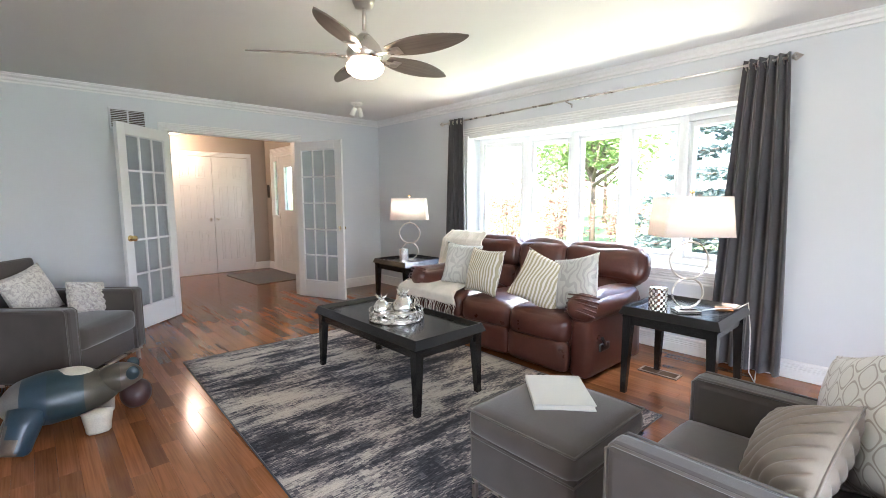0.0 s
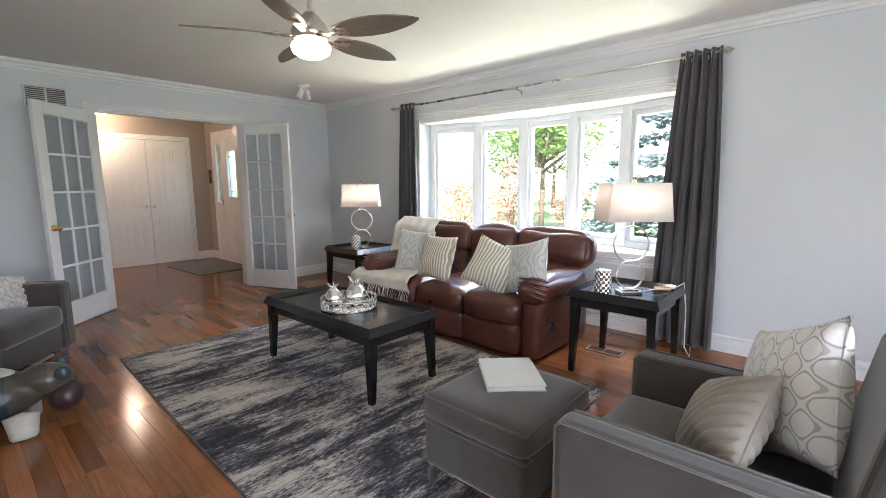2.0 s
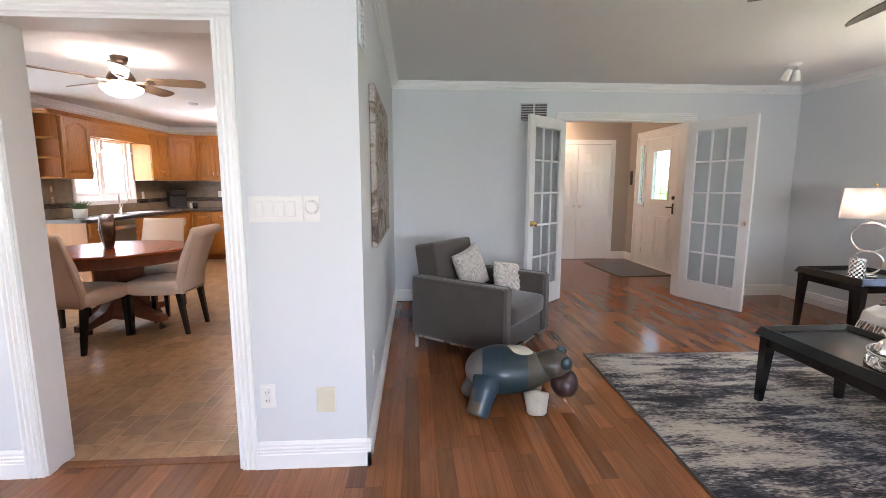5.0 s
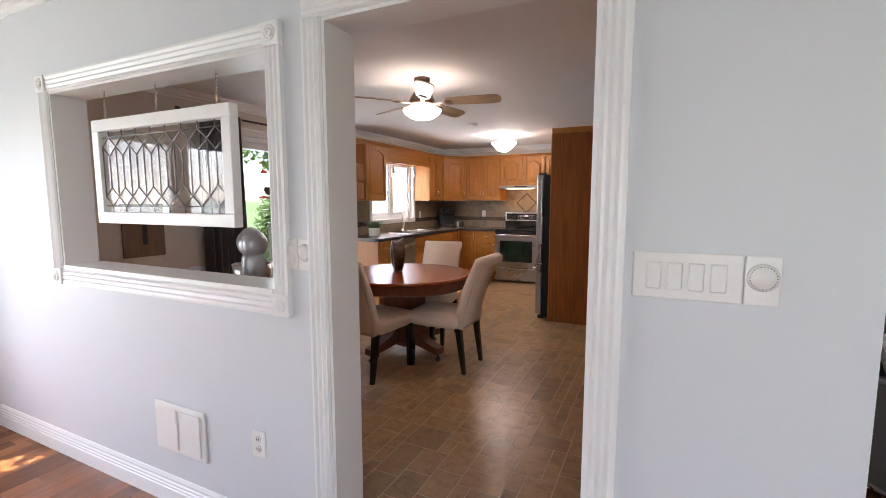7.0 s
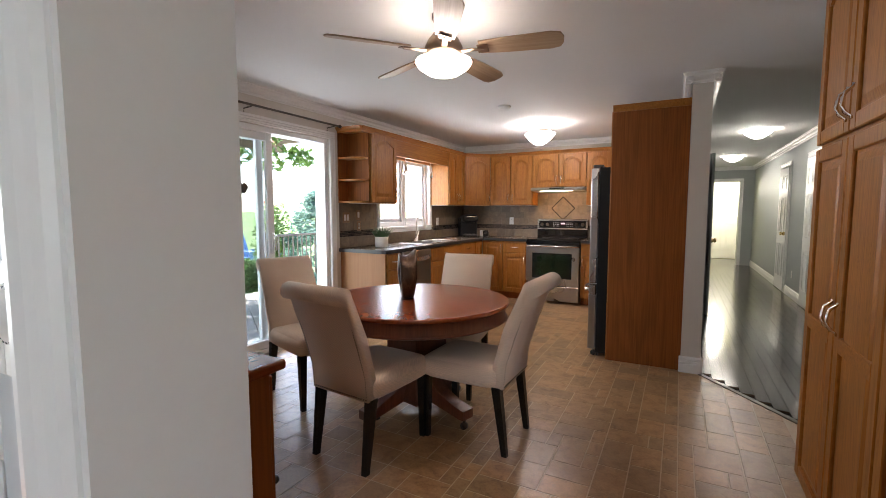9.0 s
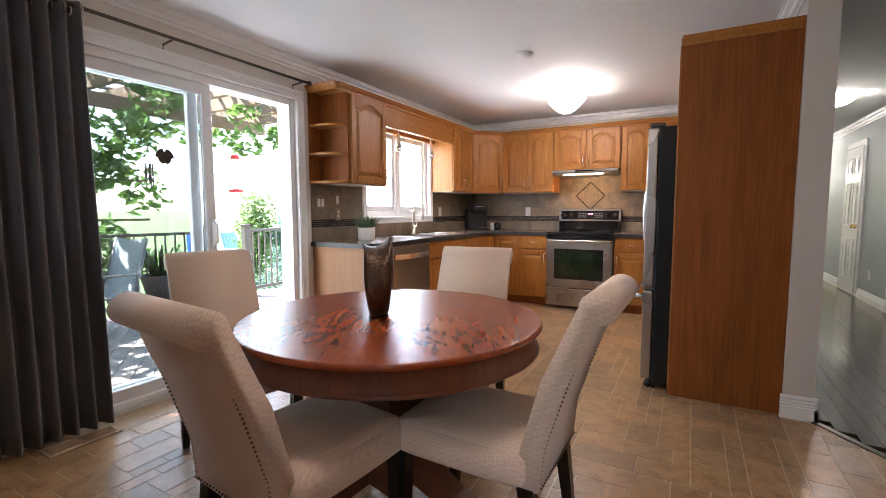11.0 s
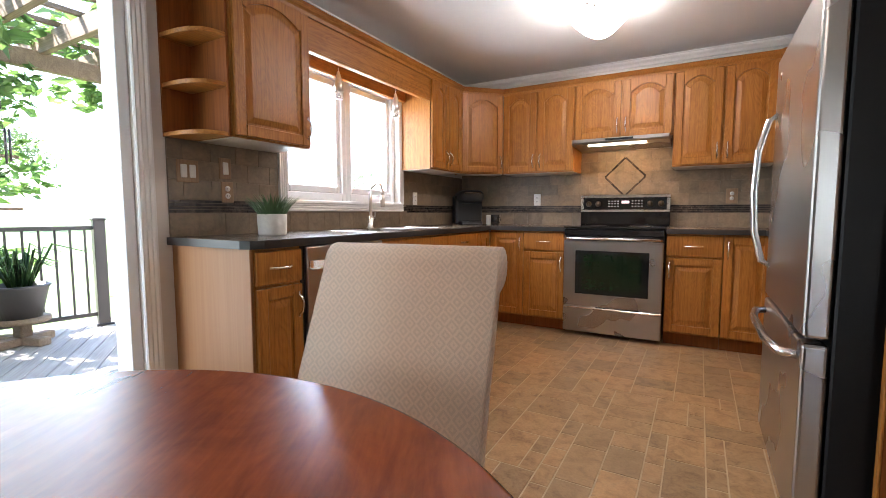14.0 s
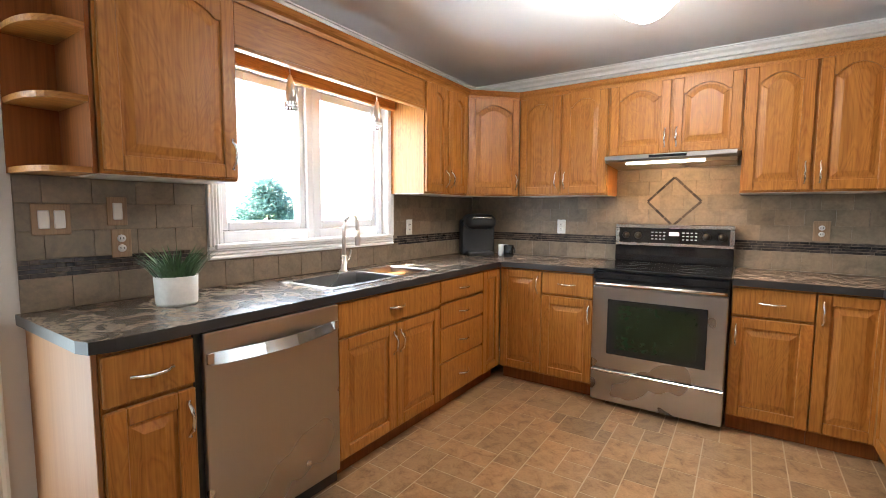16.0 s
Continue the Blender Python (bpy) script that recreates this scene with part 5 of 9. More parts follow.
def curtain_rod(a, b, material, wall, label, name="curtain_rod", crystal=True):
    r_ = thing(name, pose(0, 0, 0), label, "curtain rod")
    a, b = Vector(a), Vector(b)
    bm = bmesh.new()
    tube(bm, [a, b], 0.010, 10)
    part("rod", bm, material, r_)
    d = (b - a).normalized()
    for p, s in ((a, -1), (b, 1)):
        bm = bmesh.new()
        if crystal:
            for k in range(10):
                q = 2 * math.pi * k / 10
                tube(bm, [p, p + d * s * 0.03 + Vector((0.026 * math.cos(q), 0, 0.026 * math.sin(q))), p + d * s * 0.07], 0.003, 5)
        else:
            lathe(bm, [(0.012, 0), (0.016, 0.01), (0.02, 0.025), (0.012, 0.04), (0, 0.045)], 12, Matrix.Translation(p) @ (d * s).to_track_quat("Z", "Y").to_matrix().to_4x4())
        part("finial", bm, material, r_)
    for f in (0.03, 0.5, 0.97):
        bm = bmesh.new()
        p = a.lerp(b, f)
        tube(bm, [p, p + Vector((0, 0, -0.012)), Vector((wall, p.y, p.z - 0.02)), Vector((wall, p.y, p.z - 0.05))], 0.006, 6)
        part("bracket", bm, material, r_)
    return r_


curtain_rod((3.61, 0.95, 2.225), (3.61, 4.38, 2.205), M_NICKEL, XE - 0.004, "brushed metal curtain rod with cage finials")


# ---- ceiling fans ----
def ceiling_fan(m, blade_r, blade_mat, hub_mat, label, phase, drop, bowl_r, bowl_mat, wide, name="ceiling_fan"):
    """A five-bladed fan; its own z = 0 is the ceiling."""
    f = thing(name, m, label, "ceiling fan", "ceiling fans")
    bm = bmesh.new()
    lathe(bm, [(0.0, 0), (0.065, 0), (0.065, -0.02), (0.05, -0.055), (0.015, -0.06), (0.0, -0.06)][::-1], 28)
    part("canopy", bm, hub_mat, f)
    if drop > 0.12:
        bm = bmesh.new()
        tube(bm, [(0, 0, -0.05), (0, 0, -drop + 0.02)], 0.012)
        part("downrod", bm, hub_mat, f)
    bm = bmesh.new()
    lathe(bm, [(0.0, -drop - 0.155), (0.075, -drop - 0.155), (0.10, -drop - 0.14), (0.105, -drop - 0.10), (0.085, -drop - 0.06), (0.05, -drop - 0.02), (0.028, -drop), (0.0, -drop)], 32)
    part("motor_housing", bm, hub_mat, f)
    bm = bmesh.new()
    z = -drop - 0.155
    if bowl_r < 0.12:
        lathe(bm, [(0.0, z - 0.085), (bowl_r * 0.6, z - 0.078), (bowl_r * 0.92, z - 0.055), (bowl_r, z - 0.03), (bowl_r * 0.96, z - 0.012), (0.0, z - 0.012)], 32)
    else:
        lathe(bm, [(0.0, z - 0.10), (0.02, z - 0.10), (bowl_r * 0.55, z - 0.085), (bowl_r * 0.9, z - 0.05), (bowl_r, z - 0.025), (bowl_r * 0.98, z - 0.015), (0.0, z - 0.012)], 32)
    b = part("light_bowl", bm, bowl_mat, f, "lit frosted glass bowl")
    for k in range(5):
        a = phase + 72 * k
        mm = pose(0, 0, -drop - 0.115, 0, 0, a)
        bm = bmesh.new()
        if wide:
            out = [(0.20, -0.05), (0.35, -0.062), (blade_r - 0.06, -0.068), (blade_r - 0.015, -0.055), (blade_r, -0.02), (blade_r, 0.02), (blade_r - 0.015, 0.055), (blade_r - 0.06, 0.068), (0.35, 0.062), (0.20, 0.05)]
        else:
            nn = 12
            out = [(0.16 + (blade_r - 0.16) * q / nn, -0.075 * math.sin(math.pi * (0.12 + 0.88 * q / nn)) ** 0.75 - 0.004) for q in range(nn + 1)]
            out += [(x, -y) for x, y in out[::-1]]
        prism(bm, out, -0.004, 0.004, "z", pose(0, 0, 0, -15, 0, 0))
        bl = part("blade", bm, blade_mat, f, "", mm)
        bm = bmesh.new()
        box(bm, 0.085, 0.23, -0.016, 0.016, -0.016, -0.006, 0.004)
        box(bm, 0.19, 0.25, -0.035, 0.035, -0.014, -0.007, 0.004, 1, pose(0, 0, 0, -15, 0, 0))
        part("blade_iron", bm, hub_mat, bl)
    return f


ceiling_fan(pose(1.275, 2.52, H), 0.66, M_BLADE, M_NICKEL, "brushed nickel ceiling fan with lit glass bowl", 2, 0.20, 0.108, glow("lit_fan_bowl", (1.0, 0.84, 0.64), 26.0), False)

# ceiling spot fixture
tl = thing("spot_fixture", pose(2.76, 5.0, H), "white ceiling fixture with two swivel spots", "ceiling light")
bm = bmesh.new()
lathe(bm, [(0, -0.022), (0.06, -0.022), (0.068, -0.008), (0.068, 0)], 28)
part("ceiling_plate", bm, M_WHITEPL, tl)
for s, a in ((-1, 20), (1, -15)):
    bm = bmesh.new()
    tube(bm, [(s * 0.04, 0, -0.02), (s * 0.04, 0, -0.055)], 0.006)
    lathe(bm, [(0.0, 0.045), (0.02, 0.045), (0.026, 0.03), (0.036, -0.055), (0.033, -0.055), (0.02, 0.0), (0, 0.0)], 20, pose(s * 0.045, 0, -0.10, 12, a, 0))
    part("spot", bm, M_WHITEPL, tl)


# ---- wall fittings ----
def plate(m, w, h, kind, label, name="light_switch", gang=1, material=None):
    """A cover plate in its own xz plane facing -y with rockers, sockets or a dial."""
    p_ = thing(name, m, label, {"light_switch": "switch", "power_outlet": "outlet"}.get(name, name.replace("_", " ")))
    part("cover_plate", B(-w / 2, w / 2, -0.006, 0, -h / 2, h / 2, 0.003, 2), material or M_WHITEPL, p_)
    for g_ in range(gang):
        cx = (g_ - (gang - 1) / 2) * 0.046
        if kind == "rocker":
            part("rocker", B(cx - 0.017, cx + 0.017, -0.012, -0.006, -0.034, 0.034, 0.003), M_WHITEPL, p_)
        elif kind == "socket":
            for z in (-0.02, 0.02):
                bm = bmesh.new()
                lathe(bm, [(0, 0.003), (0.015, 0.003), (0.016, 0)], 16, pose(cx, -0.006, z, 90))
                s_ = part("socket", bm, M_WHITEPL, p_)
                bm = bmesh.new()
                for dx in (-0.006, 0.006):
                    box(bm, cx + dx - 0.0012, cx + dx + 0.0012, -0.0102, -0.009, z - 0.004, z + 0.005)
                part("slots", bm, M_BLACKPL, s_)
        elif kind == "dial":
            bm = bmesh.new()
            lathe(bm, [(0, 0.014), (0.016, 0.014), (0.020, 0.010), (0.028, 0.006), (0.032, 0)], 24, pose(cx, -0.006, 0.008, 90))
            part("dial", bm, M_WHITEPL, p_)
            bm = bmesh.new()
            for k in range(24):
                a = 2 * math.pi * k / 24
                box(bm, -0.0012, 0.0012, -0.0135, -0.011, 0.022, 0.027, 0, 1, pose(cx, 0, 0.008, 0, math.degrees(a), 0))
            part("marks", bm, M_BLACKPL, p_)
    return p_


FS = YA - 0.0
plate(pose(-1.345, FS, 1.222), 0.235, 0.115, "rocker", "white four-gang rocker switch plate", "light_switch", 4)
plate(pose(-1.19, FS, 1.222), 0.07, 0.115, "dial", "white rotary timer dial on the wall", "timer_dial", 1)
plate(pose(-1.425, FS, 0.36), 0.072, 0.115, "socket", "white plastic power outlet on the wall", "power_outlet", 1)
plate(pose(-1.16, FS, 0.335), 0.085, 0.125, "none", "cream blank cover plate", "cover_plate", 1, plain("cream_plastic", (0.62, 0.58, 0.46), 0.4))
plate(pose(-2.602, FS, 1.212), 0.052, 0.115, "rocker", "white rocker switch beside the pass-through", "light_switch", 1)
plate(pose(-2.543, FS, 1.212), 0.062, 0.115, "dial", "white rotary timer dial on the wall", "timer_dial", 1)
plate(pose(-2.82, FS, 0.43), 0.072, 0.115, "socket", "white plastic power outlet on the wall", "power_outlet", 1)
plate(pose(XB, 3.25, 0.36, 0, 0, 90), 0.072, 0.115, "socket", "white plastic power outlet on the wall", "power_outlet", 1)


def register(m, w, h, material, label, slats=8, name="wall_vent"):
    """A louvred grille in its own xz plane facing -y."""
    v_ = thing(name, m, label, "vent", "air vents")
    bm = bmesh.new()
    for x0, x1, z0, z1 in ((-w / 2, w / 2, -h / 2, -h / 2 + 0.02), (-w / 2, w / 2, h / 2 - 0.02, h / 2), (-w / 2, -w / 2 + 0.02, -h / 2 + 0.02, h / 2 - 0.02), (w / 2 - 0.02, w / 2, -h / 2 + 0.02, h / 2 - 0.02), (-0.008, 0.008, -h / 2 + 0.02, h / 2 - 0.02)):
        box(bm, x0, x1, -0.010, 0, z0, z1, 0.003)
    part("frame", bm, material, v_)
    part("backing", B(-w / 2 + 0.02, w / 2 - 0.02, -0.003, -0.001, -h / 2 + 0.02, h / 2 - 0.02), M_DARKMETAL, v_)
    for k in range(slats):
        z = -h / 2 + 0.02 + (h - 0.04) * (k + 0.5) / slats
        bm = bmesh.new()
        box(bm, -w / 2 + 0.02, w / 2 - 0.02, -0.006, 0.004, -0.001, 0.001, 0, 1, pose(0, -0.005, z, 35))
        part("slat", bm, material, v_)
    return v_


M_VENTGREY = plain("vent_grey_paint", (0.45, 0.47, 0.48), 0.4)
register(pose(0.595, YN, 2.13), 0.33, 0.22, M_WALL, "pale grey wall vent above the french door", 10)
register(pose(XB, 3.02, 2.06, 0, 0, 90), 0.17, 0.26, M_WALL, "pale grey wall vent near the ceiling", 10)
wp = thing("wall_panel", pose(-3.31, FS, 0.375), "white low wall cover with two raised panels", "cover")
part("frame", B(-0.17, 0.17, -0.012, 0, -0.115, 0.115, 0.005, 2), M_WHITEPL, wp)
for x in (-0.078, 0.078):
    part("panel", B(x - 0.07, x + 0.07, -0.020, -0.012, -0.095, 0.095, 0.004, 2), M_WHITEPL, wp)
M_BROWNVENT = plain("brown_floor_vent", (0.16, 0.09, 0.05), 0.4)
register(pose(3.12, 1.50, 0.0, -90, 0, 90), 0.28, 0.12, M_BROWNVENT, "brown metal floor vent", 10, "floor_vent")

# canvas picture on the pier wall
def canvas_material():
    mt, t, p = shader("abstract_canvas", 0.7)
    a = noise_node(t, 3, 8, (1, 1.2, 2.2), 0.75, 1.5)
    col = ramp(t, a, [(0.32, (0.05, 0.035, 0.03)), (0.45, (0.20, 0.14, 0.11)), (0.52, (0.42, 0.38, 0.34)), (0.60, (0.26, 0.22, 0.24)), (0.70, (0.60, 0.50, 0.36))])
    t.links.new(col, p.inputs["Base Color"])
    bump(t, p, a, 0.4)
    return mt
art = thing("canvas_picture", pose(XB, 3.85, 1.42, 0, 0, 90), "unframed abstract canvas in browns and greys", "picture")
part("canvas", B(-0.55, 0.55, -0.035, -0.002, -0.43, 0.43, 0.006), canvas_material(), art)

# ---- foyer ----
mat_ = tagged(part("door_mat", B(-0.42, 0.42, -0.62, 0.62, 0, 0.010, 0.003), cloth("door_mat_pile", (0.085, 0.07, 0.055), 300, 0.3)), "dark brown door mat inside the front door", "mat")
mat_.matrix_basis = pose(2.62, 7.75, 0, 0, 0, 3)
fl = thing("ceiling_light", pose(1.50, 8.3, H), "lit frosted dome ceiling light in the foyer", "ceiling light", "ceiling lights")
bm = bmesh.new()
lathe(bm, [(0, -0.02), (0.10, -0.02), (0.11, 0)], 28)
part("base", bm, M_BRASS, fl)
bm = bmesh.new()
lathe(bm, [(0, -0.13), (0.05, -0.125), (0.10, -0.095), (0.125, -0.05), (0.12, -0.02), (0, -0.02)], 28)
d_ = part("dome", bm, M_BULB, fl, "lit white glass dome")
lamp("foyer_light", "POINT", pose(1.50, 8.3, H - 0.2), 22, (1.0, 0.74, 0.50), 0.08)
hk = thing("wall_ornament", pose(XF - 0.0, 8.62, 1.45, 0, 0, -90), "small dark hanging ornament on the foyer wall", "ornament")
part("body", B(-0.03, 0.03, -0.03, 0, -0.12, 0.12, 0.01, 2), M_DARKMETAL, hk)

# ---- kitchen materials ----
M_CHAIRCLOTH_BASE = (0.69, 0.53, 0.40)


def diamond_cloth():
    """Upholstery with concentric woven diamonds."""
    mt, t, p = shader("cream_diamond_weave", 0.9)
    p.inputs["Sheen Weight"].default_value = 0.2
    co = t.nodes.new("ShaderNodeTexCoord").outputs["Object"]
    sp = t.nodes.new("ShaderNodeSeparateXYZ")
    t.links.new(co, sp.inputs[0])

    def math_(op, a, b=None):
        n = t.nodes.new("ShaderNodeMath")
        n.operation = op
        for k, v in enumerate((a, b)):
            if v is None:
                continue
            if isinstance(v, (int, float)):
                n.inputs[k].default_value = v
            else:
                t.links.new(v, n.inputs[k])
        return n.outputs[0]
    su = math_("ADD", sp.outputs[0], math_("MULTIPLY", sp.outputs[1], 0.6))
    sv = math_("ADD", sp.outputs[2], math_("MULTIPLY", sp.outputs[1], 0.6))
    u = math_("PINGPONG", math_("MULTIPLY", su, 1 / 0.015), 1.0)
    v = math_("PINGPONG", math_("MULTIPLY", sv, 1 / 0.019), 1.0)
    d = math_("ADD", u, v)
    f = math_("PINGPONG", math_("MULTIPLY", d, 2.6), 1.0)
    col = ramp(t, f, [(0.42, scaled(M_CHAIRCLOTH_BASE, 0.92)), (0.58, scaled(M_CHAIRCLOTH_BASE, 1.05))])
    weave = noise_node(t, 700, 2)
    col = mixc(t, 0.4, col, mixc(t, 1.0, col, ramp(t, weave, [(0.3, (0.8, 0.8, 0.8)), (0.7, (1.15, 1.15, 1.15))]), "MULTIPLY"))
    t.links.new(col, p.inputs["Base Color"])
    bump(t, p, f, 0.25, 0.001)
    return mt


M_CHAIRCLOTH = diamond_cloth()


def stone_material(name, stops, scale, rough, bumps=0.15, per_piece=0.25):
    """Mottled stone, each piece of its own tone."""
    mt, t, p = shader(name, rough)
    info = t.nodes.new("ShaderNodeObjectInfo").outputs["Random"]
    isl = t.nodes.new("ShaderNodeNewGeometry").outputs["Random Per Island"]
    co = t.nodes.new("ShaderNodeTexCoord").outputs["Object"]
    ge = t.nodes.new("ShaderNodeNewGeometry").outputs["Position"]
    a = noise_node(t, scale, 6, (1, 1, 1), 0.65, 0.8, ge)
    b = noise_node(t, scale * 6, 4, (1, 1, 1), 0.6, 0.2, ge)
    col = mixc(t, 0.3, ramp(t, a, stops), ramp(t, b, stops))
    s = t.nodes.new("ShaderNodeMath")
    s.operation = "ADD"
    t.links.new(info, s.inputs[0])
    t.links.new(isl, s.inputs[1])
    fr = t.nodes.new("ShaderNodeMath")
    fr.operation = "FRACT"
    t.links.new(s.outputs[0], fr.inputs[0])
    k = ramp(t, fr.outputs[0], [(0.0, (1 - per_piece, 1 - per_piece * 0.9, 1 - per_piece * 0.75)), (0.5, (1, 1, 1)), (1.0, (1 + per_piece * 0.5, 1 + per_piece * 0.35, 1 + per_piece * 0.2))])
    t.links.new(mixc(t, 1.0, col, k, "MULTIPLY"), p.inputs["Base Color"])
    bump(t, p, b, bumps, 0.002)
    return mt


M_FLOORTILE = stone_material("tan_slate_floor_tile", [(0.32, (0.19, 0.095, 0.040)), (0.46, (0.34, 0.195, 0.088)), (0.60, (0.44, 0.27, 0.13)), (0.72, (0.26, 0.17, 0.098))], 13, 0.32, 0.2, 0.26)
M_SPLASH = stone_material("brown_slate_wall_tile", [(0.30, (0.13, 0.098, 0.068)), (0.5, (0.215, 0.165, 0.112)), (0.7, (0.29, 0.22, 0.145))], 9, 0.42, 0.15, 0.20)
M_SPLASHGROUT = plain("wall_tile_grout", (0.23, 0.18, 0.128), 0.8)
M_MOSAIC = stone_material("dark_glass_mosaic", [(0.3, (0.015, 0.013, 0.014)), (0.5, (0.06, 0.05, 0.045)), (0.7, (0.16, 0.13, 0.11))], 25, 0.12, 0.02, 0.6)
M_COUNTER = stone_material("dark_stone_laminate", [(0.36, (0.028, 0.022, 0.018)), (0.46, (0.11, 0.078, 0.056)), (0.55, (0.34, 0.26, 0.19)), (0.64, (0.07, 0.052, 0.040))], 8, 0.26, 0.03, 0.0)
M_COUNTEREDGE = plain("dark_counter_edge", (0.030, 0.028, 0.027), 0.35, 0, 0.15)


def figured_wood(name, dark, light, rough):
    """Glossy timber with a blotched, flamed figure and a worn film."""
    mt, t, p = shader(name, rough)
    a = noise_node(t, 8, 6, (1, 0.45, 1), 0.62, 2.2)
    b = noise_node(t, 90, 3, (1, 0.12, 1), 0.6, 0.3)
    c = noise_node(t, 2.2, 3)
    mid = tuple((x + y) / 2 for x, y in zip(dark, light))
    col = ramp(t, a, [(0.32, dark), (0.50, mid), (0.68, light)])
    col = mixc(t, 0.35, col, ramp(t, b, [(0.35, dark), (0.65, light)]))
    col = mixc(t, 0.30, col, ramp(t, c, [(0.35, dark), (0.65, light)]))
    t.links.new(col, p.inputs["Base Color"])
    return mt


M_TABLEWOOD = figured_wood("cherry_table_wood", (0.13, 0.020, 0.005), (0.34, 0.078, 0.017), 0.26)
M_TABLEBASE = wood("cherry_table_base", (0.10, 0.028, 0.012), (0.19, 0.060, 0.026), 0.3, "z", 1.0, 0.10)
M_BIRCH = wood("pale_oak_side", (0.29, 0.125, 0.042), (0.35, 0.165, 0.060), 0.55, "z", 0.6, 0.06)


# ---- cabinet parts; fronts lie in their own xz plane and face -y ----
def arch_outline(x0, x1, z0, z1, rise, n=14):
    """A rectangle whose top runs in a cathedral arch."""
    pts_ = [(x0, z0), (x1, z0), (x1, z1 - rise)]
    w = x1 - x0
    sh = 0.14 * w
    for k in range(n + 1):
        f = k / n
        x = x1 - sh * 0.4 - (w - sh * 0.8) * f
        pts_.append((x, z1 - rise + rise * math.sin(math.pi * f) ** 0.8))
    pts_.append((x0, z1 - rise))
    return pts_


def cabinet_front(parent, x0, x1, z0, z1, arch=True, handle="right", drawer=False, name="door", low=True, material=None):
    """A raised-panel oak door or drawer front with a metal pull."""
    material = material or M_OAK
    t, st = 0.020, min(0.058, (x1 - x0) * 0.22)
    x0, x1, z0, z1 = x0 + 0.002, x1 - 0.002, z0 + 0.002, z1 - 0.002
    bm = bmesh.new()
    if drawer:
        box(bm, x0, x1, -t, 0, z0, z1, 0.006, 2)
    else:
        box(bm, x0, x0 + st, -t, 0, z0, z1, 0.004)
        box(bm, x1 - st, x1, -t, 0, z0, z1, 0.004)
        box(bm, x0 + st, x1 - st, -t, 0, z0, z0 + st, 0.004)
        a, b = x0 + st, x1 - st
        rise = min(0.055, (b - a) * 0.26) if arch else 0.0
        if arch:
            out = [(b, z1), (a, z1)] + [(x, z) for x, z in arch_outline(a, b, z0, z1 - st * 0.8, rise)[2:]][::-1]
            prism(bm, out, -t + 0.0005, 0, "y")
        else:
            box(bm, a, b, -t, 0, z1 - st, z1, 0.004)
        top = z1 - (st * 0.8 if arch else st)
        outer = arch_outline(a + 0.012, b - 0.012, z0 + st + 0.012, top - 0.012, rise * 0.95)
        inner = arch_outline(a + 0.042, b - 0.042, z0 + st + 0.042, top - 0.042, rise * 0.85)
    d = part(name, bm, material, parent)
    if not drawer:
        bm = bmesh.new()
        back = [(a - 0.002, z0 + st * 0.8), (b + 0.002, z0 + st * 0.8), (b + 0.002, z1 - st * 0.6), (a - 0.002, z1 - st * 0.6)]
        bk_ = [bm.verts.new((x, -0.001, z)) for x, z in back]
        fr_ = [bm.verts.new((x, -0.0078, z)) for x, z in back]
        for k in range(4):
            bm.faces.new((bk_[k], bk_[(k + 1) % 4], fr_[(k + 1) % 4], fr_[k]))
        bm.faces.new(fr_)
        lo = [bm.verts.new((x, -0.008, z)) for x, z in outer]
        hi = [bm.verts.new((x, -0.017, z)) for x, z in inner]
        for k in range(len(lo)):
            bm.faces.new((lo[k], lo[(k + 1) % len(lo)], hi[(k + 1) % len(hi)], hi[k]))
        bm.faces.new(hi)
        part("raised_panel", bm, material, d)
    if handle:
        bm = bmesh.new()
        L = 0.05
        pts_ = [(-L - 0.012, 0), (-L, 0.004), (-L * 0.7, 0.022), (-L * 0.25, 0.030), (L * 0.25, 0.030), (L * 0.7, 0.022), (L, 0.004), (L + 0.012, 0)]
        if drawer or handle == "flat":
            c = ((x0 + x1) / 2, (z0 + z1) / 2)
            tube(bm, [(c[0] + u, -t - v - 0.002, c[1]) for u, v in pts_], lambda f: 0.0045 + 0.0025 * abs(math.cos(f * math.pi * 3)), 8)
        else:
            hx = x1 - st * 0.45 if handle == "right" else x0 + st * 0.45
            hz = z0 + 0.10 if low else z1 - 0.10
            tube(bm, [(hx, -t - v - 0.002, hz + u) for u, v in pts_], lambda f: 0.0045 + 0.0025 * abs(math.cos(f * math.pi * 3)), 8)
        part("handle", bm, M_CHROME, d, "chrome pull handle")
    return d


def upper(name, m, w, h, doors, label, depth=0.30, arch=True, material=None):
    c = thing(name, m, label, "cabinet", "oak wall cabinets")
    bm = bmesh.new()
    box(bm, 0, w, 0, depth, 0, h, 0.001)
    part("body", bm, M_OAK, c)
    part("underside", B(0.004, w - 0.004, 0.006, depth - 0.004, -0.004, 0.0), plain("pale_underside", (0.55, 0.48, 0.40), 0.5), c) if not bpy.data.materials.get("pale_underside") else part("underside", B(0.004, w - 0.004, 0.006, depth - 0.004, -0.004, 0.0), bpy.data.materials["pale_underside"], c)
    n = len(doors)
    for k, hd in enumerate(doors):
        cabinet_front(c, w * k / n + 0.006, w * (k + 1) / n - 0.006, 0.008, h - 0.03, arch, hd)
    return c


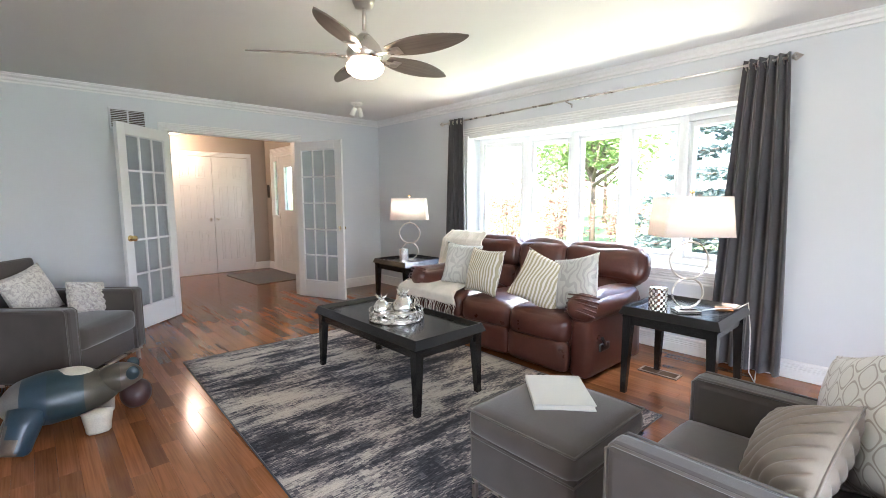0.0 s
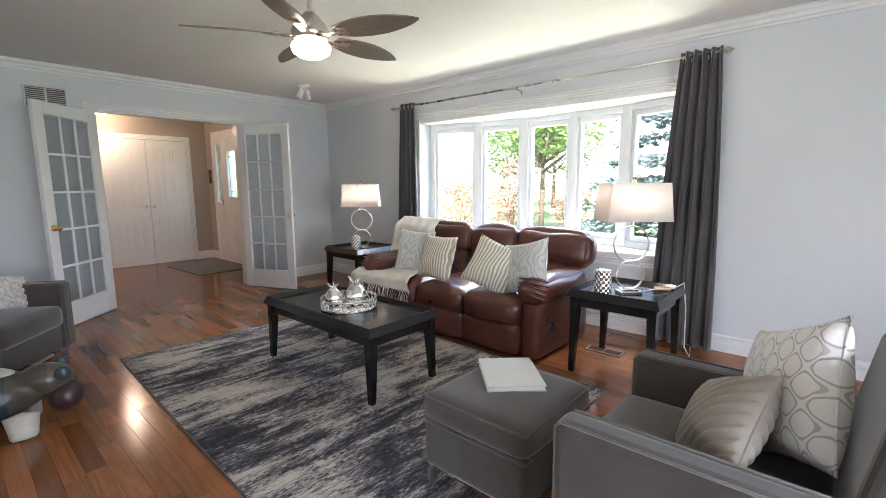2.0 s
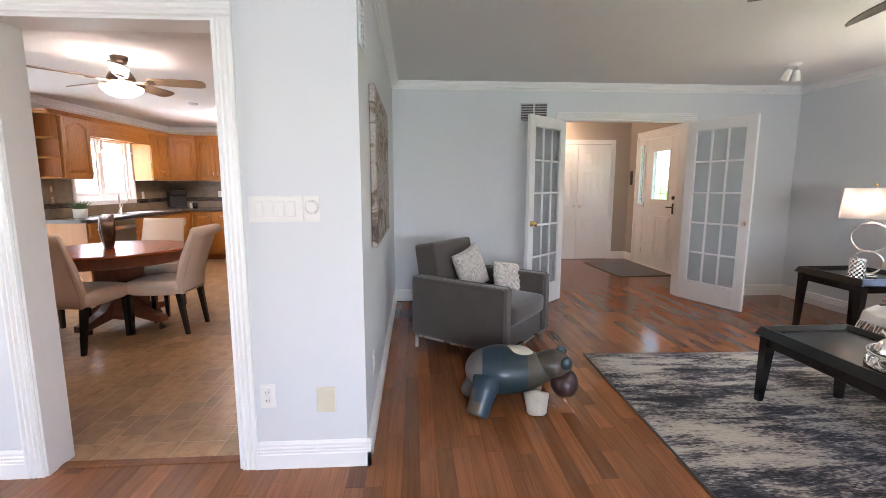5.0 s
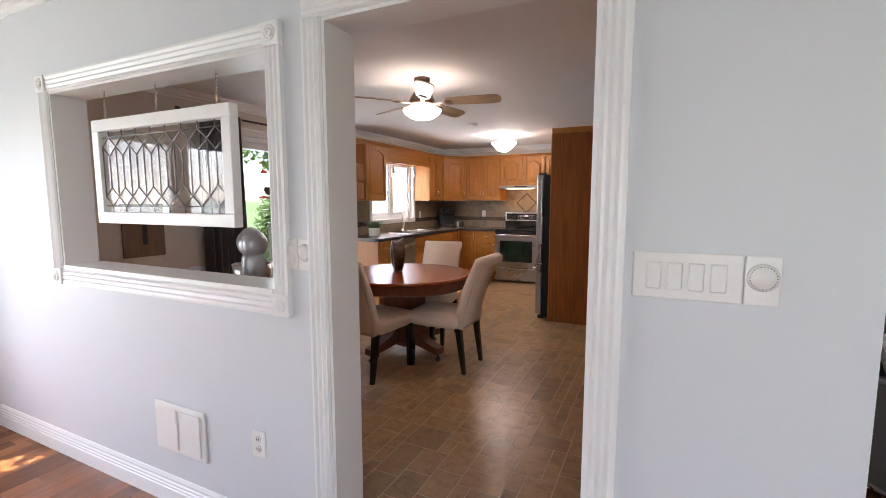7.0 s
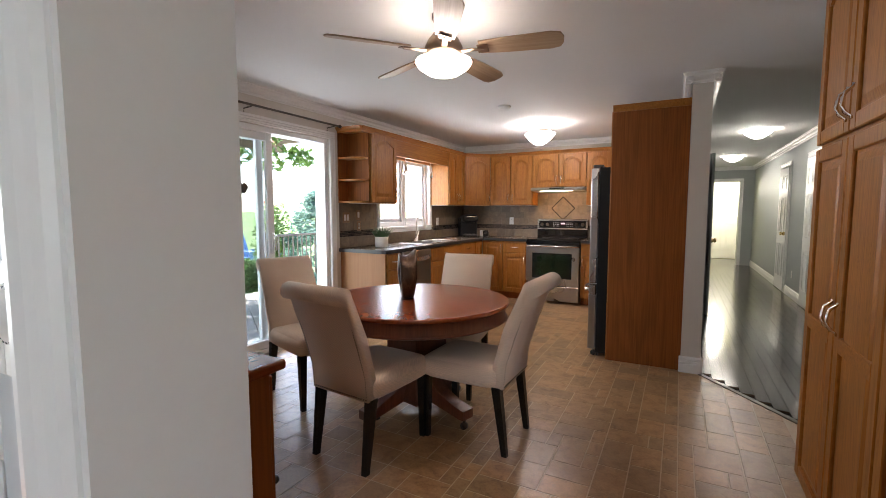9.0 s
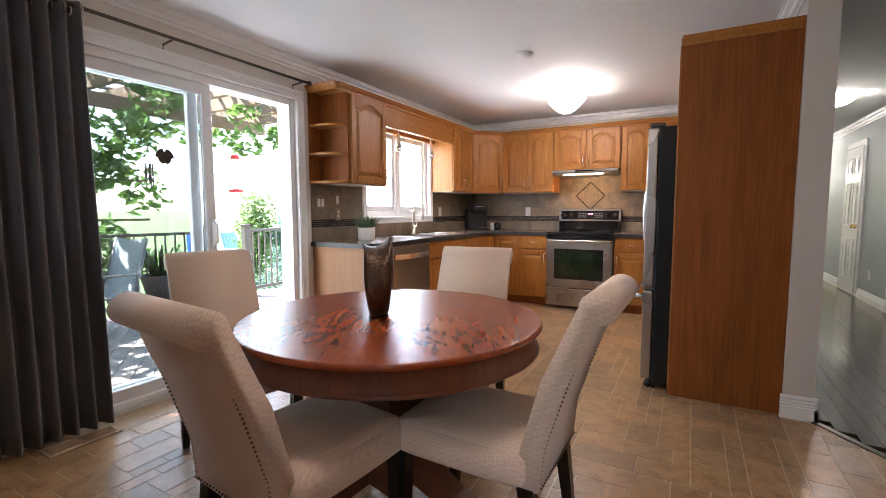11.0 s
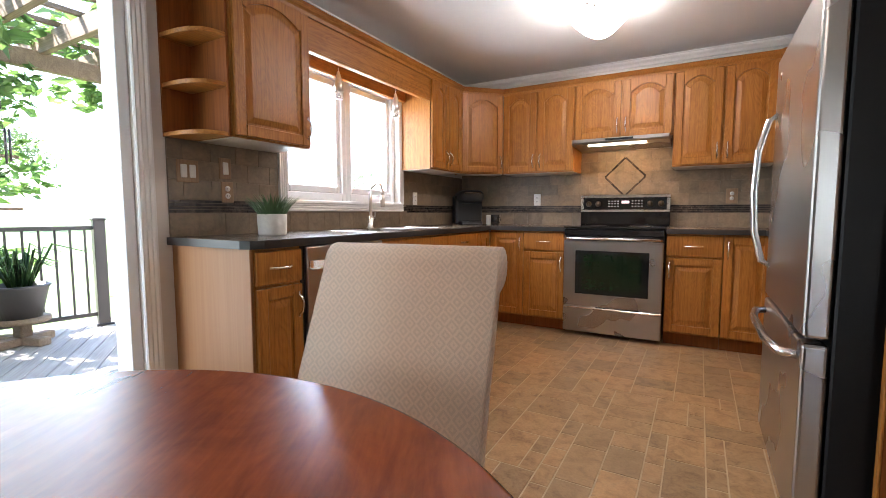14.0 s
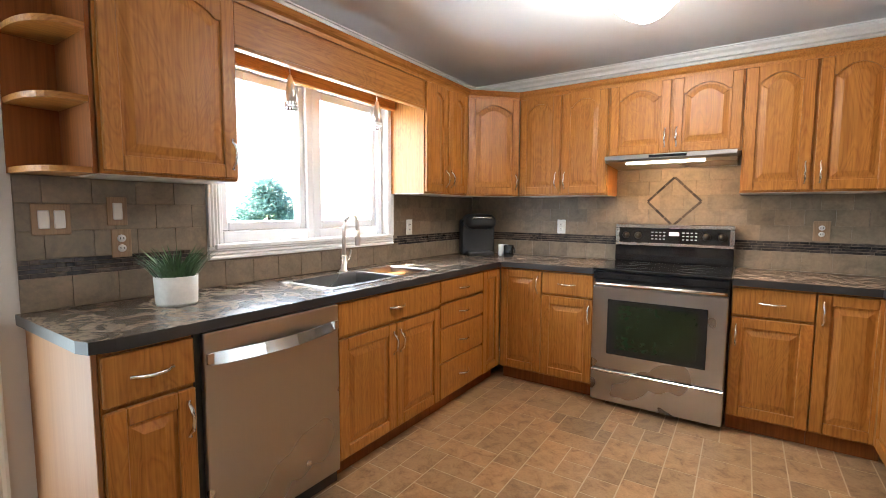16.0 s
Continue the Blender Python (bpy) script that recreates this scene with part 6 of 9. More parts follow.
def lower(name, m, w, layout, label, depth=0.595, h=0.872, toe=0.10, core=0.0):
    """A base cabinet; layout holds fronts (x0, x1, z0, z1, kind, handle)."""
    c = thing(name, m, label, "cabinet", "oak base cabinets")
    bm = bmesh.new()
    box(bm, 0, w, 0, depth, toe, core or h, 0.001)
    if core:
        box(bm, 0, w, 0.0, 0.02, core, h, 0.001)
    part("body", bm, M_OAK, c)
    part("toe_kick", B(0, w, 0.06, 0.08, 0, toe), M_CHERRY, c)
    for x0, x1, z0, z1, kind, hd in layout:
        cabinet_front(c, x0, x1, z0, z1, False, hd, kind == "drawer", "drawer" if kind == "drawer" else "door", False, M_OAKH if kind == "drawer" and abs(m.to_euler().z) < 0.1 and False else None)
    return c


XB0, YB0 = -4.690, 9.080        # base cabinet faces
XU, YU = -4.985, 9.375          # wall cabinet faces
UZ, UH = 1.405, 0.775           # wall cabinet height
W90 = lambda y, z=0.0, x=XB0: pose(x, y, z, 0, 0, 90)
BK = lambda x, z=0.0, y=YB0: pose(x, y, z)

# base cabinets along the west wall
lower("base_cabinet", W90(6.525), 0.265, [(0.0, 0.265, 0.70, 0.86, "drawer", "flat"), (0.0, 0.265, 0.11, 0.69, "door", "right")], "narrow honey oak base cabinet with drawer and door")
lower("base_cabinet", W90(7.43), 0.825, [(0.0, 0.825, 0.70, 0.86, "drawer", "flat"), (0.0, 0.4125, 0.11, 0.69, "door", "right"), (0.4125, 0.825, 0.11, 0.69, "door", "left")], "honey oak sink base with two doors", core=0.70)
lower("base_cabinet", W90(8.257), 0.535, [(0.0, 0.535, 0.72, 0.86, "drawer", "flat"), (0.0, 0.535, 0.565, 0.71, "drawer", "flat"), (0.0, 0.535, 0.345, 0.555, "drawer", "flat"), (0.0, 0.535, 0.11, 0.335, "drawer", "flat")], "honey oak base cabinet with four drawers")
lower("base_cabinet", W90(8.794), 0.285, [(0.0, 0.262, 0.11, 0.86, "door", None)], "honey oak corner base cabinet")
lower("base_cabinet", BK(-4.672), 0.325, [(0.0, 0.325, 0.11, 0.86, "door", "right")], "honey oak corner base cabinet")
lower("base_cabinet", BK(-4.345), 0.365, [(0.0, 0.365, 0.70, 0.86, "drawer", "flat"), (0.0, 0.365, 0.11, 0.69, "door", "right")], "honey oak base cabinet with drawer and door")
lower("base_cabinet", BK(-3.20), 0.375, [(0.0, 0.375, 0.70, 0.86, "drawer", "flat"), (0.0, 0.375, 0.11, 0.69, "door", "left")], "honey oak base cabinet beside the stove")
lower("base_cabinet", BK(-2.823), 0.30, [(0.0, 0.30, 0.11, 0.86, "door", "left")], "honey oak corner base cabinet")
lower("base_cabinet", pose(-2.545, YB0 - 0.003, 0, 0, 0, -90), 1.28, [(0.0, 0.40, 0.11, 0.86, "door", "right"), (0.40, 0.84, 0.11, 0.86, "door", "left"), (0.84, 1.28, 0.11, 0.86, "door", "right")], "honey oak base cabinet beside the fridge", 0.585)


part("end_panel", B(-0.017, -0.002, -0.0, 0.595, 0.0, 0.872, 0.002), M_BIRCH, bpy.data.objects["base_cabinet"], "plain light oak end panel")

# worktops
ZT = 0.91


def worktop(name, outlines, label):
    bm = bmesh.new()
    for o_ in outlines:
        prism(bm, o_, ZT - 0.038, ZT, "z")
    bmesh.ops.remove_doubles(bm, verts=bm.verts[:], dist=1e-5)
    ob = part(name, bm, [M_COUNTER, M_COUNTEREDGE])
    for f in ob.data.polygons:
        f.material_index = 0 if abs(f.normal.z) > 0.5 else 1
    return tagged(ob, label, "worktop")


SX0, SX1, SY0, SY1 = -5.15, -4.765, 7.485, 8.345
XC = -4.655
R = lambda x0, x1, y0, y1: [(x0, y0), (x1, y0), (x1, y1), (x0, y1)]
worktop("worktop", [[(XW + 0.002, 6.485), (XC - 0.07, 6.485), (XC - 0.02, 6.50), (XC, 6.56), (XC, SY0), (XW + 0.002, SY0)], R(XW + 0.002, SX0, SY0, SY1), R(SX1, XC, SY0, SY1), R(XW + 0.002, XC, SY1, 9.035), R(XW + 0.002, -3.978, 9.035, YK - 0.012)], "dark mottled stone-look worktop along two walls")
worktop("worktop", [R(-3.202, XH - 0.142, 9.035, YK - 0.012), R(-2.58, XH - 0.142, 7.8, 9.035)], "dark mottled stone-look worktop beside the stove")

# sink and tap
sk = thing("kitchen_sink", pose(0, 0, 0), "double stainless steel sink set in the worktop", "sink")
bm = bmesh.new()
for x0, x1, y0, y1 in ((SX0 - 0.012, SX0 + 0.025, SY0 - 0.012, SY1 + 0.012), (SX1 - 0.025, SX1 + 0.012, SY0 - 0.012, SY1 + 0.012), (SX0 + 0.025, SX1 - 0.025, SY0 - 0.012, SY0 + 0.02), (SX0 + 0.025, SX1 - 0.025, SY1 - 0.02, SY1 + 0.012), (SX0 + 0.025, SX1 - 0.025, 8.0, 8.03)):
    box(bm, x0, x1, y0, y1, ZT - 0.002, ZT + 0.004, 0.002)
part("sink_rim", bm, M_STEEL, sk)
for y0, y1, dpt in ((SY0 + 0.02, 8.0, 0.19), (8.03, SY1 - 0.02, 0.15)):
    bm = bmesh.new()
    x0, x1 = SX0 + 0.025, SX1 - 0.025
    z = ZT - dpt
    for a in ((x0 - 0.003, x0, y0, y1, z, ZT), (x1, x1 + 0.003, y0, y1, z, ZT), (x0, x1, y0 - 0.003, y0, z, ZT), (x0, x1, y1, y1 + 0.003, z, ZT), (x0, x1, y0, y1, z - 0.003, z)):
        box(bm, *a)
    bw = part("bowl", bm, M_STEEL, sk)
    bm = bmesh.new()
    lathe(bm, [(0, 0.004), (0.03, 0.003), (0.042, 0.0)], 20, pose((x0 + x1) / 2, (y0 + y1) / 2, z))
    part("drain", bm, M_CHROME, bw)
fc = thing("kitchen_tap", pose(-5.195, 7.97, ZT), "brushed nickel pull-down kitchen tap", "tap")
bm = bmesh.new()
lathe(bm, [(0.032, 0), (0.032, 0.008), (0.022, 0.014), (0.021, 0.09), (0.014, 0.10), (0, 0.10)], 20)
part("tap_body", bm, M_NICKEL, fc)
bm = bmesh.new()
tube(bm, [(0, 0, 0.09), (0, 0, 0.27), (0.02, 0, 0.32), (0.06, 0, 0.345), (0.10, 0, 0.33), (0.115, 0, 0.29), (0.117, 0, 0.25)], 0.012, 12)
part("spout", bm, M_NICKEL, fc)
bm = bmesh.new()
lathe(bm, [(0.0, 0), (0.016, 0), (0.018, 0.05), (0.014, 0.09), (0, 0.09)], 16, pose(0.117, 0, 0.165))
part("spray_head", bm, M_NICKEL, fc)
bm = bmesh.new()
tube(bm, [(0, 0.015, 0.06), (0, 0.045, 0.07), (0.0, 0.06, 0.13)], 0.007, 8)
part("lever", bm, M_NICKEL, fc)

# dishwasher
dw = thing("dishwasher", W90(6.793), "stainless steel dishwasher with a bowed bar handle", "dishwasher")
part("body", B(0.004, 0.632, 0.0, 0.57, 0.02, 0.868), M_BLACKPL, dw)
part("door_panel", B(0.022, 0.630, -0.028, 0, 0.085, 0.865, 0.006, 2), M_STEEL, dw, "brushed steel door")
bm = bmesh.new()
pts_ = [(0.04 + 0.57 * k / 12, -0.036 - 0.046 * math.sin(math.pi * k / 12), 0.770) for k in range(13)]
for (a0, b0, z_), (a1, b1, _) in zip(pts_, pts_[1:]):
    v = [bm.verts.new(q) for q in ((a0, b0, z_ - 0.02), (a1, b1, z_ - 0.02), (a1, b1 + 0.012, z_ + 0.022), (a0, b0 + 0.012, z_ + 0.022), (a0, b0 + 0.012, z_ - 0.02), (a1, b1 + 0.012, z_ - 0.02), (a1, b1 + 0.022, z_ + 0.022), (a0, b0 + 0.022, z_ + 0.022))]
    for q in ((0, 1, 2, 3), (7, 6, 5, 4), (3, 2, 6, 7), (4, 5, 1, 0)):
        bm.faces.new([v[i] for i in q])
for x in (0.04, 0.61):
    box(bm, x - 0.012, x + 0.012, -0.04, -0.027, 0.755, 0.795, 0.002)
bmesh.ops.remove_doubles(bm, verts=bm.verts[:], dist=1e-5)
part("handle", bm, M_BAR, dw)
bm = bmesh.new()
lathe(bm, [(0, 0.002), (0.013, 0.002), (0.014, 0)], 16, pose(0.45, -0.028, 0.20, 90))
part("badge", bm, M_CHROME, dw)

# wall cabinets
upper("wall_cabinet", W90(6.66, UZ, XU), 0.50, UH, ["right"], "honey oak wall cabinet with one arched door")
upper("wall_cabinet", W90(8.51, UZ, XU), 0.557, UH, ["right", "left"], "honey oak wall cabinet with two arched doors")
upper("wall_cabinet", pose(XU, 9.069, UZ, 0, 0, math.degrees(math.atan2(YU - 9.069, -4.680 - XU))), math.hypot(YU - 9.069, -4.680 - XU), UH, ["right"], "honey oak diagonal corner wall cabinet", 0.20)
upper("wall_cabinet", BK(-4.677, UZ, YU), 0.685, UH, ["right", "left"], "honey oak wall cabinet with two arched doors")
upper("wall_cabinet", BK(-3.99, 1.665, YU), 0.79, UH - 0.26, ["right", "left"], "short honey oak cabinet above the range hood")
upper("wall_cabinet", BK(-3.198, UZ, YU), 0.685, UH, ["right", "left"], "honey oak wall cabinet with two arched doors")
upper("wall_cabinet", pose(-2.51, YU, UZ, 0, 0, -45), 0.40, UH, ["left"], "honey oak diagonal corner wall cabinet", 0.20)
upper("wall_cabinet", pose(-2.225, 9.088, UZ, 0, 0, -90), 1.28, UH, ["right", "left", "right"], "honey oak wall cabinet beside the fridge", 0.27)
upper("wall_cabinet", pose(-2.50, 7.79, 1.775, 0, 0, -90), 0.95, UH - 0.37, ["right", "left"], "honey oak cabinet above the fridge", 0.54)

# open corner shelf
os_ = thing("corner_shelf", pose(XW, 6.655, UZ), "open honey oak end shelf with rounded boards", "shelf")
part("back_panel", B(0.003, 0.014, -0.165, 0.0, 0, UH), M_CHERRY, os_)
part("side_panel", B(0.014, 0.30, -0.013, 0.0, 0, UH), M_CHERRY, os_)
for z in (0.0, 0.235, 0.47, 0.755):
    bm = bmesh.new()
    out = [(0.014, -0.013), (0.295, -0.013)] + [(0.014 + 0.281 * math.cos(a) ** 0.7, -0.013 - 0.15 * math.sin(a) ** 0.7) for a in [math.pi / 2 * k / 10 for k in range(1, 10)]] + [(0.014, -0.163)]
    if z > 0.7:
        out = [(0.014, -0.013), (0.30, -0.013), (0.30, -0.06), (0.20, -0.165), (0.014, -0.165)]
    prism(bm, out, z, z + 0.02)
    part("shelf_board", bm, M_OAKH, os_)

# valance and crown of the cabinets
vl = tagged(part("valance", B(XU - 0.018, XU, 7.162, 8.508, 1.98, UZ + UH, 0.003), M_OAKH), "honey oak valance board over the sink window", "valance")
part("soffit", B(XW + 0.075, XU - 0.0185, 7.165, 8.505, 2.08, 2.096, 0.002), M_OAKH, vl)
part("light_rail", B(XU - 0.03, XU + 0.012, 7.162, 8.508, 1.962, 1.979, 0.004), M_OAKH, vl)
CC = [(0, 0), (0.012, 0), (0.016, 0.02), (0.03, 0.032), (0.04, 0.05), (0.044, 0.055), (0.0, 0.055)]
bm = bmesh.new()
zc = UZ + UH - 0.03
run(bm, CC, (XU, 6.50), (XU, 9.069), (1, 0), zc)
run(bm, CC, (XW + 0.003, 6.50), (XU + 0.02, 6.50), (0, -1), zc)
run(bm, CC, (XU, 9.069), (-4.680, YU), (0.7071, -0.7071), zc)
run(bm, CC, (-4.680, YU), (-2.51, YU), (0, -1), zc)
run(bm, CC, (-2.51, YU), (-2.227, YU - 0.283), (-0.7071, -0.7071), zc)
run(bm, CC, (-2.227, YU - 0.283), (-2.227, 7.80), (-1, 0), zc)
run(bm, CC, (-2.50, 7.79), (-2.50, 6.84), (-1, 0), zc)
run(bm, [(u * 0.55, v) for u, v in CC], (-2.535, 6.812), (XH - 0.142, 6.812), (0, -1), zc)
tagged(part("cabinet_crown", bm, M_OAKH), "honey oak crown moulding along the wall cabinets", "moulding")

# pendants over the sink
def pendant(m, label):
    p_ = thing("pendant_lamp", m, label, "lamp", "sink pendants")
    bm = bmesh.new()
    tube(bm, [(0, 0, 0), (0, 0, 0.13)], 0.0025, 6)
    lathe(bm, [(0.012, 0.125), (0.014, 0.135), (0.0, 0.14)], 12)
    part("cord", bm, M_NICKEL, p_)
    bm = bmesh.new()
    lathe(bm, [(0.004, 0.01), (0.010, 0.0), (0.020, -0.04), (0.028, -0.09), (0.030, -0.125)], 20)
    lathe(bm, [(0.030, -0.165), (0.029, -0.170), (0.024, -0.170)], 20)
    for k in range(12):
        a = 2 * math.pi * k / 12
        tube(bm, [(0.0295 * math.cos(a), 0.0295 * math.sin(a), -0.125), (0.0295 * math.cos(a), 0.0295 * math.sin(a), -0.166)], 0.003, 5)
    for z in (-0.138, -0.152):
        tube(bm, [(0.0295 * math.cos(2 * math.pi * k / 20), 0.0295 * math.sin(2 * math.pi * k / 20), z) for k in range(20)], 0.0025, 5, True)
    part("shade", bm, M_NICKEL, p_, "pierced metal shade")
    return p_


pendant(pose(-5.075, 7.51, 1.945), "small brushed metal pendant lamp over the sink")
pendant(pose(-5.07, 8.14, 1.945), "small brushed metal pendant lamp over the sink")
# bamboo blind head under the valance
bl = tagged(part("roller_blind", B(XW + 0.03, XW + 0.07, 7.20, 8.50, 1.975, 2.079, 0.008), M_OAKH), "rolled brown wooden blind above the window", "blind")
bm = bmesh.new()
tube(bm, [(XW + 0.09, 7.33, 1.95), (XW + 0.092, 7.36, 1.40)], 0.002, 5)
part("blind_cord", bm, M_WHITEPL, bl)

# range hood
hd = thing("range_hood", pose(-3.985, 0, 0), "stainless steel range hood with a lit strip", "range hood")
bm = bmesh.new()
prism(bm, [(9.27, 1.62), (9.66, 1.60), (9.66, 1.662), (9.25, 1.662), (9.25, 1.635)], 0, 0.765, "x")
part("body", bm, M_STEEL, hd)
part("control_strip", B(0.28, 0.50, 9.246, 9.251, 1.640, 1.655, 0.001), M_BLACKGLASS, hd)
part("light_strip", B(0.13, 0.60, 9.285, 9.33, 1.604, 1.614, 0.003), glow("hood_light_strip", (1.0, 0.85, 0.62), 6.0), hd, "lit strip")
lamp("hood_light", "AREA", look((-3.60, 9.36, 1.59), (-3.60, 9.55, 0.9)), 3.6, (1.0, 0.56, 0.20), 0.5, 0.06)

# stove
M_RING = plain("burner_print_grey", (0.07, 0.07, 0.07), 0.2)
st_ = thing("kitchen_stove", pose(-3.972, 9.045, 0), "stainless steel electric stove with black glass top", "stove")
part("body", B(0.0, 0.762, 0.02, 0.62, 0.03, 0.905, 0.003), M_BLACKPL, st_)
dr = part("oven_door", B(0.003, 0.759, -0.03, 0.02, 0.255, 0.80, 0.008, 2), M_STEEL, st_, "steel oven door")
part("window", B(0.10, 0.662, -0.034, -0.03, 0.36, 0.72, 0.003), M_BLACKGLASS, dr, "dark oven glass")
part("inner_window", B(0.15, 0.612, -0.0365, -0.034, 0.40, 0.69, 0.001), plain("oven_glass_greenish", (0.010, 0.020, 0.009), 0.04, 0, 0.3, 3, 30, 0), dr)
bm = bmesh.new()
tube(bm, [(0.02, -0.03, 0.815), (0.03, -0.055, 0.82), (0.732, -0.055, 0.82), (0.742, -0.03, 0.815)], 0.013, 10)
part("handle", bm, M_BAR, dr)
wd = part("drawer", B(0.003, 0.759, -0.026, 0.02, 0.035, 0.248, 0.008, 2), M_STEEL, st_)
part("drawer_lip", B(0.003, 0.759, -0.036, -0.02, 0.232, 0.248, 0.004), M_BAR, wd)
part("front_trim", B(0.0, 0.762, -0.02, 0.03, 0.845, 0.895, 0.006), M_BLACKGLASS, st_)
ck = part("cooktop", B(-0.004, 0.766, -0.025, 0.57, 0.905, 0.918, 0.004), M_BLACKGLASS, st_, "black glass cooktop")
for x, y, r in ((0.20, 0.15, 0.10), (0.56, 0.15, 0.085), (0.20, 0.42, 0.075), (0.56, 0.42, 0.10)):
    bm = bmesh.new()
    tube(bm, [(x + r * math.cos(2 * math.pi * k / 28), y + r * math.sin(2 * math.pi * k / 28), 0.9182) for k in range(28)], 0.0012, 4, True)
    part("burner_ring", bm, M_RING, ck)
bg = part("backguard", B(0.0, 0.762, 0.56, 0.62, 0.918, 1.185, 0.006), M_BLACKGLASS, st_)
bm = bmesh.new()
for a in ((0.0, 0.762, 1.165, 1.195), (0.0, 0.762, 1.035, 1.06), (0.0, 0.03, 1.06, 1.165), (0.732, 0.762, 1.06, 1.165)):
    box(bm, a[0], a[1], 0.545, 0.575, a[2], a[3], 0.005)
part("panel_frame", bm, M_BAR, bg)
part("control_panel", B(0.03, 0.732, 0.552, 0.565, 1.06, 1.165), M_BLACKGLASS, bg)
for x in (0.075, 0.16, 0.60, 0.69):
    bm = bmesh.new()
    lathe(bm, [(0, 0.022), (0.016, 0.022), (0.021, 0.004), (0.026, 0)], 18, pose(x, 0.552, 1.112, 90))
    box(bm, x - 0.003, x + 0.003, 0.524, 0.532, 1.10, 1.128)
    part("knob", bm, M_DARKMETAL, bg)
for gx in (0.25, 0.45):
    for i in range(4):
        for j in range(3):
            part("button", B(gx + i * 0.026, gx + i * 0.026 + 0.014, 0.549, 0.5525, 1.085 + j * 0.024, 1.093 + j * 0.024), M_VENTGREY, bg)
part("clock_display", B(0.365, 0.43, 0.549, 0.5525, 1.115, 1.14), glow("stove_clock", (0.5, 0.12, 0.5), 0.8), bg)

# fridge; its doors face the kitchen
fg = thing("fridge", pose(-2.71, 7.735, 0, 0, 0, -90), "stainless steel fridge with black sides and a bottom freezer", "fridge")
M_CASE = plain("textured_black_steel", (0.006, 0.006, 0.0065), 0.42, 0, 0.05, 6, 300, 0.2, 0.25)
part("body", B(0.0, 0.865, 0.07, 0.70, 0.03, 1.70, 0.006), M_CASE, fg, "textured black case")
ud = part("fridge_door", B(0.002, 0.863, 0.0, 0.065, 0.665, 1.695, 0.012, 3), M_STEEL, fg)
fd_ = part("freezer_drawer", B(0.002, 0.863, 0.0, 0.065, 0.06, 0.65, 0.012, 3), M_STEEL, fg)
bm = bmesh.new()
pts_ = [(0.08, 0.002, 0.80), (0.08, -0.03, 0.82), (0.08, -0.062, 0.95), (0.08, -0.07, 1.12), (0.08, -0.062, 1.30), (0.08, -0.03, 1.43), (0.08, 0.002, 1.45)]
tube(bm, pts_, 0.014, 10)
part("handle", bm, M_BAR, ud)
bm = bmesh.new()
tube(bm, [(0.07, 0.002, 0.60), (0.09, -0.04, 0.60), (0.25, -0.062, 0.60), (0.62, -0.062, 0.60), (0.78, -0.04, 0.60), (0.80, 0.002, 0.60)], 0.014, 10)
part("handle", bm, M_BAR, fd_)
part("hinge_cap", B(0.79, 0.86, 0.01, 0.10, 1.70, 1.725, 0.008), M_BLACKPL, fg)
for x in (0.05, 0.815):
    bm = bmesh.new()
    lathe(bm, [(0.0, 0), (0.024, 0), (0.024, 0.03), (0, 0.03)], 14, pose(x, 0.05, 0.024, 0, 90, 0))
    part("foot_wheel", bm, M_BLACKPL, fg)
part("grille", B(0.02, 0.845, 0.075, 0.09, 0.0, 0.06), M_BLACKPL, fg)
bm = bmesh.new()
lathe(bm, [(0, 0.002), (0.016, 0.002), (0.017, 0)], 16, pose(0.13, 0.0, 1.60, 90))
part("badge", bm, M_CHROME, ud)
# tall panel beside the fridge
tp = tagged(part("fridge_side_panel", B(-2.535, XH - 0.142, 6.812, 6.834, 0.0, 2.155, 0.002), M_CHERRY), "tall red-brown oak veneer panel beside the fridge", "panel")

part("edge_strip", B(-2.543, -2.5355, 6.811, 6.835, 0.0, 2.155, 0.002), M_OAK, tp, "oak edge strip")

# small things on the worktop
pt_ = thing("potted_grass", pose(-5.02, 6.905, ZT), "artificial grass in a white speckled pot", "plant")
bm = bmesh.new()
lathe(bm, [(0.0, 0), (0.070, 0), (0.074, 0.01), (0.078, 0.115), (0.074, 0.115), (0.070, 0.10), (0, 0.10)], 32)
part("pot", bm, plain("white_speckled_ceramic", (0.68, 0.65, 0.60), 0.5, 0, 0.08, 60, 300, 0.05), pt_)
bm = bmesh.new()
rnd = random.Random(4)
for k in range(230):
    a, rr = rnd.uniform(0, 6.283), 0.065 * math.sqrt(rnd.random())
    L = rnd.uniform(0.09, 0.165)
    lean = 0.2 + rr * 8
    b = Vector((rr * math.cos(a), rr * math.sin(a), 0.095))
    d = Vector((math.cos(a) * lean, math.sin(a) * lean, 1)).normalized()
    side = Vector((-math.sin(a), math.cos(a), 0)) * 0.0032
    p1, p2 = b + d * L * 0.55, b + d * L + Vector((math.cos(a), math.sin(a), -0.4)) * L * 0.16
    v = [bm.verts.new(q) for q in (b - side, b + side, p1 + side * 0.9, p1 - side * 0.9, p2)]
    bm.faces.new((v[0], v[1], v[2], v[3]))
    bm.faces.new((v[3], v[2], v[4]))
part("grass_blades", bm, plain("artificial_grass_green", (0.09, 0.17, 0.07), 0.5, 0, 0.35, 40, 60, 0), pt_)

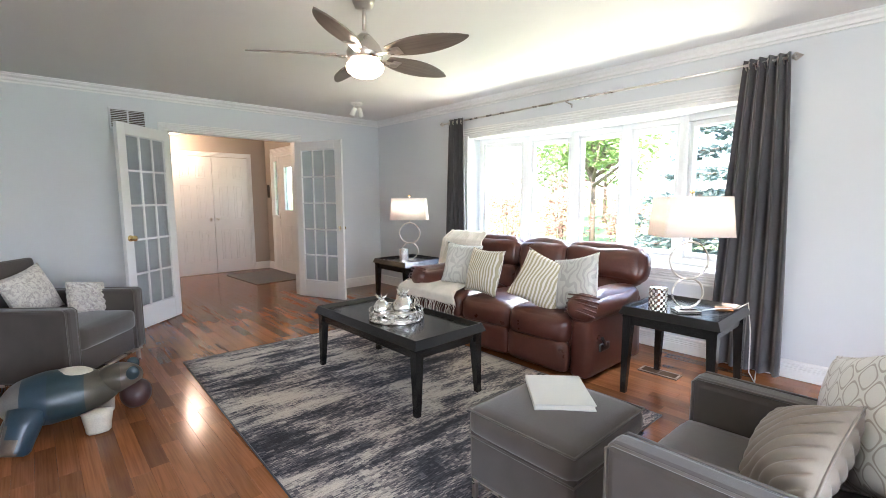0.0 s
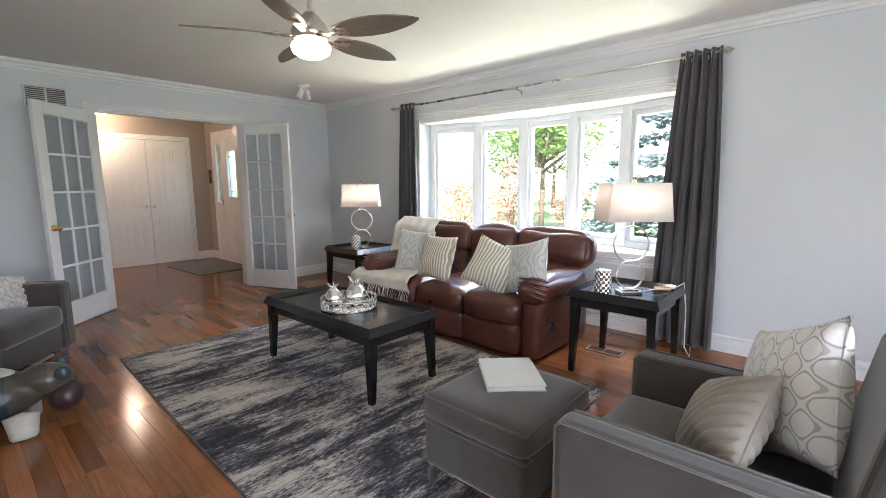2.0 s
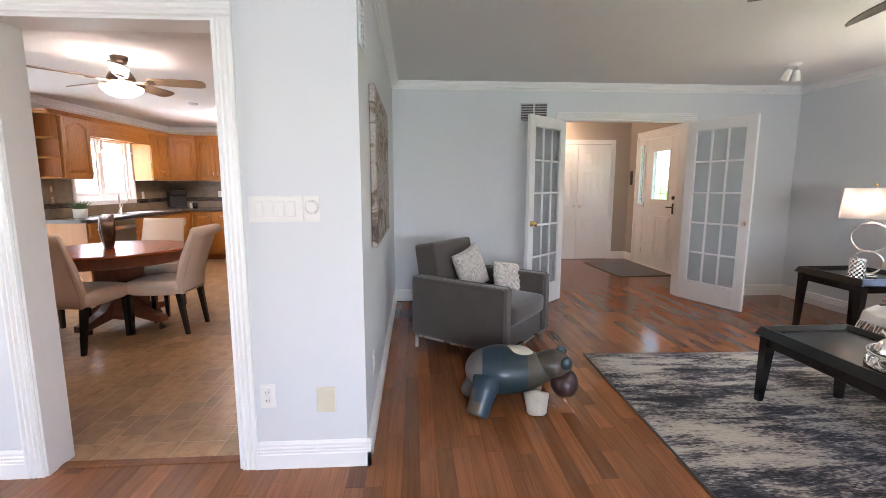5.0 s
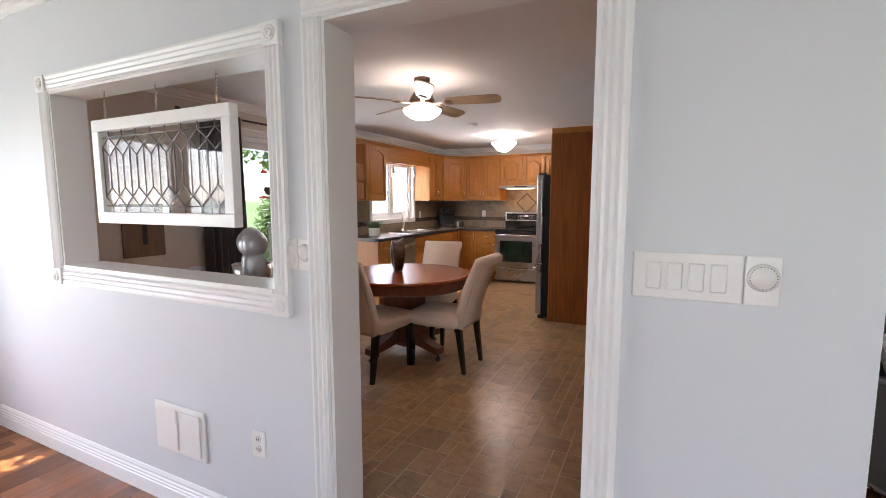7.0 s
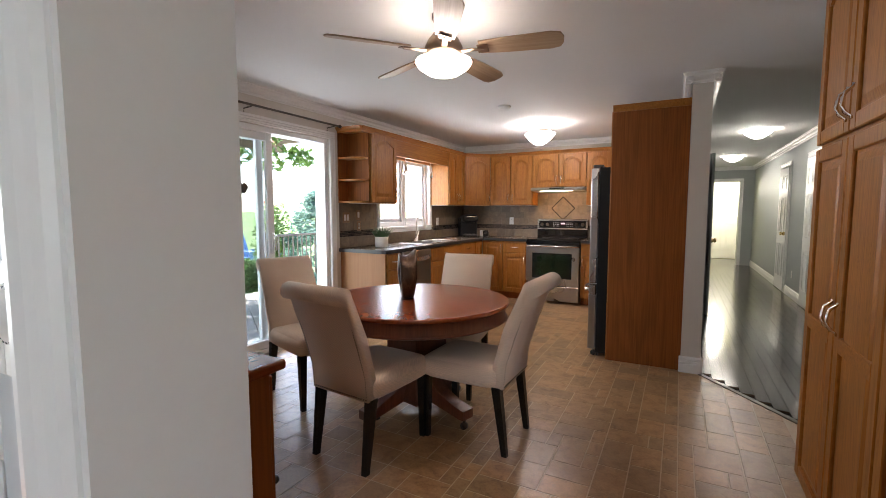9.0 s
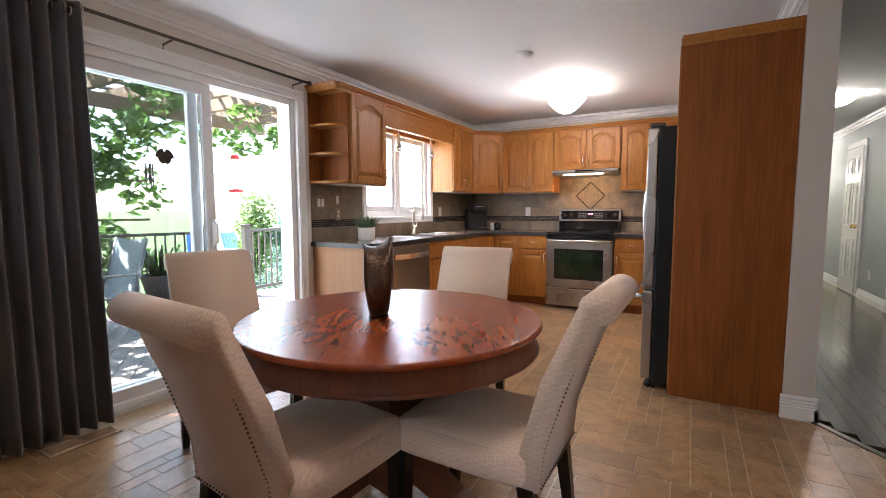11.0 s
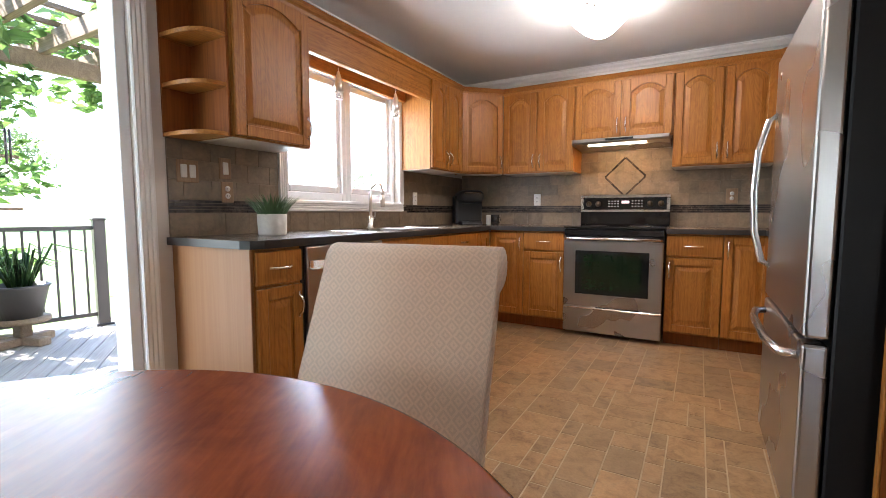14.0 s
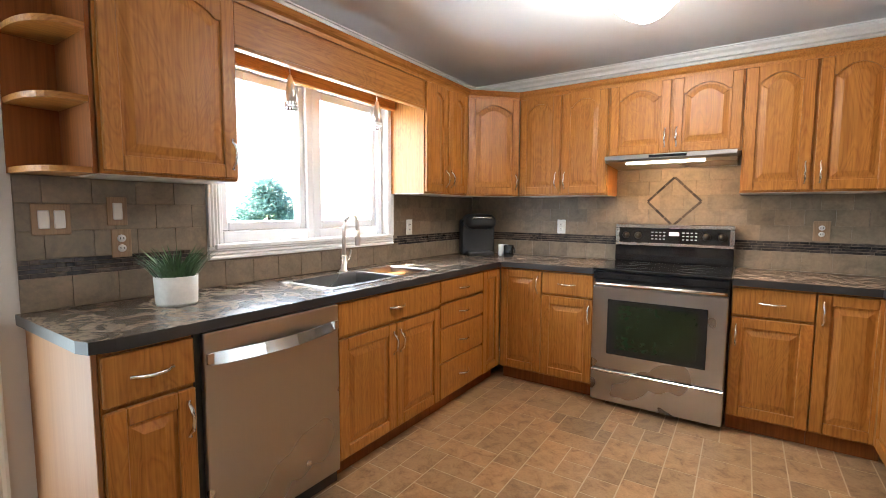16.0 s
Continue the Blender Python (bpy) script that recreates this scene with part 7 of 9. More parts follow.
km = thing("coffee_maker", pose(-5.09, 9.45, ZT, 0, 0, 40) @ Matrix.Diagonal((1.45, 1.25, 1.12, 1.0)), "black single-cup coffee maker", "coffee maker")
bm = bmesh.new()
box(bm, -0.10, 0.10, -0.02, 0.14, 0, 0.27, 0.02, 3)
part("body", bm, M_BLACKPL, km)
bm = bmesh.new()
soft_box(bm, -0.085, 0.085, -0.15, 0.10, 0.20, 0.31, 0.04, 0.005, 10)
part("brew_head", bm, M_BLACKPL, km)
part("drip_tray", B(-0.075, 0.075, -0.14, -0.02, 0, 0.03, 0.008, 2), M_BLACKPL, km)
bm = bmesh.new()
tube(bm, [(-0.06, -0.14, 0.27), (-0.05, -0.165, 0.285), (0.05, -0.165, 0.285), (0.06, -0.14, 0.27)], 0.007)
part("handle", bm, M_CHROME, km)


def mug(m, material, label):
    g_ = thing("mug", m, label, "mug", "mugs")
    bm = bmesh.new()
    lathe(bm, [(0, 0.0), (0.034, 0), (0.040, 0.01), (0.041, 0.098), (0.037, 0.098), (0.036, 0.012), (0, 0.010)], 24)
    part("cup", bm, material, g_)
    bm = bmesh.new()
    tube(bm, [(0.04, 0, 0.08), (0.066, 0, 0.075), (0.07, 0, 0.045), (0.058, 0, 0.022), (0.04, 0, 0.02)], 0.005)
    part("handle", bm, material, g_)


mug(pose(-4.83, 9.42, ZT, 0, 0, -60), plain("white_mug_glaze", (0.72, 0.72, 0.70), 0.15, 0, 0.03), "white mug with dark print on the worktop")
mug(pose(-4.75, 9.36, ZT, 0, 0, -20), M_BLACKGLASS, "black mug on the worktop")

# plates on the backsplash
M_OAKPLATE = wood("oak_switch_plate", (0.22, 0.135, 0.075), (0.34, 0.225, 0.13), 0.45, "z", 2.0, 0.05)
TS = 0.010
plate(pose(XW + TS, 6.60, 1.245, 0, 0, 90), 0.115, 0.115, "rocker", "wooden plate with two white rocker switches", "light_switch", 2, M_OAKPLATE)
plate(pose(XW + TS, 6.81, 1.275, 0, 0, 90), 0.072, 0.115, "rocker", "wooden plate with one white switch", "light_switch", 1, M_OAKPLATE)
plate(pose(XW + TS, 6.82, 1.145, 0, 0, 90), 0.072, 0.115, "socket", "wooden plate with white power outlet", "power_outlet", 1, M_OAKPLATE)
plate(pose(XW + TS, 8.72, 1.16, 0, 0, 90), 0.07, 0.115, "socket", "white power outlet on the backsplash", "power_outlet", 1)
plate(pose(-4.42, YK - TS, 1.16), 0.07, 0.115, "socket", "white power outlet on the backsplash", "power_outlet", 1)
plate(pose(-2.76, YK - TS, 1.17), 0.085, 0.125, "socket", "wooden plate with white power outlet", "power_outlet", 1, M_OAKPLATE)

# ---- pantry wall ----
def pantry(y1, w, doors, label):
    c = thing("pantry_cabinet", pose(-1.455, y1, 0, 0, 0, -90), label, "cabinet", "oak pantry cabinets")
    part("body", B(0, w, 0.0, 0.325, 0.08, 2.30, 0.001), M_OAK, c)
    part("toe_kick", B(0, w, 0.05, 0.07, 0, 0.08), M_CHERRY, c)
    n = len(doors)
    for k, h_ in enumerate(doors):
        a, b = w * k / n + 0.004, w * (k + 1) / n - 0.004
        cabinet_front(c, a, b, 1.60, 2.28, True, h_)
        d = cabinet_front(c, a, b, 0.09, 1.585, False, None)
        bm = bmesh.new()
        hx = b - 0.03 if h_ == "right" else a + 0.03
        tube(bm, [(hx, -0.022 - v, 0.92 + u) for u, v in [(-0.062, 0), (-0.05, 0.004), (-0.035, 0.022), (-0.012, 0.030), (0.012, 0.030), (0.035, 0.022), (0.05, 0.004), (0.062, 0)]], lambda f: 0.0045 + 0.0025 * abs(math.cos(f * math.pi * 3)), 8)
        part("handle", bm, M_CHROME, d, "chrome pull handle")
        part("mid_rail", B(a + 0.058, b - 0.058, -0.021, -0.006, 0.80, 0.86, 0.003), M_OAKH, d)
    return c


pantry(5.27, 0.879, ["right", "left"], "tall honey oak pantry cabinet with two pairs of doors")
pantry(4.39, 0.879, ["right", "left"], "tall honey oak pantry cabinet with two pairs of doors")
pantry(3.51, 0.46, ["left"], "narrow tall honey oak pantry cabinet")
bm = bmesh.new()
run(bm, [(u * 1.4, v * 1.4) for u, v in CC], (-1.455, 5.27), (-1.455, 3.05), (-1, 0), 2.27)
run(bm, [(u * 1.4, v * 1.4) for u, v in CC], (-1.515, 5.27), (-1.13, 5.27), (0, 1), 2.27)
tagged(part("cabinet_crown", bm, M_OAKH), "honey oak crown moulding on the pantry", "moulding")

# ---- dining table, chairs, vase ----
TB = thing("dining_table", pose(-3.50, 5.17, 0, 0, 0, 30), "round cherry wood pedestal dining table", "table")
for s in (-1, 1):
    bm = bmesh.new()
    lathe(bm, [(0.0, 0.722), (0.578, 0.722), (0.592, 0.726), (0.600, 0.734), (0.600, 0.742), (0.596, 0.748), (0.590, 0.75), (0.50, 0.7502), (0.25, 0.7502), (0.0, 0.7502)], 96)
    bmesh.ops.remove_doubles(bm, verts=bm.verts[:], dist=1e-5)
    bmesh.ops.bisect_plane(bm, geom=bm.verts[:] + bm.edges[:] + bm.faces[:], plane_co=(0, s * 0.0006, 0), plane_no=(0, -s, 0), clear_outer=True)
    bmesh.ops.holes_fill(bm, edges=[e for e in bm.edges if e.is_boundary])
    for f in bm.faces:
        f.smooth = abs(f.normal.z) < 0.98
    part("tabletop_half", bm, M_TABLEWOOD, TB)
bm = bmesh.new()
lathe(bm, [(0.575, 0.635), (0.59, 0.645), (0.585, 0.655), (0.575, 0.66), (0.575, 0.7218), (0.55, 0.7218), (0.55, 0.635)], 64)
part("apron", bm, M_TABLEBASE, TB)
bm = bmesh.new()
lathe(bm, [(0.0, 0.12), (0.235, 0.12), (0.24, 0.15), (0.215, 0.17), (0.20, 0.20), (0.19, 0.60), (0.22, 0.66), (0.30, 0.70), (0.0, 0.7215)], 4, pose(0, 0, 0, 0, 0, 0), False)
part("pedestal", bm, M_TABLEBASE, TB)
for k in range(4):
    a = 45 + 90 * k
    bm = bmesh.new()
    prism(bm, [(0.08, 0.13), (0.40, 0.075), (0.44, 0.075), (0.44, 0.13), (0.36, 0.145), (0.22, 0.20), (0.12, 0.30), (0.08, 0.30)], -0.045, 0.045, "y", pose(0, 0, 0, 0, 0, a))
    ft = part("foot", bm, M_TABLEBASE, TB)
    bm = bmesh.new()
    lathe(bm, [(0.0, -0.012), (0.022, -0.012), (0.022, 0.012), (0, 0.012)], 14, pose(0, 0, 0, 0, 0, a) @ pose(0.41, 0, 0.023, 90, 0, 0))
    tube(bm, [(0.41 * math.cos(radians(a)), 0.41 * math.sin(radians(a)), 0.03), (0.41 * math.cos(radians(a)), 0.41 * math.sin(radians(a)), 0.078)], 0.010)
    part("caster", bm, M_DARKMETAL, ft)
M_NAIL = metal("nailhead_bronze", (0.22, 0.17, 0.12), 0.3)


def dining_chair(m, label):
    """A parsons chair with a rolled top and nailheads; it faces its own -y."""
    c = thing("dining_chair", m, label, "chair", "chairs round the table")
    bm = bmesh.new()
    soft_box(bm, -0.215, 0.215, -0.27, 0.21, 0.36, 0.485, 0.045, 0.018, 14)
    part("seat", bm, M_CHAIRCLOTH, c)
    bm = bmesh.new()
    prof = [(0.165, 0.37), (0.185, 0.50), (0.240, 0.70), (0.315, 0.87), (0.34, 0.915)]
    roll = [(0.388 + 0.050 * math.cos(a), 0.920 + 0.044 * math.sin(a)) for a in [math.pi - math.pi * 1.45 * k / 14 for k in range(15)]]
    back = [(0.375, 0.87), (0.352, 0.80), (0.305, 0.68), (0.252, 0.50), (0.240, 0.37)]
    prism(bm, prof[:-1] + roll + back, -0.198, 0.198, "x", None, True)
    bmesh.ops.bevel(bm, geom=[e for e in bm.edges if len(e.link_faces) == 2 and abs(e.link_faces[0].normal.x - e.link_faces[1].normal.x) > 0.5 or any(abs(f_.normal.x) > 0.9 for f_ in e.link_faces)], offset=0.024, segments=4, affect="EDGES")
    for f_ in bm.faces:
        f_.smooth = True
    bk_ = part("backrest", bm, M_CHAIRCLOTH, c)
    bm = bmesh.new()
    for s in (-1, 1):
        for k in range(34):
            z = 0.40 + 0.44 * k / 33
            y = 0.240 + 0.012 * min(1, (z - 0.37) / 0.13) + max(0, z - 0.50) * 0.32
            bmesh.ops.create_icosphere(bm, subdivisions=1, radius=0.0045, matrix=Matrix.Translation((s * 0.190, y - 0.002, z)))
    for k in range(24):
        bmesh.ops.create_icosphere(bm, subdivisions=1, radius=0.0045, matrix=Matrix.Translation((-0.189 + 0.378 * k / 23, 0.246, 0.385)))
    part("nailheads", bm, M_NAIL, bk_)
    for sx in (-1, 1):
        for sy in (-1, 1):
            bm = bmesh.new()
            y = -0.235 if sy < 0 else 0.20
            rake = 0.0 if sy < 0 else 0.05
            v = []
            for z, s_, dy in ((0.375, 0.024, 0), (0.0, 0.015, rake)):
                v.append([bm.verts.new((sx * 0.182 + a * s_, y + dy + b * s_, z)) for a, b in ((-1, -1), (1, -1), (1, 1), (-1, 1))])
            for k in range(4):
                bm.faces.new((v[0][k], v[0][(k + 1) % 4], v[1][(k + 1) % 4], v[1][k]))
            bm.faces.new(v[0])
            bm.faces.new(v[1])
            part("leg", bm, M_BLACKWOOD, c)
    return c


ch = dining_chair(pose(-3.495, 4.673, 0, 0, 0, 174), "cream woven dining chair with rolled back and nailheads")
copy_thing(ch, pose(-3.03, 5.08, 0, 0, 0, -91))
copy_thing(ch, pose(-4.317, 5.04, 0, 0, 0, 72))
copy_thing(ch, pose(-3.470, 5.67, 0, 0, 0, 8.5))


def hammered():
    mt, t, p = shader("bronze_brown_glaze", 0.32, 0.55)
    n = noise_node(t, 14, 4, (1, 1, 0.4), 0.6, 0.8)
    t.links.new(ramp(t, n, [(0.3, (0.030, 0.014, 0.008)), (0.55, (0.075, 0.038, 0.020)), (0.75, (0.20, 0.12, 0.07))]), p.inputs["Base Color"])
    v = t.nodes.new("ShaderNodeTexVoronoi")
    v.inputs["Scale"].default_value = 100
    t.links.new(t.nodes.new("ShaderNodeTexCoord").outputs["Object"], v.inputs["Vector"])
    bump(t, p, v.outputs["Distance"], 0.5, 0.003)
    return mt


# loop-shaped vase
bm = bmesh.new()
n, k2 = 56, 20
rings = []
for i in range(n):
    a = 2 * math.pi * i / n
    c = Vector((0.118 * math.cos(a), 0, 0.158 + 0.128 * math.sin(a)))
    rad = Vector((math.cos(a), 0, math.sin(a) * 0.9)).normalized()
    tw = 0.30 * math.sin(a + 0.4)
    ax = Vector((0, 1, 0))
    w1, w2 = 0.025 + 0.005 * math.sin(a + 2.0), 0.058 - 0.016 * max(0, -math.sin(a)) + 0.004 * math.cos(a)
    u_ = rad * math.cos(tw) + ax * math.sin(tw)
    v_ = ax * math.cos(tw) - rad * math.sin(tw)
    ring_ = []
    for q in range(k2):
        cs, sn = math.cos(2 * math.pi * q / k2), math.sin(2 * math.pi * q / k2)
        cs, sn = math.copysign(abs(cs) ** 0.7, cs), math.copysign(abs(sn) ** 0.7, sn)
        p_ = c + u_ * w1 * cs + v_ * w2 * sn
        p_.z += 0.045 * max(0, math.sin(a)) ** 2 * sn * sn - 0.02 * max(0, math.sin(a)) ** 2
        ring_.append(bm.verts.new(p_))
    rings.append(ring_)
for a, b in zip(rings, rings[1:] + rings[:1]):
    for q in range(k2):
        bm.faces.new((a[q], a[(q + 1) % k2], b[(q + 1) % k2], b[q])).smooth = True
zmin = min(v.co.z for v in bm.verts)
for v in bm.verts:
    v.co.z = max(v.co.z - zmin, 0.012) - 0.012
vs_ = tagged(part("vase", bm, hammered()), "hammered bronze-brown loop vase on the table", "vase")
vs_.matrix_basis = pose(-3.560, 5.158, 0.751, 0, 0, 126)

# ---- kitchen ceiling ----
M_BULB_K = glow("lit_kitchen_glass", (1.0, 0.93, 0.82), 6.0)
M_KBLADE = wood("fan_blade_maple", (0.30, 0.20, 0.12), (0.45, 0.33, 0.22), 0.35, "x", 1.0, 0.05)
M_BRONZE = metal("antique_bronze", (0.20, 0.14, 0.10), 0.35)
ceiling_fan(pose(-3.185, 4.95, HK), 0.64, M_KBLADE, M_BRONZE, "antique bronze ceiling fan with maple blades", 12, 0.075, 0.155, glow("lit_kitchen_fan_bowl", (1.0, 0.89, 0.76), 31.0), True)


def dome_light(m, r, label, petals=0, mat=None, drop=0.12, bowl=0.09):
    l = thing("ceiling_light", m, label, "ceiling light", "ceiling lights")
    bm = bmesh.new()
    lathe(bm, [(0, -0.025), (r * 0.55, -0.025), (r * 0.62, 0)], 28)
    part("base", bm, M_NICKEL, l)
    bm = bmesh.new()
    nn = 48
    rim = bowl - drop
    prof = [(0.0, -drop), (r * 0.22, -drop + bowl * 0.03), (r * 0.48, -drop + bowl * 0.22), (r * 0.72, -drop + bowl * 0.50), (r * 0.93, -drop + bowl * 0.80), (r, rim), (r * 0.95, rim + 0.004), (r * 0.6, rim - bowl * 0.4), (0.0, -drop + bowl * 0.15)]
    rr = []
    for q, z in prof:
        rr.append([bm.verts.new((max(q, 1e-4) * (1 + (0.05 * math.cos(petals * 2 * math.pi * k / nn) if petals else 0)) * math.cos(2 * math.pi * k / nn), max(q, 1e-4) * (1 + (0.05 * math.cos(petals * 2 * math.pi * k / nn) if petals else 0)) * math.sin(2 * math.pi * k / nn), z)) for k in range(nn)])
    for a, b in zip(rr, rr[1:]):
        for k in range(nn):
            bm.faces.new((a[k], a[(k + 1) % nn], b[(k + 1) % nn], b[k])).smooth = True
    part("dome", bm, mat or M_BULB_K, l, "lit white glass dome")
    for k in range(3):
        a = 2 * math.pi * k / 3 + 0.5
        bm = bmesh.new()
        lathe(bm, [(0, -0.02), (0.010, -0.014), (0.012, 0.0), (0.004, 0.02), (0, 0.02)], 12, pose(r * 0.92 * math.cos(a), r * 0.92 * math.sin(a), rim))
        tube(bm, [(r * 0.5 * math.cos(a), r * 0.5 * math.sin(a), -0.02), (r * 0.92 * math.cos(a), r * 0.92 * math.sin(a), rim)], 0.004, 6)
        part("clip", bm, M_NICKEL, l)
    return l


dome_light(pose(-3.578, 8.268, HK), 0.180, "lit scalloped glass ceiling light in the kitchen", 6, glow("lit_scalloped_glass", (1.0, 0.92, 0.81), 46.0), 0.25, 0.14)
sm = thing("smoke_detector", pose(-3.63, 7.13, HK), "white round smoke detector on the ceiling", "smoke detector")
bm = bmesh.new()
lathe(bm, [(0, -0.035), (0.045, -0.033), (0.062, -0.02), (0.065, 0)], 24)
part("case", bm, M_WHITEPL, sm)

# ---- patio door, its curtain and rod ----
pd = tagged(new("door_patio"), "white vinyl sliding patio door standing open", "door", "", "structure")
y0, y1, z0, z1 = PD
bm = bmesh.new()
for a in ((y0, y0 + 0.05, z0, z1), (y1 - 0.05, y1, z0, z1), (y0 + 0.05, y1 - 0.05, z1 - 0.05, z1), (y0 + 0.05, y1 - 0.05, z0, z0 + 0.035)):
    box(bm, XW - 0.16, XW - 0.02, *a, 0.004)
part("door_frame", bm, M_VINYL, pd)
ym = 5.56
for nm, a, b, xo in (("fixed_panel", y0 + 0.05, ym + 0.035, -0.125), ("sliding_panel", y0 + 0.115, ym + 0.10, -0.07)):
    bm = bmesh.new()
    s = 0.07
    for q in ((a, a + s, z0 + 0.035, z1 - 0.05), (b - s, b, z0 + 0.035, z1 - 0.05), (a + s, b - s, z1 - 0.05 - s, z1 - 0.05), (a + s, b - s, z0 + 0.035, z0 + 0.035 + s)):
        box(bm, XW + xo - 0.02, XW + xo + 0.02, *q, 0.004)
    pn = part(nm, bm, M_VINYL, pd)
    g = part("pane", B(XW + xo - 0.004, XW + xo + 0.004, a + s, b - s, z0 + 0.035 + s, z1 - 0.05 - s), M_DOORGLASS, pn)
    g.visible_shadow = False
bm = bmesh.new()
box(bm, XW - 0.05, XW - 0.035, ym + 0.055, ym + 0.085, 0.92, 1.12, 0.004)
tube(bm, [(XW - 0.04, ym + 0.07, 0.93), (XW - 0.0, ym + 0.07, 0.96), (XW - 0.0, ym + 0.07, 1.08), (XW - 0.04, ym + 0.07, 1.11)], 0.008)
part("door_handle", bm, M_VINYL, pd)
cased_y("trim_patio_door", (PD[0], PD[1], 0.0, PD[3]), XW, 1, "white patio door casing")
curtain(pose(XW + 0.10, 4.66, 0.03, 0, 0, 90), 0.44, 0.46, 2.19, 6, M_CURTAIN, "charcoal curtain gathered beside the patio door")
curtain_rod((XW + 0.10, 4.25, 2.20), (XW + 0.10, 6.40, 2.20), M_DARKMETAL, XW + 0.004, "thin dark curtain rod over the patio door", "curtain_rod", False)
register(pose(-5.13, 4.72, 0.0, -90, 0, 90), 0.32, 0.13, plain("tan_floor_vent", (0.36, 0.26, 0.16), 0.4), "tan metal floor vent", 10, "floor_vent")
register(pose(-5.08, 6.42, 0.0, -90, 0, 0), 0.26, 0.12, bpy.data.materials["tan_floor_vent"], "tan metal floor vent", 10, "floor_vent")

bt = thing("butterfly_ornament", pose(XW - 0.062, 5.336, 1.508, 0, 0, 90), "small dark butterfly ornament stuck on the patio glass", "ornament")
for sx in (-1, 1):
    bm = bmesh.new()
    for up, r_ in ((1, 0.050), (-1, 0.036)):
        prism(bm, [(0, 0)] + [(sx * r_ * (0.15 + math.cos(a)), up * r_ * 1.1 * math.sin(a)) for a in [math.pi / 2 * k / 7 for k in range(8)]], -0.002, 0.002, "y")
    part("wing", bm, M_DARKMETAL, bt)
bm = bmesh.new()
tube(bm, [(0, 0, -0.035), (0, 0, 0.04)], 0.005, 6)
part("insect_body", bm, M_BLACKPL, bt)

# ---- sideboard under the pass-through ----
sb = thing("sideboard", pose(-3.60, 3.32, 0), "red-brown wooden sideboard under the pass-through", "sideboard")
part("body", B(-0.58, 0.58, -0.27, 0.25, 0.06, 0.86, 0.004), M_CHERRY, sb)
part("tabletop", B(-0.61, 0.61, -0.285, 0.285, 0.86, 0.89, 0.008, 2), M_TABLEWOOD, sb)
part("plinth", B(-0.56, 0.56, -0.25, 0.23, 0, 0.06), M_CHERRY, sb)
for k in range(3):
    d = part("door", B(-0.57 + 0.385 * k, -0.20 + 0.385 * k, 0.25, 0.268, 0.09, 0.84, 0.004), M_CHERRY, sb)
    bm = bmesh.new()
    lathe(bm, [(0.006, 0), (0.006, 0.012), (0.014, 0.018), (0.012, 0.028), (0, 0.03)], 14, pose(-0.23 + 0.385 * k, 0.268, 0.5, -90))
    part("knob", bm, M_DARKMETAL, d)

mx = thing("stand_mixer", pose(-3.26, 3.27, 0.89, 0, 0, -129), "silver stand mixer on the sideboard", "mixer")
M_MIXER = plain("silver_grey_enamel", (0.34, 0.34, 0.345), 0.32, 0.35, 0.03)
bm = bmesh.new()
soft_box(bm, -0.085, 0.085, -0.14, 0.17, 0.0, 0.045, 0.02, 0.0, 8)
part("base", bm, M_MIXER, mx)
bm = bmesh.new()
soft_box(bm, -0.055, 0.055, 0.06, 0.16, 0.03, 0.27, 0.04, 0.0, 10)
part("column", bm, M_MIXER, mx)
bm = bmesh.new()
soft_box(bm, -0.062, 0.062, -0.17, 0.17, 0.24, 0.37, 0.06, 0.01, 14)
hd_ = part("mixer_head", bm, M_MIXER, mx)
bm = bmesh.new()
lathe(bm, [(0, 0.03), (0.022, 0.03), (0.026, 0)], 18, pose(0, -0.175, 0.305, 90))
part("attachment_knob", bm, M_CHROME, hd_)
bm = bmesh.new()
lathe(bm, [(0.0, 0.05), (0.05, 0.05), (0.085, 0.09), (0.10, 0.19), (0.096, 0.19), (0.08, 0.095), (0, 0.06)], 28, pose(0, -0.06, 0))
part("bowl", bm, M_STEEL, mx)
ls = tagged(part("letter_stand", B(-0.045, 0.045, -0.012, 0.012, 0, 0.14, 0.004), M_VENTGREY), "small grey ornament on the sideboard", "ornament")
ls.matrix_basis = pose(-3.77, 3.32, 0.891, 0, 0, 15)
part("ornament_foot", B(-0.03, 0.03, -0.03, 0.03, 0, 0.02, 0.003), M_VENTGREY, ls)
pq = thing("wall_plaque", pose(XW, 3.93, 1.16, 0, 0, 90), "weathered wooden plaque with a dark letter", "plaque")
part("board", B(-0.17, 0.17, -0.02, -0.002, -0.22, 0.22, 0.004), wood("weathered_board", (0.10, 0.065, 0.04), (0.22, 0.15, 0.10), 0.7, "z"), pq)
cu = bpy.data.curves.new("letter", "FONT")
cu.body, cu.size, cu.extrude, cu.align_x, cu.align_y = "T", 0.40, 0.002, "CENTER", "CENTER"
lt = new("letter", cu)
lt.data.materials.append(M_BLACKPL)
lt.parent = pq
lt.matrix_basis = pose(0, -0.022, 0, 90, 0, 0)

# ---- leaded glass sash hung in the pass-through ----
hs = thing("hanging_window", pose(-3.455, 2.955, 1.545), "white sash with leaded glass hung on chains", "hanging window")
w, h = 0.49, 0.25
bm = bmesh.new()
for a in ((-w, w, -h, -h + 0.055), (-w, w, h - 0.055, h), (-w, -w + 0.055, -h + 0.055, h - 0.055), (w - 0.055, w, -h + 0.055, h - 0.055)):
    box(bm, a[0], a[1], -0.022, 0.022, a[2], a[3], 0.003)
part("frame", bm, M_TRIM, hs)
g = part("pane", B(-w + 0.055, w - 0.055, -0.003, 0.003, -h + 0.055, h - 0.055), M_GLASS, hs)
g.visible_shadow = False
bm = bmesh.new()
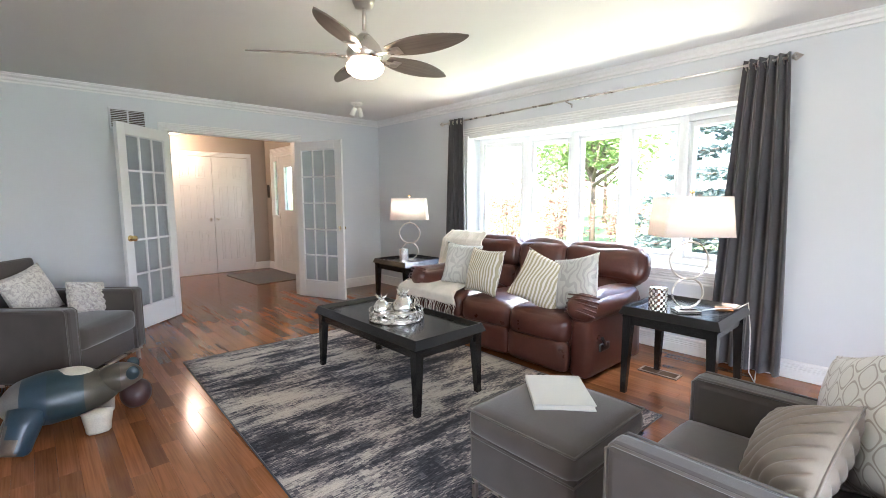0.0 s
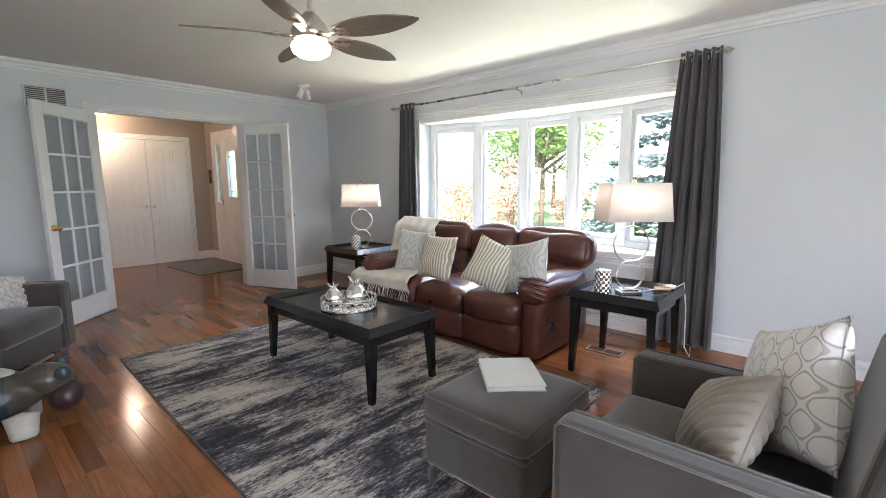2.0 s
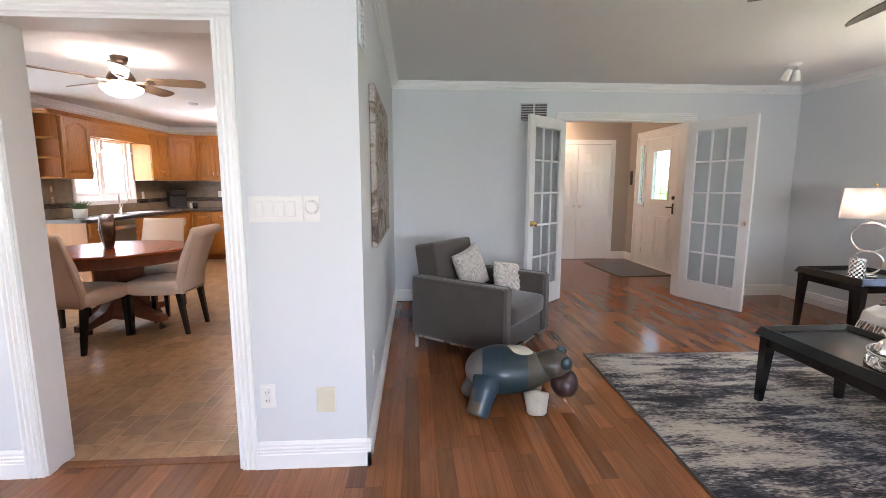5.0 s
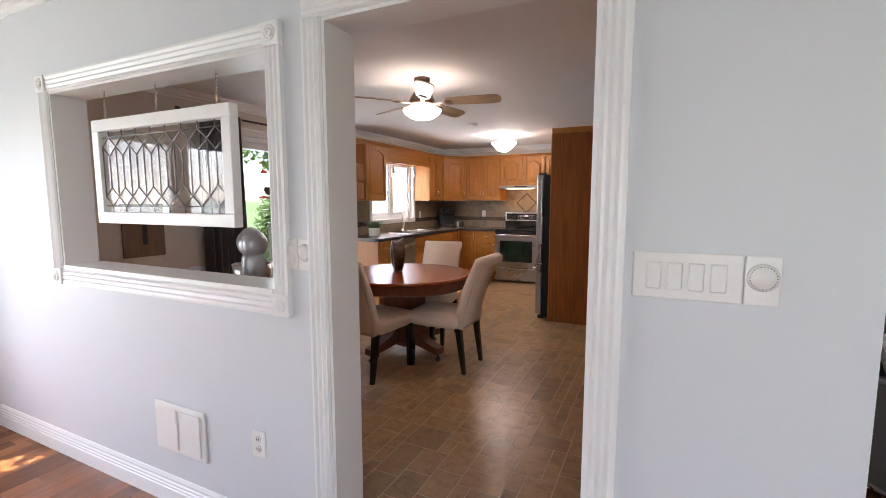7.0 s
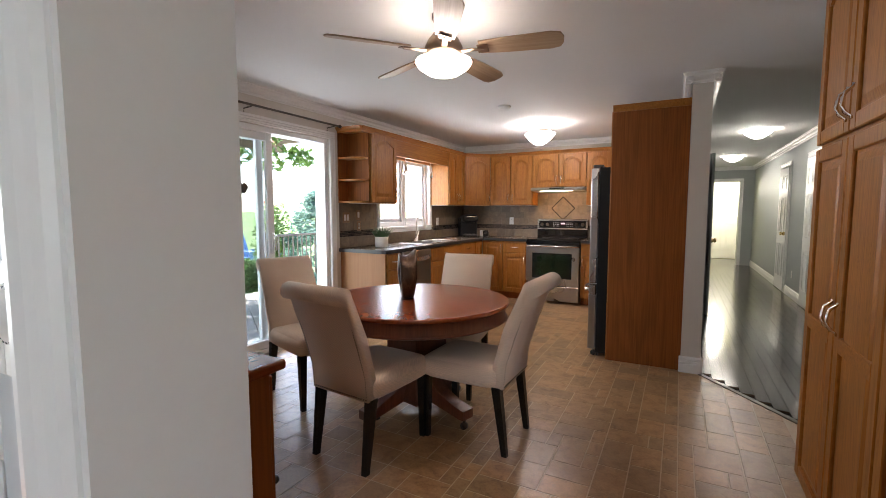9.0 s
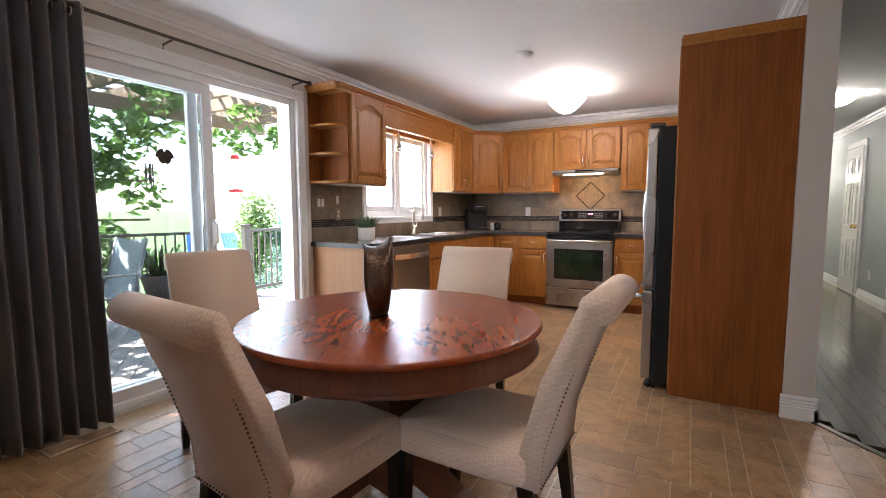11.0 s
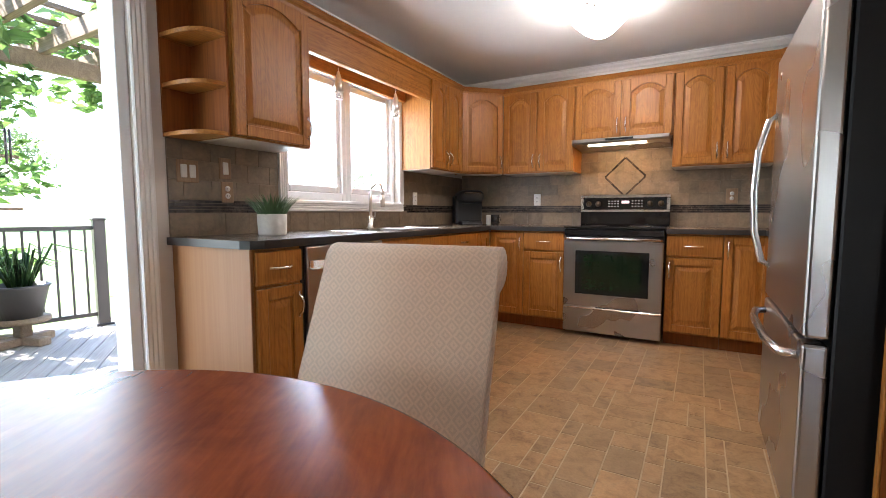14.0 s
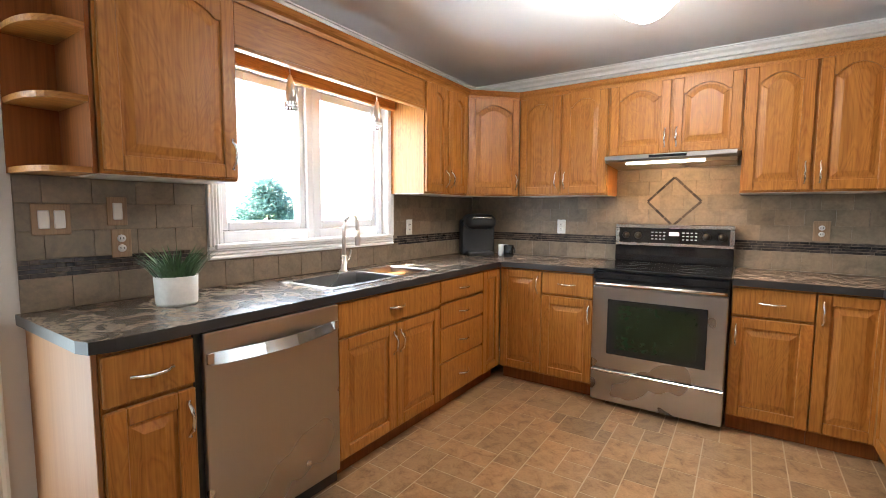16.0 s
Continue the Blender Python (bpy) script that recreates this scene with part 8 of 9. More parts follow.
iw, ih = w - 0.055, h - 0.055
n = 8
line = lambda p, q: tube(bm, [(p[0], -0.005, p[1]), (q[0], -0.005, q[1])], 0.0032, 5)
for z in (-ih + 0.03, ih - 0.03):
    line((-iw, z), (iw, z))
for k in range(n):
    x = -iw + 2 * iw * (k + 0.5) / n
    s = iw / n
    for sg in (-1, 1):
        zt, zm, zb = sg * (ih - 0.03), sg * (ih - 0.075), sg * (ih - 0.12)
        line((x, zt), (x + s, zm)), line((x, zt), (x - s, zm)), line((x + s, zm), (x, zb)), line((x - s, zm), (x, zb))
        line((x, zt), (x, sg * ih))
    line((x, -(ih - 0.12)), (x, ih - 0.12))
    line((x - s * 0.98, -(ih - 0.075)), (x - s * 0.98, ih - 0.075))
part("lead_lines", bm, M_LEAD, hs)
for x in (-0.40, 0.0, 0.40):
    bm = bmesh.new()
    zz = h
    k = 0
    while zz < PT[3] - 1.545 - 0.02:
        tube(bm, [((0.005 * math.cos(a)) * (1 if k % 2 else 0) + x, (0.005 * math.cos(a)) * (0 if k % 2 else 1), zz + 0.009 + 0.011 * math.sin(a)) for a in [2 * math.pi * q / 8 for q in range(8)]], 0.0016, 4, True)
        zz += 0.015
        k += 1
    part("chain", bm, M_NICKEL, hs)

# ---- hall ----
M_HALLBULB = glow("lit_hall_glass", (1.0, 0.95, 0.82), 62.0)
for k, (y, r) in enumerate(((10.0, 0.16), (13.2, 0.16))):
    dome_light(pose(-1.13, y, HK), r, "lit round ceiling light in the hall", 0, M_HALLBULB, 0.11)
hall_door = tagged(new("door_hall_open"), "dark-edged painted hall door standing open", "door", "", "structure")
hall_door.matrix_basis = pose(XH + 0.02, 9.95, 0, 0, 0, -80)
bm = bmesh.new()
panel_leaf(bm, 0.76, 2.03, SIX(0.76, 2.03))
part("door_leaf", bm, M_HALLWALL, hall_door)
knob(hall_door, 0.70, 0.95, 0.035, M_BRASS)
hp_ = thing("framed_picture", pose(XH, 7.95, 1.45, 0, 0, 90), "dark framed picture on the hall wall", "picture")
part("picture_frame", B(-0.30, 0.30, -0.03, -0.001, -0.42, 0.42, 0.006), M_BLACKWOOD, hp_)
part("picture_sheet", B(-0.25, 0.25, -0.034, -0.031, -0.37, 0.37), canvas_material(), hp_)
for k, (a, b) in enumerate(((9.7, 10.5), (11.7, 12.4))):
    dd = tagged(new("door_hall_%d" % (k + 1)), "white panelled hall door, shut", "door", "", "structure")
    dd.matrix_basis = pose(XR - 0.012, a, 0, 0, 0, 90)
    bm = bmesh.new()
    panel_leaf(bm, b - a, 2.03, SIX(b - a, 2.03))
    part("door_leaf", bm, M_DOORW, dd)
    knob(dd, 0.06, 0.95, 0.035, M_BRASS)
    cased_y("trim_hall_door_%d" % (k + 1), (a, b, 0, 2.04), XR, -1, "white door casing")
cased_x("trim_hall_end", (-1.5, -0.75, 0, 2.03), 15.7, -1, "white door casing")
M_CREAMROOM = plain("cream_room_paint", (0.70, 0.69, 0.42), 0.6)
slabs("wall_end_room", [(XH - 0.3, XR + 0.3, 17.4, 17.55), (XH - 0.3, XH - 0.2, 15.85, 17.4), (XR + 0.2, XR + 0.3, 15.85, 17.4)], 0, H, M_CREAMROOM, "pale yellow painted room beyond the hall", "wall")
lamp("end_room_light", "POINT", pose(-1.1, 16.6, 2.0), 90, (1.0, 0.96, 0.80), 0.15)
ed = tagged(new("door_end_room"), "white panelled door in the far room", "door", "", "structure")
ed.matrix_basis = pose(-1.30, 17.38, 0)
bm = bmesh.new()
panel_leaf(bm, 0.76, 2.03, SIX(0.76, 2.03))
part("door_leaf", bm, M_DOORW, ed)
plate(pose(XR, 11.2, 0.35, 0, 0, -90), 0.07, 0.115, "socket", "white power outlet in the hall", "power_outlet", 1)

# ---- outside ----
M_GRASS = plain("lawn_grass", (0.085, 0.15, 0.035), 0.9, 0, 0.35, 0.8, 60, 0.5)
M_DECK = wood("weathered_deck_board", (0.26, 0.24, 0.22), (0.40, 0.38, 0.35), 0.7, "x", 1.0, 0.2, 0.15)
M_PERGOLA = wood("pergola_timber", (0.13, 0.085, 0.05), (0.26, 0.185, 0.12), 0.7, "x", 0.8, 0.2)
M_BARK = plain("tree_bark", (0.10, 0.075, 0.055), 0.9, 0, 0.3, 6, 40, 0.6)
M_RAIL = plain("dark_rail_paint", (0.055, 0.048, 0.045), 0.45, 0, 0.1)
M_SIDING = plain("outside_siding", (0.55, 0.53, 0.50), 0.6)


def leaf_material(name, c, vary=0.4):
    mt, t, p = shader(name, 0.5)
    isl = t.nodes.new("ShaderNodeNewGeometry").outputs["Random Per Island"]
    t.links.new(ramp(t, isl, [(0.0, scaled(c, 1 - vary)), (0.5, c), (1.0, scaled(c, 1 + vary))]), p.inputs["Base Color"])
    p.inputs["Subsurface Weight"].default_value = 0.0
    tr_ = t.nodes.new("ShaderNodeBsdfTranslucent")
    tr_.inputs[0].default_value = (*scaled(c, 1.3), 1)
    mx_ = t.nodes.new("ShaderNodeMixShader")
    mx_.inputs[0].default_value = 0.35
    t.links.new(p.outputs[0], mx_.inputs[1])
    t.links.new(tr_.outputs[0], mx_.inputs[2])
    t.links.new(mx_.outputs[0], t.nodes["Material Output"].inputs[0])
    return mt


L_MAPLE = leaf_material("maple_leaf", (0.12, 0.195, 0.055))
L_VINE = leaf_material("vine_leaf", (0.11, 0.20, 0.05))
L_SPRUCE = leaf_material("blue_spruce_needles", (0.095, 0.14, 0.13))
L_RED = leaf_material("barberry_leaf", (0.26, 0.14, 0.11))
L_SHRUB = leaf_material("shrub_leaf", (0.055, 0.12, 0.03))
L_FAR = leaf_material("far_foliage", (0.10, 0.15, 0.06))


def leaves(name, centres, n, size, material, parent=None, seed=1, flat=0.5, spread=1.0):
    """Many bent leaves strewn through lumps (x, y, z, rx, ry, rz)."""
    rg_ = np.random.RandomState(seed)
    c = np.array(centres, dtype=float)
    w = c[:, 3] * c[:, 4] * c[:, 5]
    pick = rg_.choice(len(c), n, p=w / w.sum())
    d = rg_.normal(size=(n, 3))
    d /= np.linalg.norm(d, axis=1)[:, None]
    r = rg_.uniform(0.45, 1.0, n) ** 0.6
    lump = 1 + 0.22 * np.sin(d[:, 0] * 7 + pick) * np.cos(d[:, 2] * 6 + d[:, 1] * 5)
    p = c[pick, :3] + d * c[pick, 3:6] * (r * lump)[:, None]
    t1 = rg_.normal(size=(n, 3))
    t1[:, 2] *= flat
    t1 /= np.linalg.norm(t1, axis=1)[:, None]
    t2 = np.cross(t1, rg_.normal(size=(n, 3)))
    t2 /= np.linalg.norm(t2, axis=1)[:, None]
    nm = np.cross(t1, t2)
    s = size * rg_.uniform(0.6, 1.3, n)[:, None]
    v = np.stack([p - t1 * s, p + t2 * s * 0.45 + nm * s * 0.12, p + t1 * s - nm * s * 0.15, p - t2 * s * 0.45 + nm * s * 0.12], 1).reshape(-1, 3)
    idx = np.arange(n)[:, None] * 4
    f = np.concatenate([idx + [0, 1, 2], idx + [0, 2, 3]], 1).reshape(-1, 3)
    me = bpy.data.meshes.new(name)
    me.from_pydata(v.tolist(), [], f.tolist())
    me.materials.append(material)
    ob = new(name, me)
    ob.parent = parent
    return ob


def tree(m, h, r, material, label, n=2600, size=0.09, seed=1, lumps=14, low=0.35):
    t_ = thing("tree", m, label, "tree", "garden trees")
    rg_ = random.Random(seed)
    bm = bmesh.new()
    tube(bm, [(0, 0, -0.4), (0.05, 0.02, h * 0.3), (-0.04, 0.05, h * 0.6), (0, 0, h * 0.9)], lambda f: 0.075 * h / 5 * (1 - 0.8 * f), 10)
    cs = []
    for k in range(lumps):
        a, z = rg_.uniform(0, 6.283), h * rg_.uniform(low, 0.95)
        q = r * rg_.uniform(0.3, 0.85) * (1.1 - 0.6 * abs(z / h - 0.6))
        c = (q * math.cos(a), q * math.sin(a), z)
        tube(bm, [(0, 0, z * 0.7), (c[0] * 0.5, c[1] * 0.5, z * 0.85), c], lambda f: 0.05 * h / 5 * (1 - 0.8 * f), 6)
        s = r * rg_.uniform(0.28, 0.45)
        cs.append((*c, s, s, s * 0.75))
    part("trunk", bm, M_BARK, t_)
    leaves("crown", cs, n, size, material, t_, seed)
    return t_


def spruce(m, h, r, label, n=4200, size=0.09, seed=2):
    t_ = thing("spruce_tree", m, label, "tree", "garden trees")
    bm = bmesh.new()
    tube(bm, [(0, 0, -0.4), (0, 0, h * 0.98)], lambda f: 0.12 * h / 5 * (1 - 0.95 * f), 10)
    rg_ = random.Random(seed)
    cs = []
    tiers = 13
    for k in range(tiers):
        z = h * (0.06 + 0.90 * k / tiers)
        q = r * (1 - k / tiers) + 0.1
        for j in range(9):
            a = 6.283 * (j + rg_.random()) / 9
            L = q * rg_.uniform(0.8, 1.1)
            tube(bm, [(0, 0, z), (L * math.cos(a), L * math.sin(a), z - 0.12 * L)], lambda f: 0.02 * (1 - 0.7 * f), 5)
            for f in (0.45, 0.72, 0.95):
                cs.append((L * f * math.cos(a), L * f * math.sin(a), z - 0.12 * L * f, 0.17 * q + 0.05, 0.17 * q + 0.05, 0.07 * q + 0.03))
    part("trunk", bm, M_BARK, t_)
    leaves("crown", cs, n, size, L_SPRUCE, t_, seed, 0.4)
    return t_


def shrub(m, r, h, material, label, n=900, size=0.045, seed=3):
    s_ = thing("shrub", m, label, "shrub", "garden shrubs")
    rg_ = random.Random(seed)
    bm = bmesh.new()
    cs = []
    for k in range(9):
        a, q = rg_.uniform(0, 6.283), r * rg_.uniform(0.1, 0.65)
        z = h * rg_.uniform(0.35, 0.8)
        tube(bm, [(0, 0, -0.05), (q * 0.5 * math.cos(a), q * 0.5 * math.sin(a), z * 0.5), (q * math.cos(a), q * math.sin(a), z)], 0.012, 5)
        cs.append((q * math.cos(a), q * math.sin(a), z, r * 0.42, r * 0.42, h * 0.28))
    part("stems", bm, M_BARK, s_)
    leaves("crown", cs, n, size, material, s_, seed)
    return s_


GZ = -0.42
bm = bmesh.new()
bmesh.ops.create_grid(bm, x_segments=60, y_segments=60, size=400)
for v in bm.verts:
    d = max(0, math.hypot(v.co.x, v.co.y - 4) - 20)
    v.co.z = GZ + 0.02 * math.sin(v.co.x * 0.3) + min(d, 60) * 0.02
structure("ground", bm, M_GRASS, "sunlit green lawn", "ground")
structure("foundation", B(XW - 0.2, XE + 0.2, YS - 0.2, 18.0, -0.45, -0.1), M_SIDING, "pale foundation wall", "foundation")
# Eaves out of view, added to limit how far the sun reaches indoors.
slabs("roof_eaves", [(XW - 0.85, XW - 0.2, YS - 0.8, 19.0), (XE + 0.2, XE + 0.85, YS - 0.8, 19.0), (XW - 0.2, XE + 0.2, YS - 0.8, YS - 0.2)], H + 0.06, H + 0.16, M_SIDING, "unseen white eaves added to shade the windows", "roof")

# front garden seen through the bow window
spruce(pose(8.6, 2.55, GZ), 5.4, 1.6, "blue spruce close to the bow window", 12000, 0.07)
tree(pose(12.5, 7.3, GZ), 6.6, 2.0, L_MAPLE, "green maple tree in the front garden", 5000, 0.11, 5, 24, 0.42)
tree(pose(17.0, 10.5, GZ), 7.0, 2.6, L_FAR, "leafy tree further off in the front garden", 4500, 0.12, 8)
tree(pose(24.0, 2.0, GZ), 9.0, 3.6, L_FAR, "large tree across the road", 5000, 0.16, 11)
tree(pose(26.0, 14.0, GZ), 9.0, 3.6, L_FAR, "large tree across the road", 5000, 0.16, 12)
for k, (x, y, r, h) in enumerate(((8.0, 7.0, 1.0, 2.5), (8.2, 5.6, 0.9, 2.3), (8.3, 8.6, 1.1, 2.7), (9.6, 4.9, 0.9, 2.1), (9.2, 10.4, 1.2, 2.8))):
    shrub(pose(x, y, GZ), r, h, L_RED, "reddish barberry shrub in front of the house", 1300, 0.045, 20 + k)
shrub(pose(6.6, 2.6, GZ), 0.7, 0.8, L_SHRUB, "low green shrub under the bow window", 1300, 0.04, 31)

# deck
dk = tagged(new("deck"), "pale weathered timber deck", "deck", "", "structure")
DZ = -0.12
dirn = Vector((-0.82, 0.572, 0)).normalized()
side = Vector((-dirn.y, dirn.x, 0))
X0, X1, Y0, Y1 = -8.62, -5.5, 1.5, 9.8
for k in range(-70, 71):
    o_ = Vector((-7.0, 5.6, 0)) + side * 0.142 * k
    lo_, hi_ = -99.0, 99.0
    for p0, d0, q0, q1 in ((o_.x, dirn.x, X0, X1), (o_.y, dirn.y, Y0, Y1)):
        t0_, t1_ = sorted(((q0 - p0) / d0, (q1 - p0) / d0))
        lo_, hi_ = max(lo_, t0_), min(hi_, t1_)
    if hi_ - lo_ > 0.1:
        ob = part("deck_board", B(lo_, hi_, -0.068, 0.068, -0.03, 0, 0.003), M_DECK, dk)
        ob.matrix_basis = Matrix.Translation((o_.x, o_.y, DZ)) @ pose(0, 0, 0, 0, 0, math.degrees(math.atan2(dirn.y, dirn.x)))
part("joists", B(-8.6, -5.55, 1.5, 9.8, GZ, DZ - 0.03), M_SIDING, dk)


def deck_rail(a, b):
    """A length of railing between two posts."""
    r_ = thing("deck_railing", pose(a[0], a[1], DZ, 0, 0, math.degrees(math.atan2(b[1] - a[1], b[0] - a[0]))), "dark metal deck railing with thin balusters", "railing", "deck railings")
    L = math.hypot(b[0] - a[0], b[1] - a[1])
    for x in (0, L):
        ps = part("post", B(x - 0.05, x + 0.05, -0.05, 0.05, 0, 1.07, 0.006), M_RAIL, r_)
        part("post_cap", B(x - 0.06, x + 0.06, -0.06, 0.06, 1.07, 1.10, 0.01), M_RAIL, ps)
        part("post_base", B(x - 0.075, x + 0.075, -0.075, 0.075, 0, 0.02, 0.004), M_RAIL, ps)
    for z in (0.10, 0.98):
        part("rail", B(0.05, L - 0.05, -0.025, 0.025, z, z + 0.04, 0.005), M_RAIL, r_)
    n_ = int(L / 0.11)
    bm_ = mesh_of("baluster", B(-0.009, 0.009, -0.009, 0.009, 0.14, 0.98), M_RAIL)
    for k in range(1, n_):
        q = new("baluster", bm_)
        q.parent = r_
        q.matrix_basis = pose(L * k / n_, 0, 0)
    return r_


deck_rail((-8.55, 5.85), (-8.30, 7.45))
deck_rail((-8.60, 1.6), (-8.56, 5.7))
deck_rail((-8.30, 8.14), (-8.30, 9.7))

# pergola
pg = thing("pergola", pose(0, 0, 0), "timber pergola over the deck", "pergola")
for x, y in ((-8.4, 1.9), (-8.4, 5.2)):
    part("post", B(x - 0.07, x + 0.07, y - 0.07, y + 0.07, DZ, 2.36, 0.006), M_PERGOLA, pg)
    for s in (-1, 1):
        bm = bmesh.new()
        box(bm, -0.04, 0.04, 0, 0.75, -0.045, 0.045, 0.004, 1, pose(x, y, 1.80, 45 if s > 0 else 135, 0, 0))
        part("brace", bm, M_PERGOLA, pg)
for x in (-8.4, -5.62):
    part("beam", B(x - 0.045, x + 0.045, 1.4, 8.6, 2.36, 2.52, 0.005), M_PERGOLA, pg)
rm_ = mesh_of("rafter", B(-8.95, -5.58, -0.03, 0.03, 2.50, 2.66, 0.004), M_PERGOLA)
y = 1.6
while y < 8.6:
    q = new("rafter", rm_)
    q.parent = pg
    q.matrix_basis = pose(0, y, 0)
    y += 0.46
lm_ = mesh_of("lath", B(-0.02, 0.02, 1.4, 8.6, 2.66, 2.70, 0.003), M_PERGOLA)
for k in range(8):
    q = new("lath", lm_)
    q.parent = pg
    q.matrix_basis = pose(-8.8 + 0.42 * k, 0, 0)
cs = []
rg_ = random.Random(7)
for k in range(80):
    cs.append((rg_.uniform(-9.0, -5.9), rg_.uniform(1.6, 6.0), rg_.uniform(2.62, 2.9), 0.35, 0.35, 0.14))
# Extra lumps, mostly out of view, added to keep sun off the kitchen floor.
for k in range(34):
    cs.append((rg_.uniform(-7.7, -6.0), rg_.uniform(3.4, 5.7), rg_.uniform(2.74, 2.9), 0.35, 0.35, 0.12))
for k in range(24):
    cs.append((rg_.uniform(-8.9, -7.2), rg_.uniform(1.6, 8.5), rg_.uniform(2.1, 2.5), 0.22, 0.25, 0.18))
for k in range(22):
    cs.append((rg_.uniform(-9.0, -6.6), rg_.uniform(6.0, 8.5), rg_.uniform(2.66, 2.85), 0.3, 0.25, 0.10))
for k in range(48):
    cs.append((-8.75, rg_.uniform(1.7, 7.0), rg_.uniform(0.2, 2.3), 0.2, 0.3, 0.3))
vn = thing("climbing_vine", pose(0, 0, 0), "climbing vine with broad leaves over the pergola", "vine")
leaves("vine_leaves", cs, 17000, 0.085, L_VINE, vn, 9)
bm = bmesh.new()
for k in range(9):
    y = 1.9 + 0.5 * k
    tube(bm, [(-8.62, y, DZ), (-8.66, y + 0.1, 0.8), (-8.6, y - 0.05, 1.7), (-8.5, y + 0.1, 2.6), (-7.6, y + 0.3, 2.74)], 0.015, 6)
part("stems", bm, M_BARK, vn)
for k in range(3):
    bm = bmesh.new()
    z = 0.55 + 0.5 * k
    box(bm, -8.72, -8.70, 1.9, 7.0, z, z + 0.03)
    part("trellis_bar", bm, M_PERGOLA, vn)

# plant on a stand, feeders
pl = thing("potted_plant", pose(-8.1, 6.75, DZ), "spiky plant in a dark pot on a wooden stand", "plant")
bm = bmesh.new()
for a in (0, 90):
    box(bm, -0.24, 0.24, -0.05, 0.05, 0, 0.07, 0.01, 1, pose(0, 0, 0, 0, 0, a + 20))
    box(bm, -0.05, 0.05, -0.05, 0.05, 0.05, 0.22, 0.01, 1, pose(0, 0, 0, 0, 0, a + 20))
lathe(bm, [(0, 0.2), (0.2, 0.2), (0.2, 0.24), (0, 0.24)], 16)
part("stand", bm, M_PERGOLA, pl)
bm = bmesh.new()
lathe(bm, [(0, 0.24), (0.14, 0.24), (0.20, 0.50), (0.22, 0.52), (0.20, 0.53), (0.18, 0.48), (0, 0.47)], 24)
part("pot", bm, M_RAIL, pl)
bm = bmesh.new()
for k in range(46):
    a, L = rg_.uniform(0, 6.283), rg_.uniform(0.3, 0.55)
    tube(bm, [(0.05 * math.cos(a), 0.05 * math.sin(a), 0.47), (0.45 * L * math.cos(a), 0.45 * L * math.sin(a), 0.5 + L * 0.7), (L * math.cos(a), L * math.sin(a), 0.45 + L * 0.6)], lambda f: 0.012 * (1.05 - f), 4)
part("blades", bm, L_SHRUB, pl)
M_REDPL = plain("red_plastic", (0.5, 0.02, 0.03), 0.3)
bf = thing("bird_feeder", pose(-8.3, 8.0, 0), "red hanging bird feeder", "bird feeder")
bm = bmesh.new()
lathe(bm, [(0, 1.45), (0.10, 1.45), (0.11, 1.48), (0.0, 1.50)], 16)
part("tray", bm, M_REDPL, bf)
bm = bmesh.new()
lathe(bm, [(0, 1.93), (0.07, 1.93), (0.05, 1.98), (0.0, 2.0)], 16)
part("cap", bm, M_REDPL, bf)
bm = bmesh.new()
lathe(bm, [(0.03, 1.49), (0.035, 1.93)], 12)
part("glass_tube", bm, M_GLASS, bf)
bm = bmesh.new()
tube(bm, [(0, 0, 2.0), (0, 0, 2.37)], 0.003, 5)
part("hanging_wire", bm, M_RAIL, bf)
wc = thing("wind_chime", pose(-8.2, 6.75, 0), "dark hanging wind chime", "wind chime")
bm = bmesh.new()
tube(bm, [(0, 0, 1.75), (0, 0, 2.38)], 0.003, 5)
for k in range(5):
    a = 1.2566 * k
    tube(bm, [(0.04 * math.cos(a), 0.04 * math.sin(a), 1.45 + 0.03 * k), (0.04 * math.cos(a), 0.04 * math.sin(a), 1.75)], 0.009, 6)
part("tubes", bm, M_RAIL, wc)

# sling chair on the deck, faces its own -y
M_SLING = cloth("pale_blue_grey_mesh", (0.34, 0.40, 0.44), 300, 0.1, 0.8, 0.3, 0.1)
M_CHAIRMETAL = metal("grey_tube_metal", (0.30, 0.29, 0.28), 0.4)
pc = thing("patio_chair", pose(-7.85, 6.02, DZ, 0, 0, 8), "pale blue mesh sling chair on the deck", "chair")
bm = bmesh.new()
def sling_pt(u, v):
    path = [(-0.26, 0.43), (-0.10, 0.39), (0.10, 0.37), (0.18, 0.42), (0.24, 0.60), (0.31, 0.85), (0.35, 1.0)]
    k = v * (len(path) - 1)
    i = min(int(k), len(path) - 2)
    f = k - i
    return (-0.24 + 0.48 * u, path[i][0] + (path[i + 1][0] - path[i][0]) * f, path[i][1] + (path[i + 1][1] - path[i][1]) * f - 0.02 * math.sin(math.pi * u))
sheet(bm, sling_pt, 10, 24, 0.004)
part("sling", bm, M_SLING, pc)
for s in (-1, 1):
    bm = bmesh.new()
    tube(bm, [(s * 0.25, -0.27, 0.43), (s * 0.25, 0.10, 0.37), (s * 0.25, 0.19, 0.43), (s * 0.25, 0.35, 1.0)], 0.014, 8)
    part("side_rail", bm, M_CHAIRMETAL, pc)
    bm = bmesh.new()
    tube(bm, [(s * 0.27, -0.28, 0.0), (s * 0.27, -0.26, 0.60), (s * 0.27, -0.18, 0.64), (s * 0.27, 0.22, 0.62)], 0.014, 8)
    part("armrest", bm, M_CHAIRMETAL, pc)
    bm = bmesh.new()
    tube(bm, [(s * 0.27, 0.20, 0.60), (s * 0.27, 0.22, 0.30), (s * 0.27, 0.34, 0.0)], 0.014, 8)
    part("leg", bm, M_CHAIRMETAL, pc)

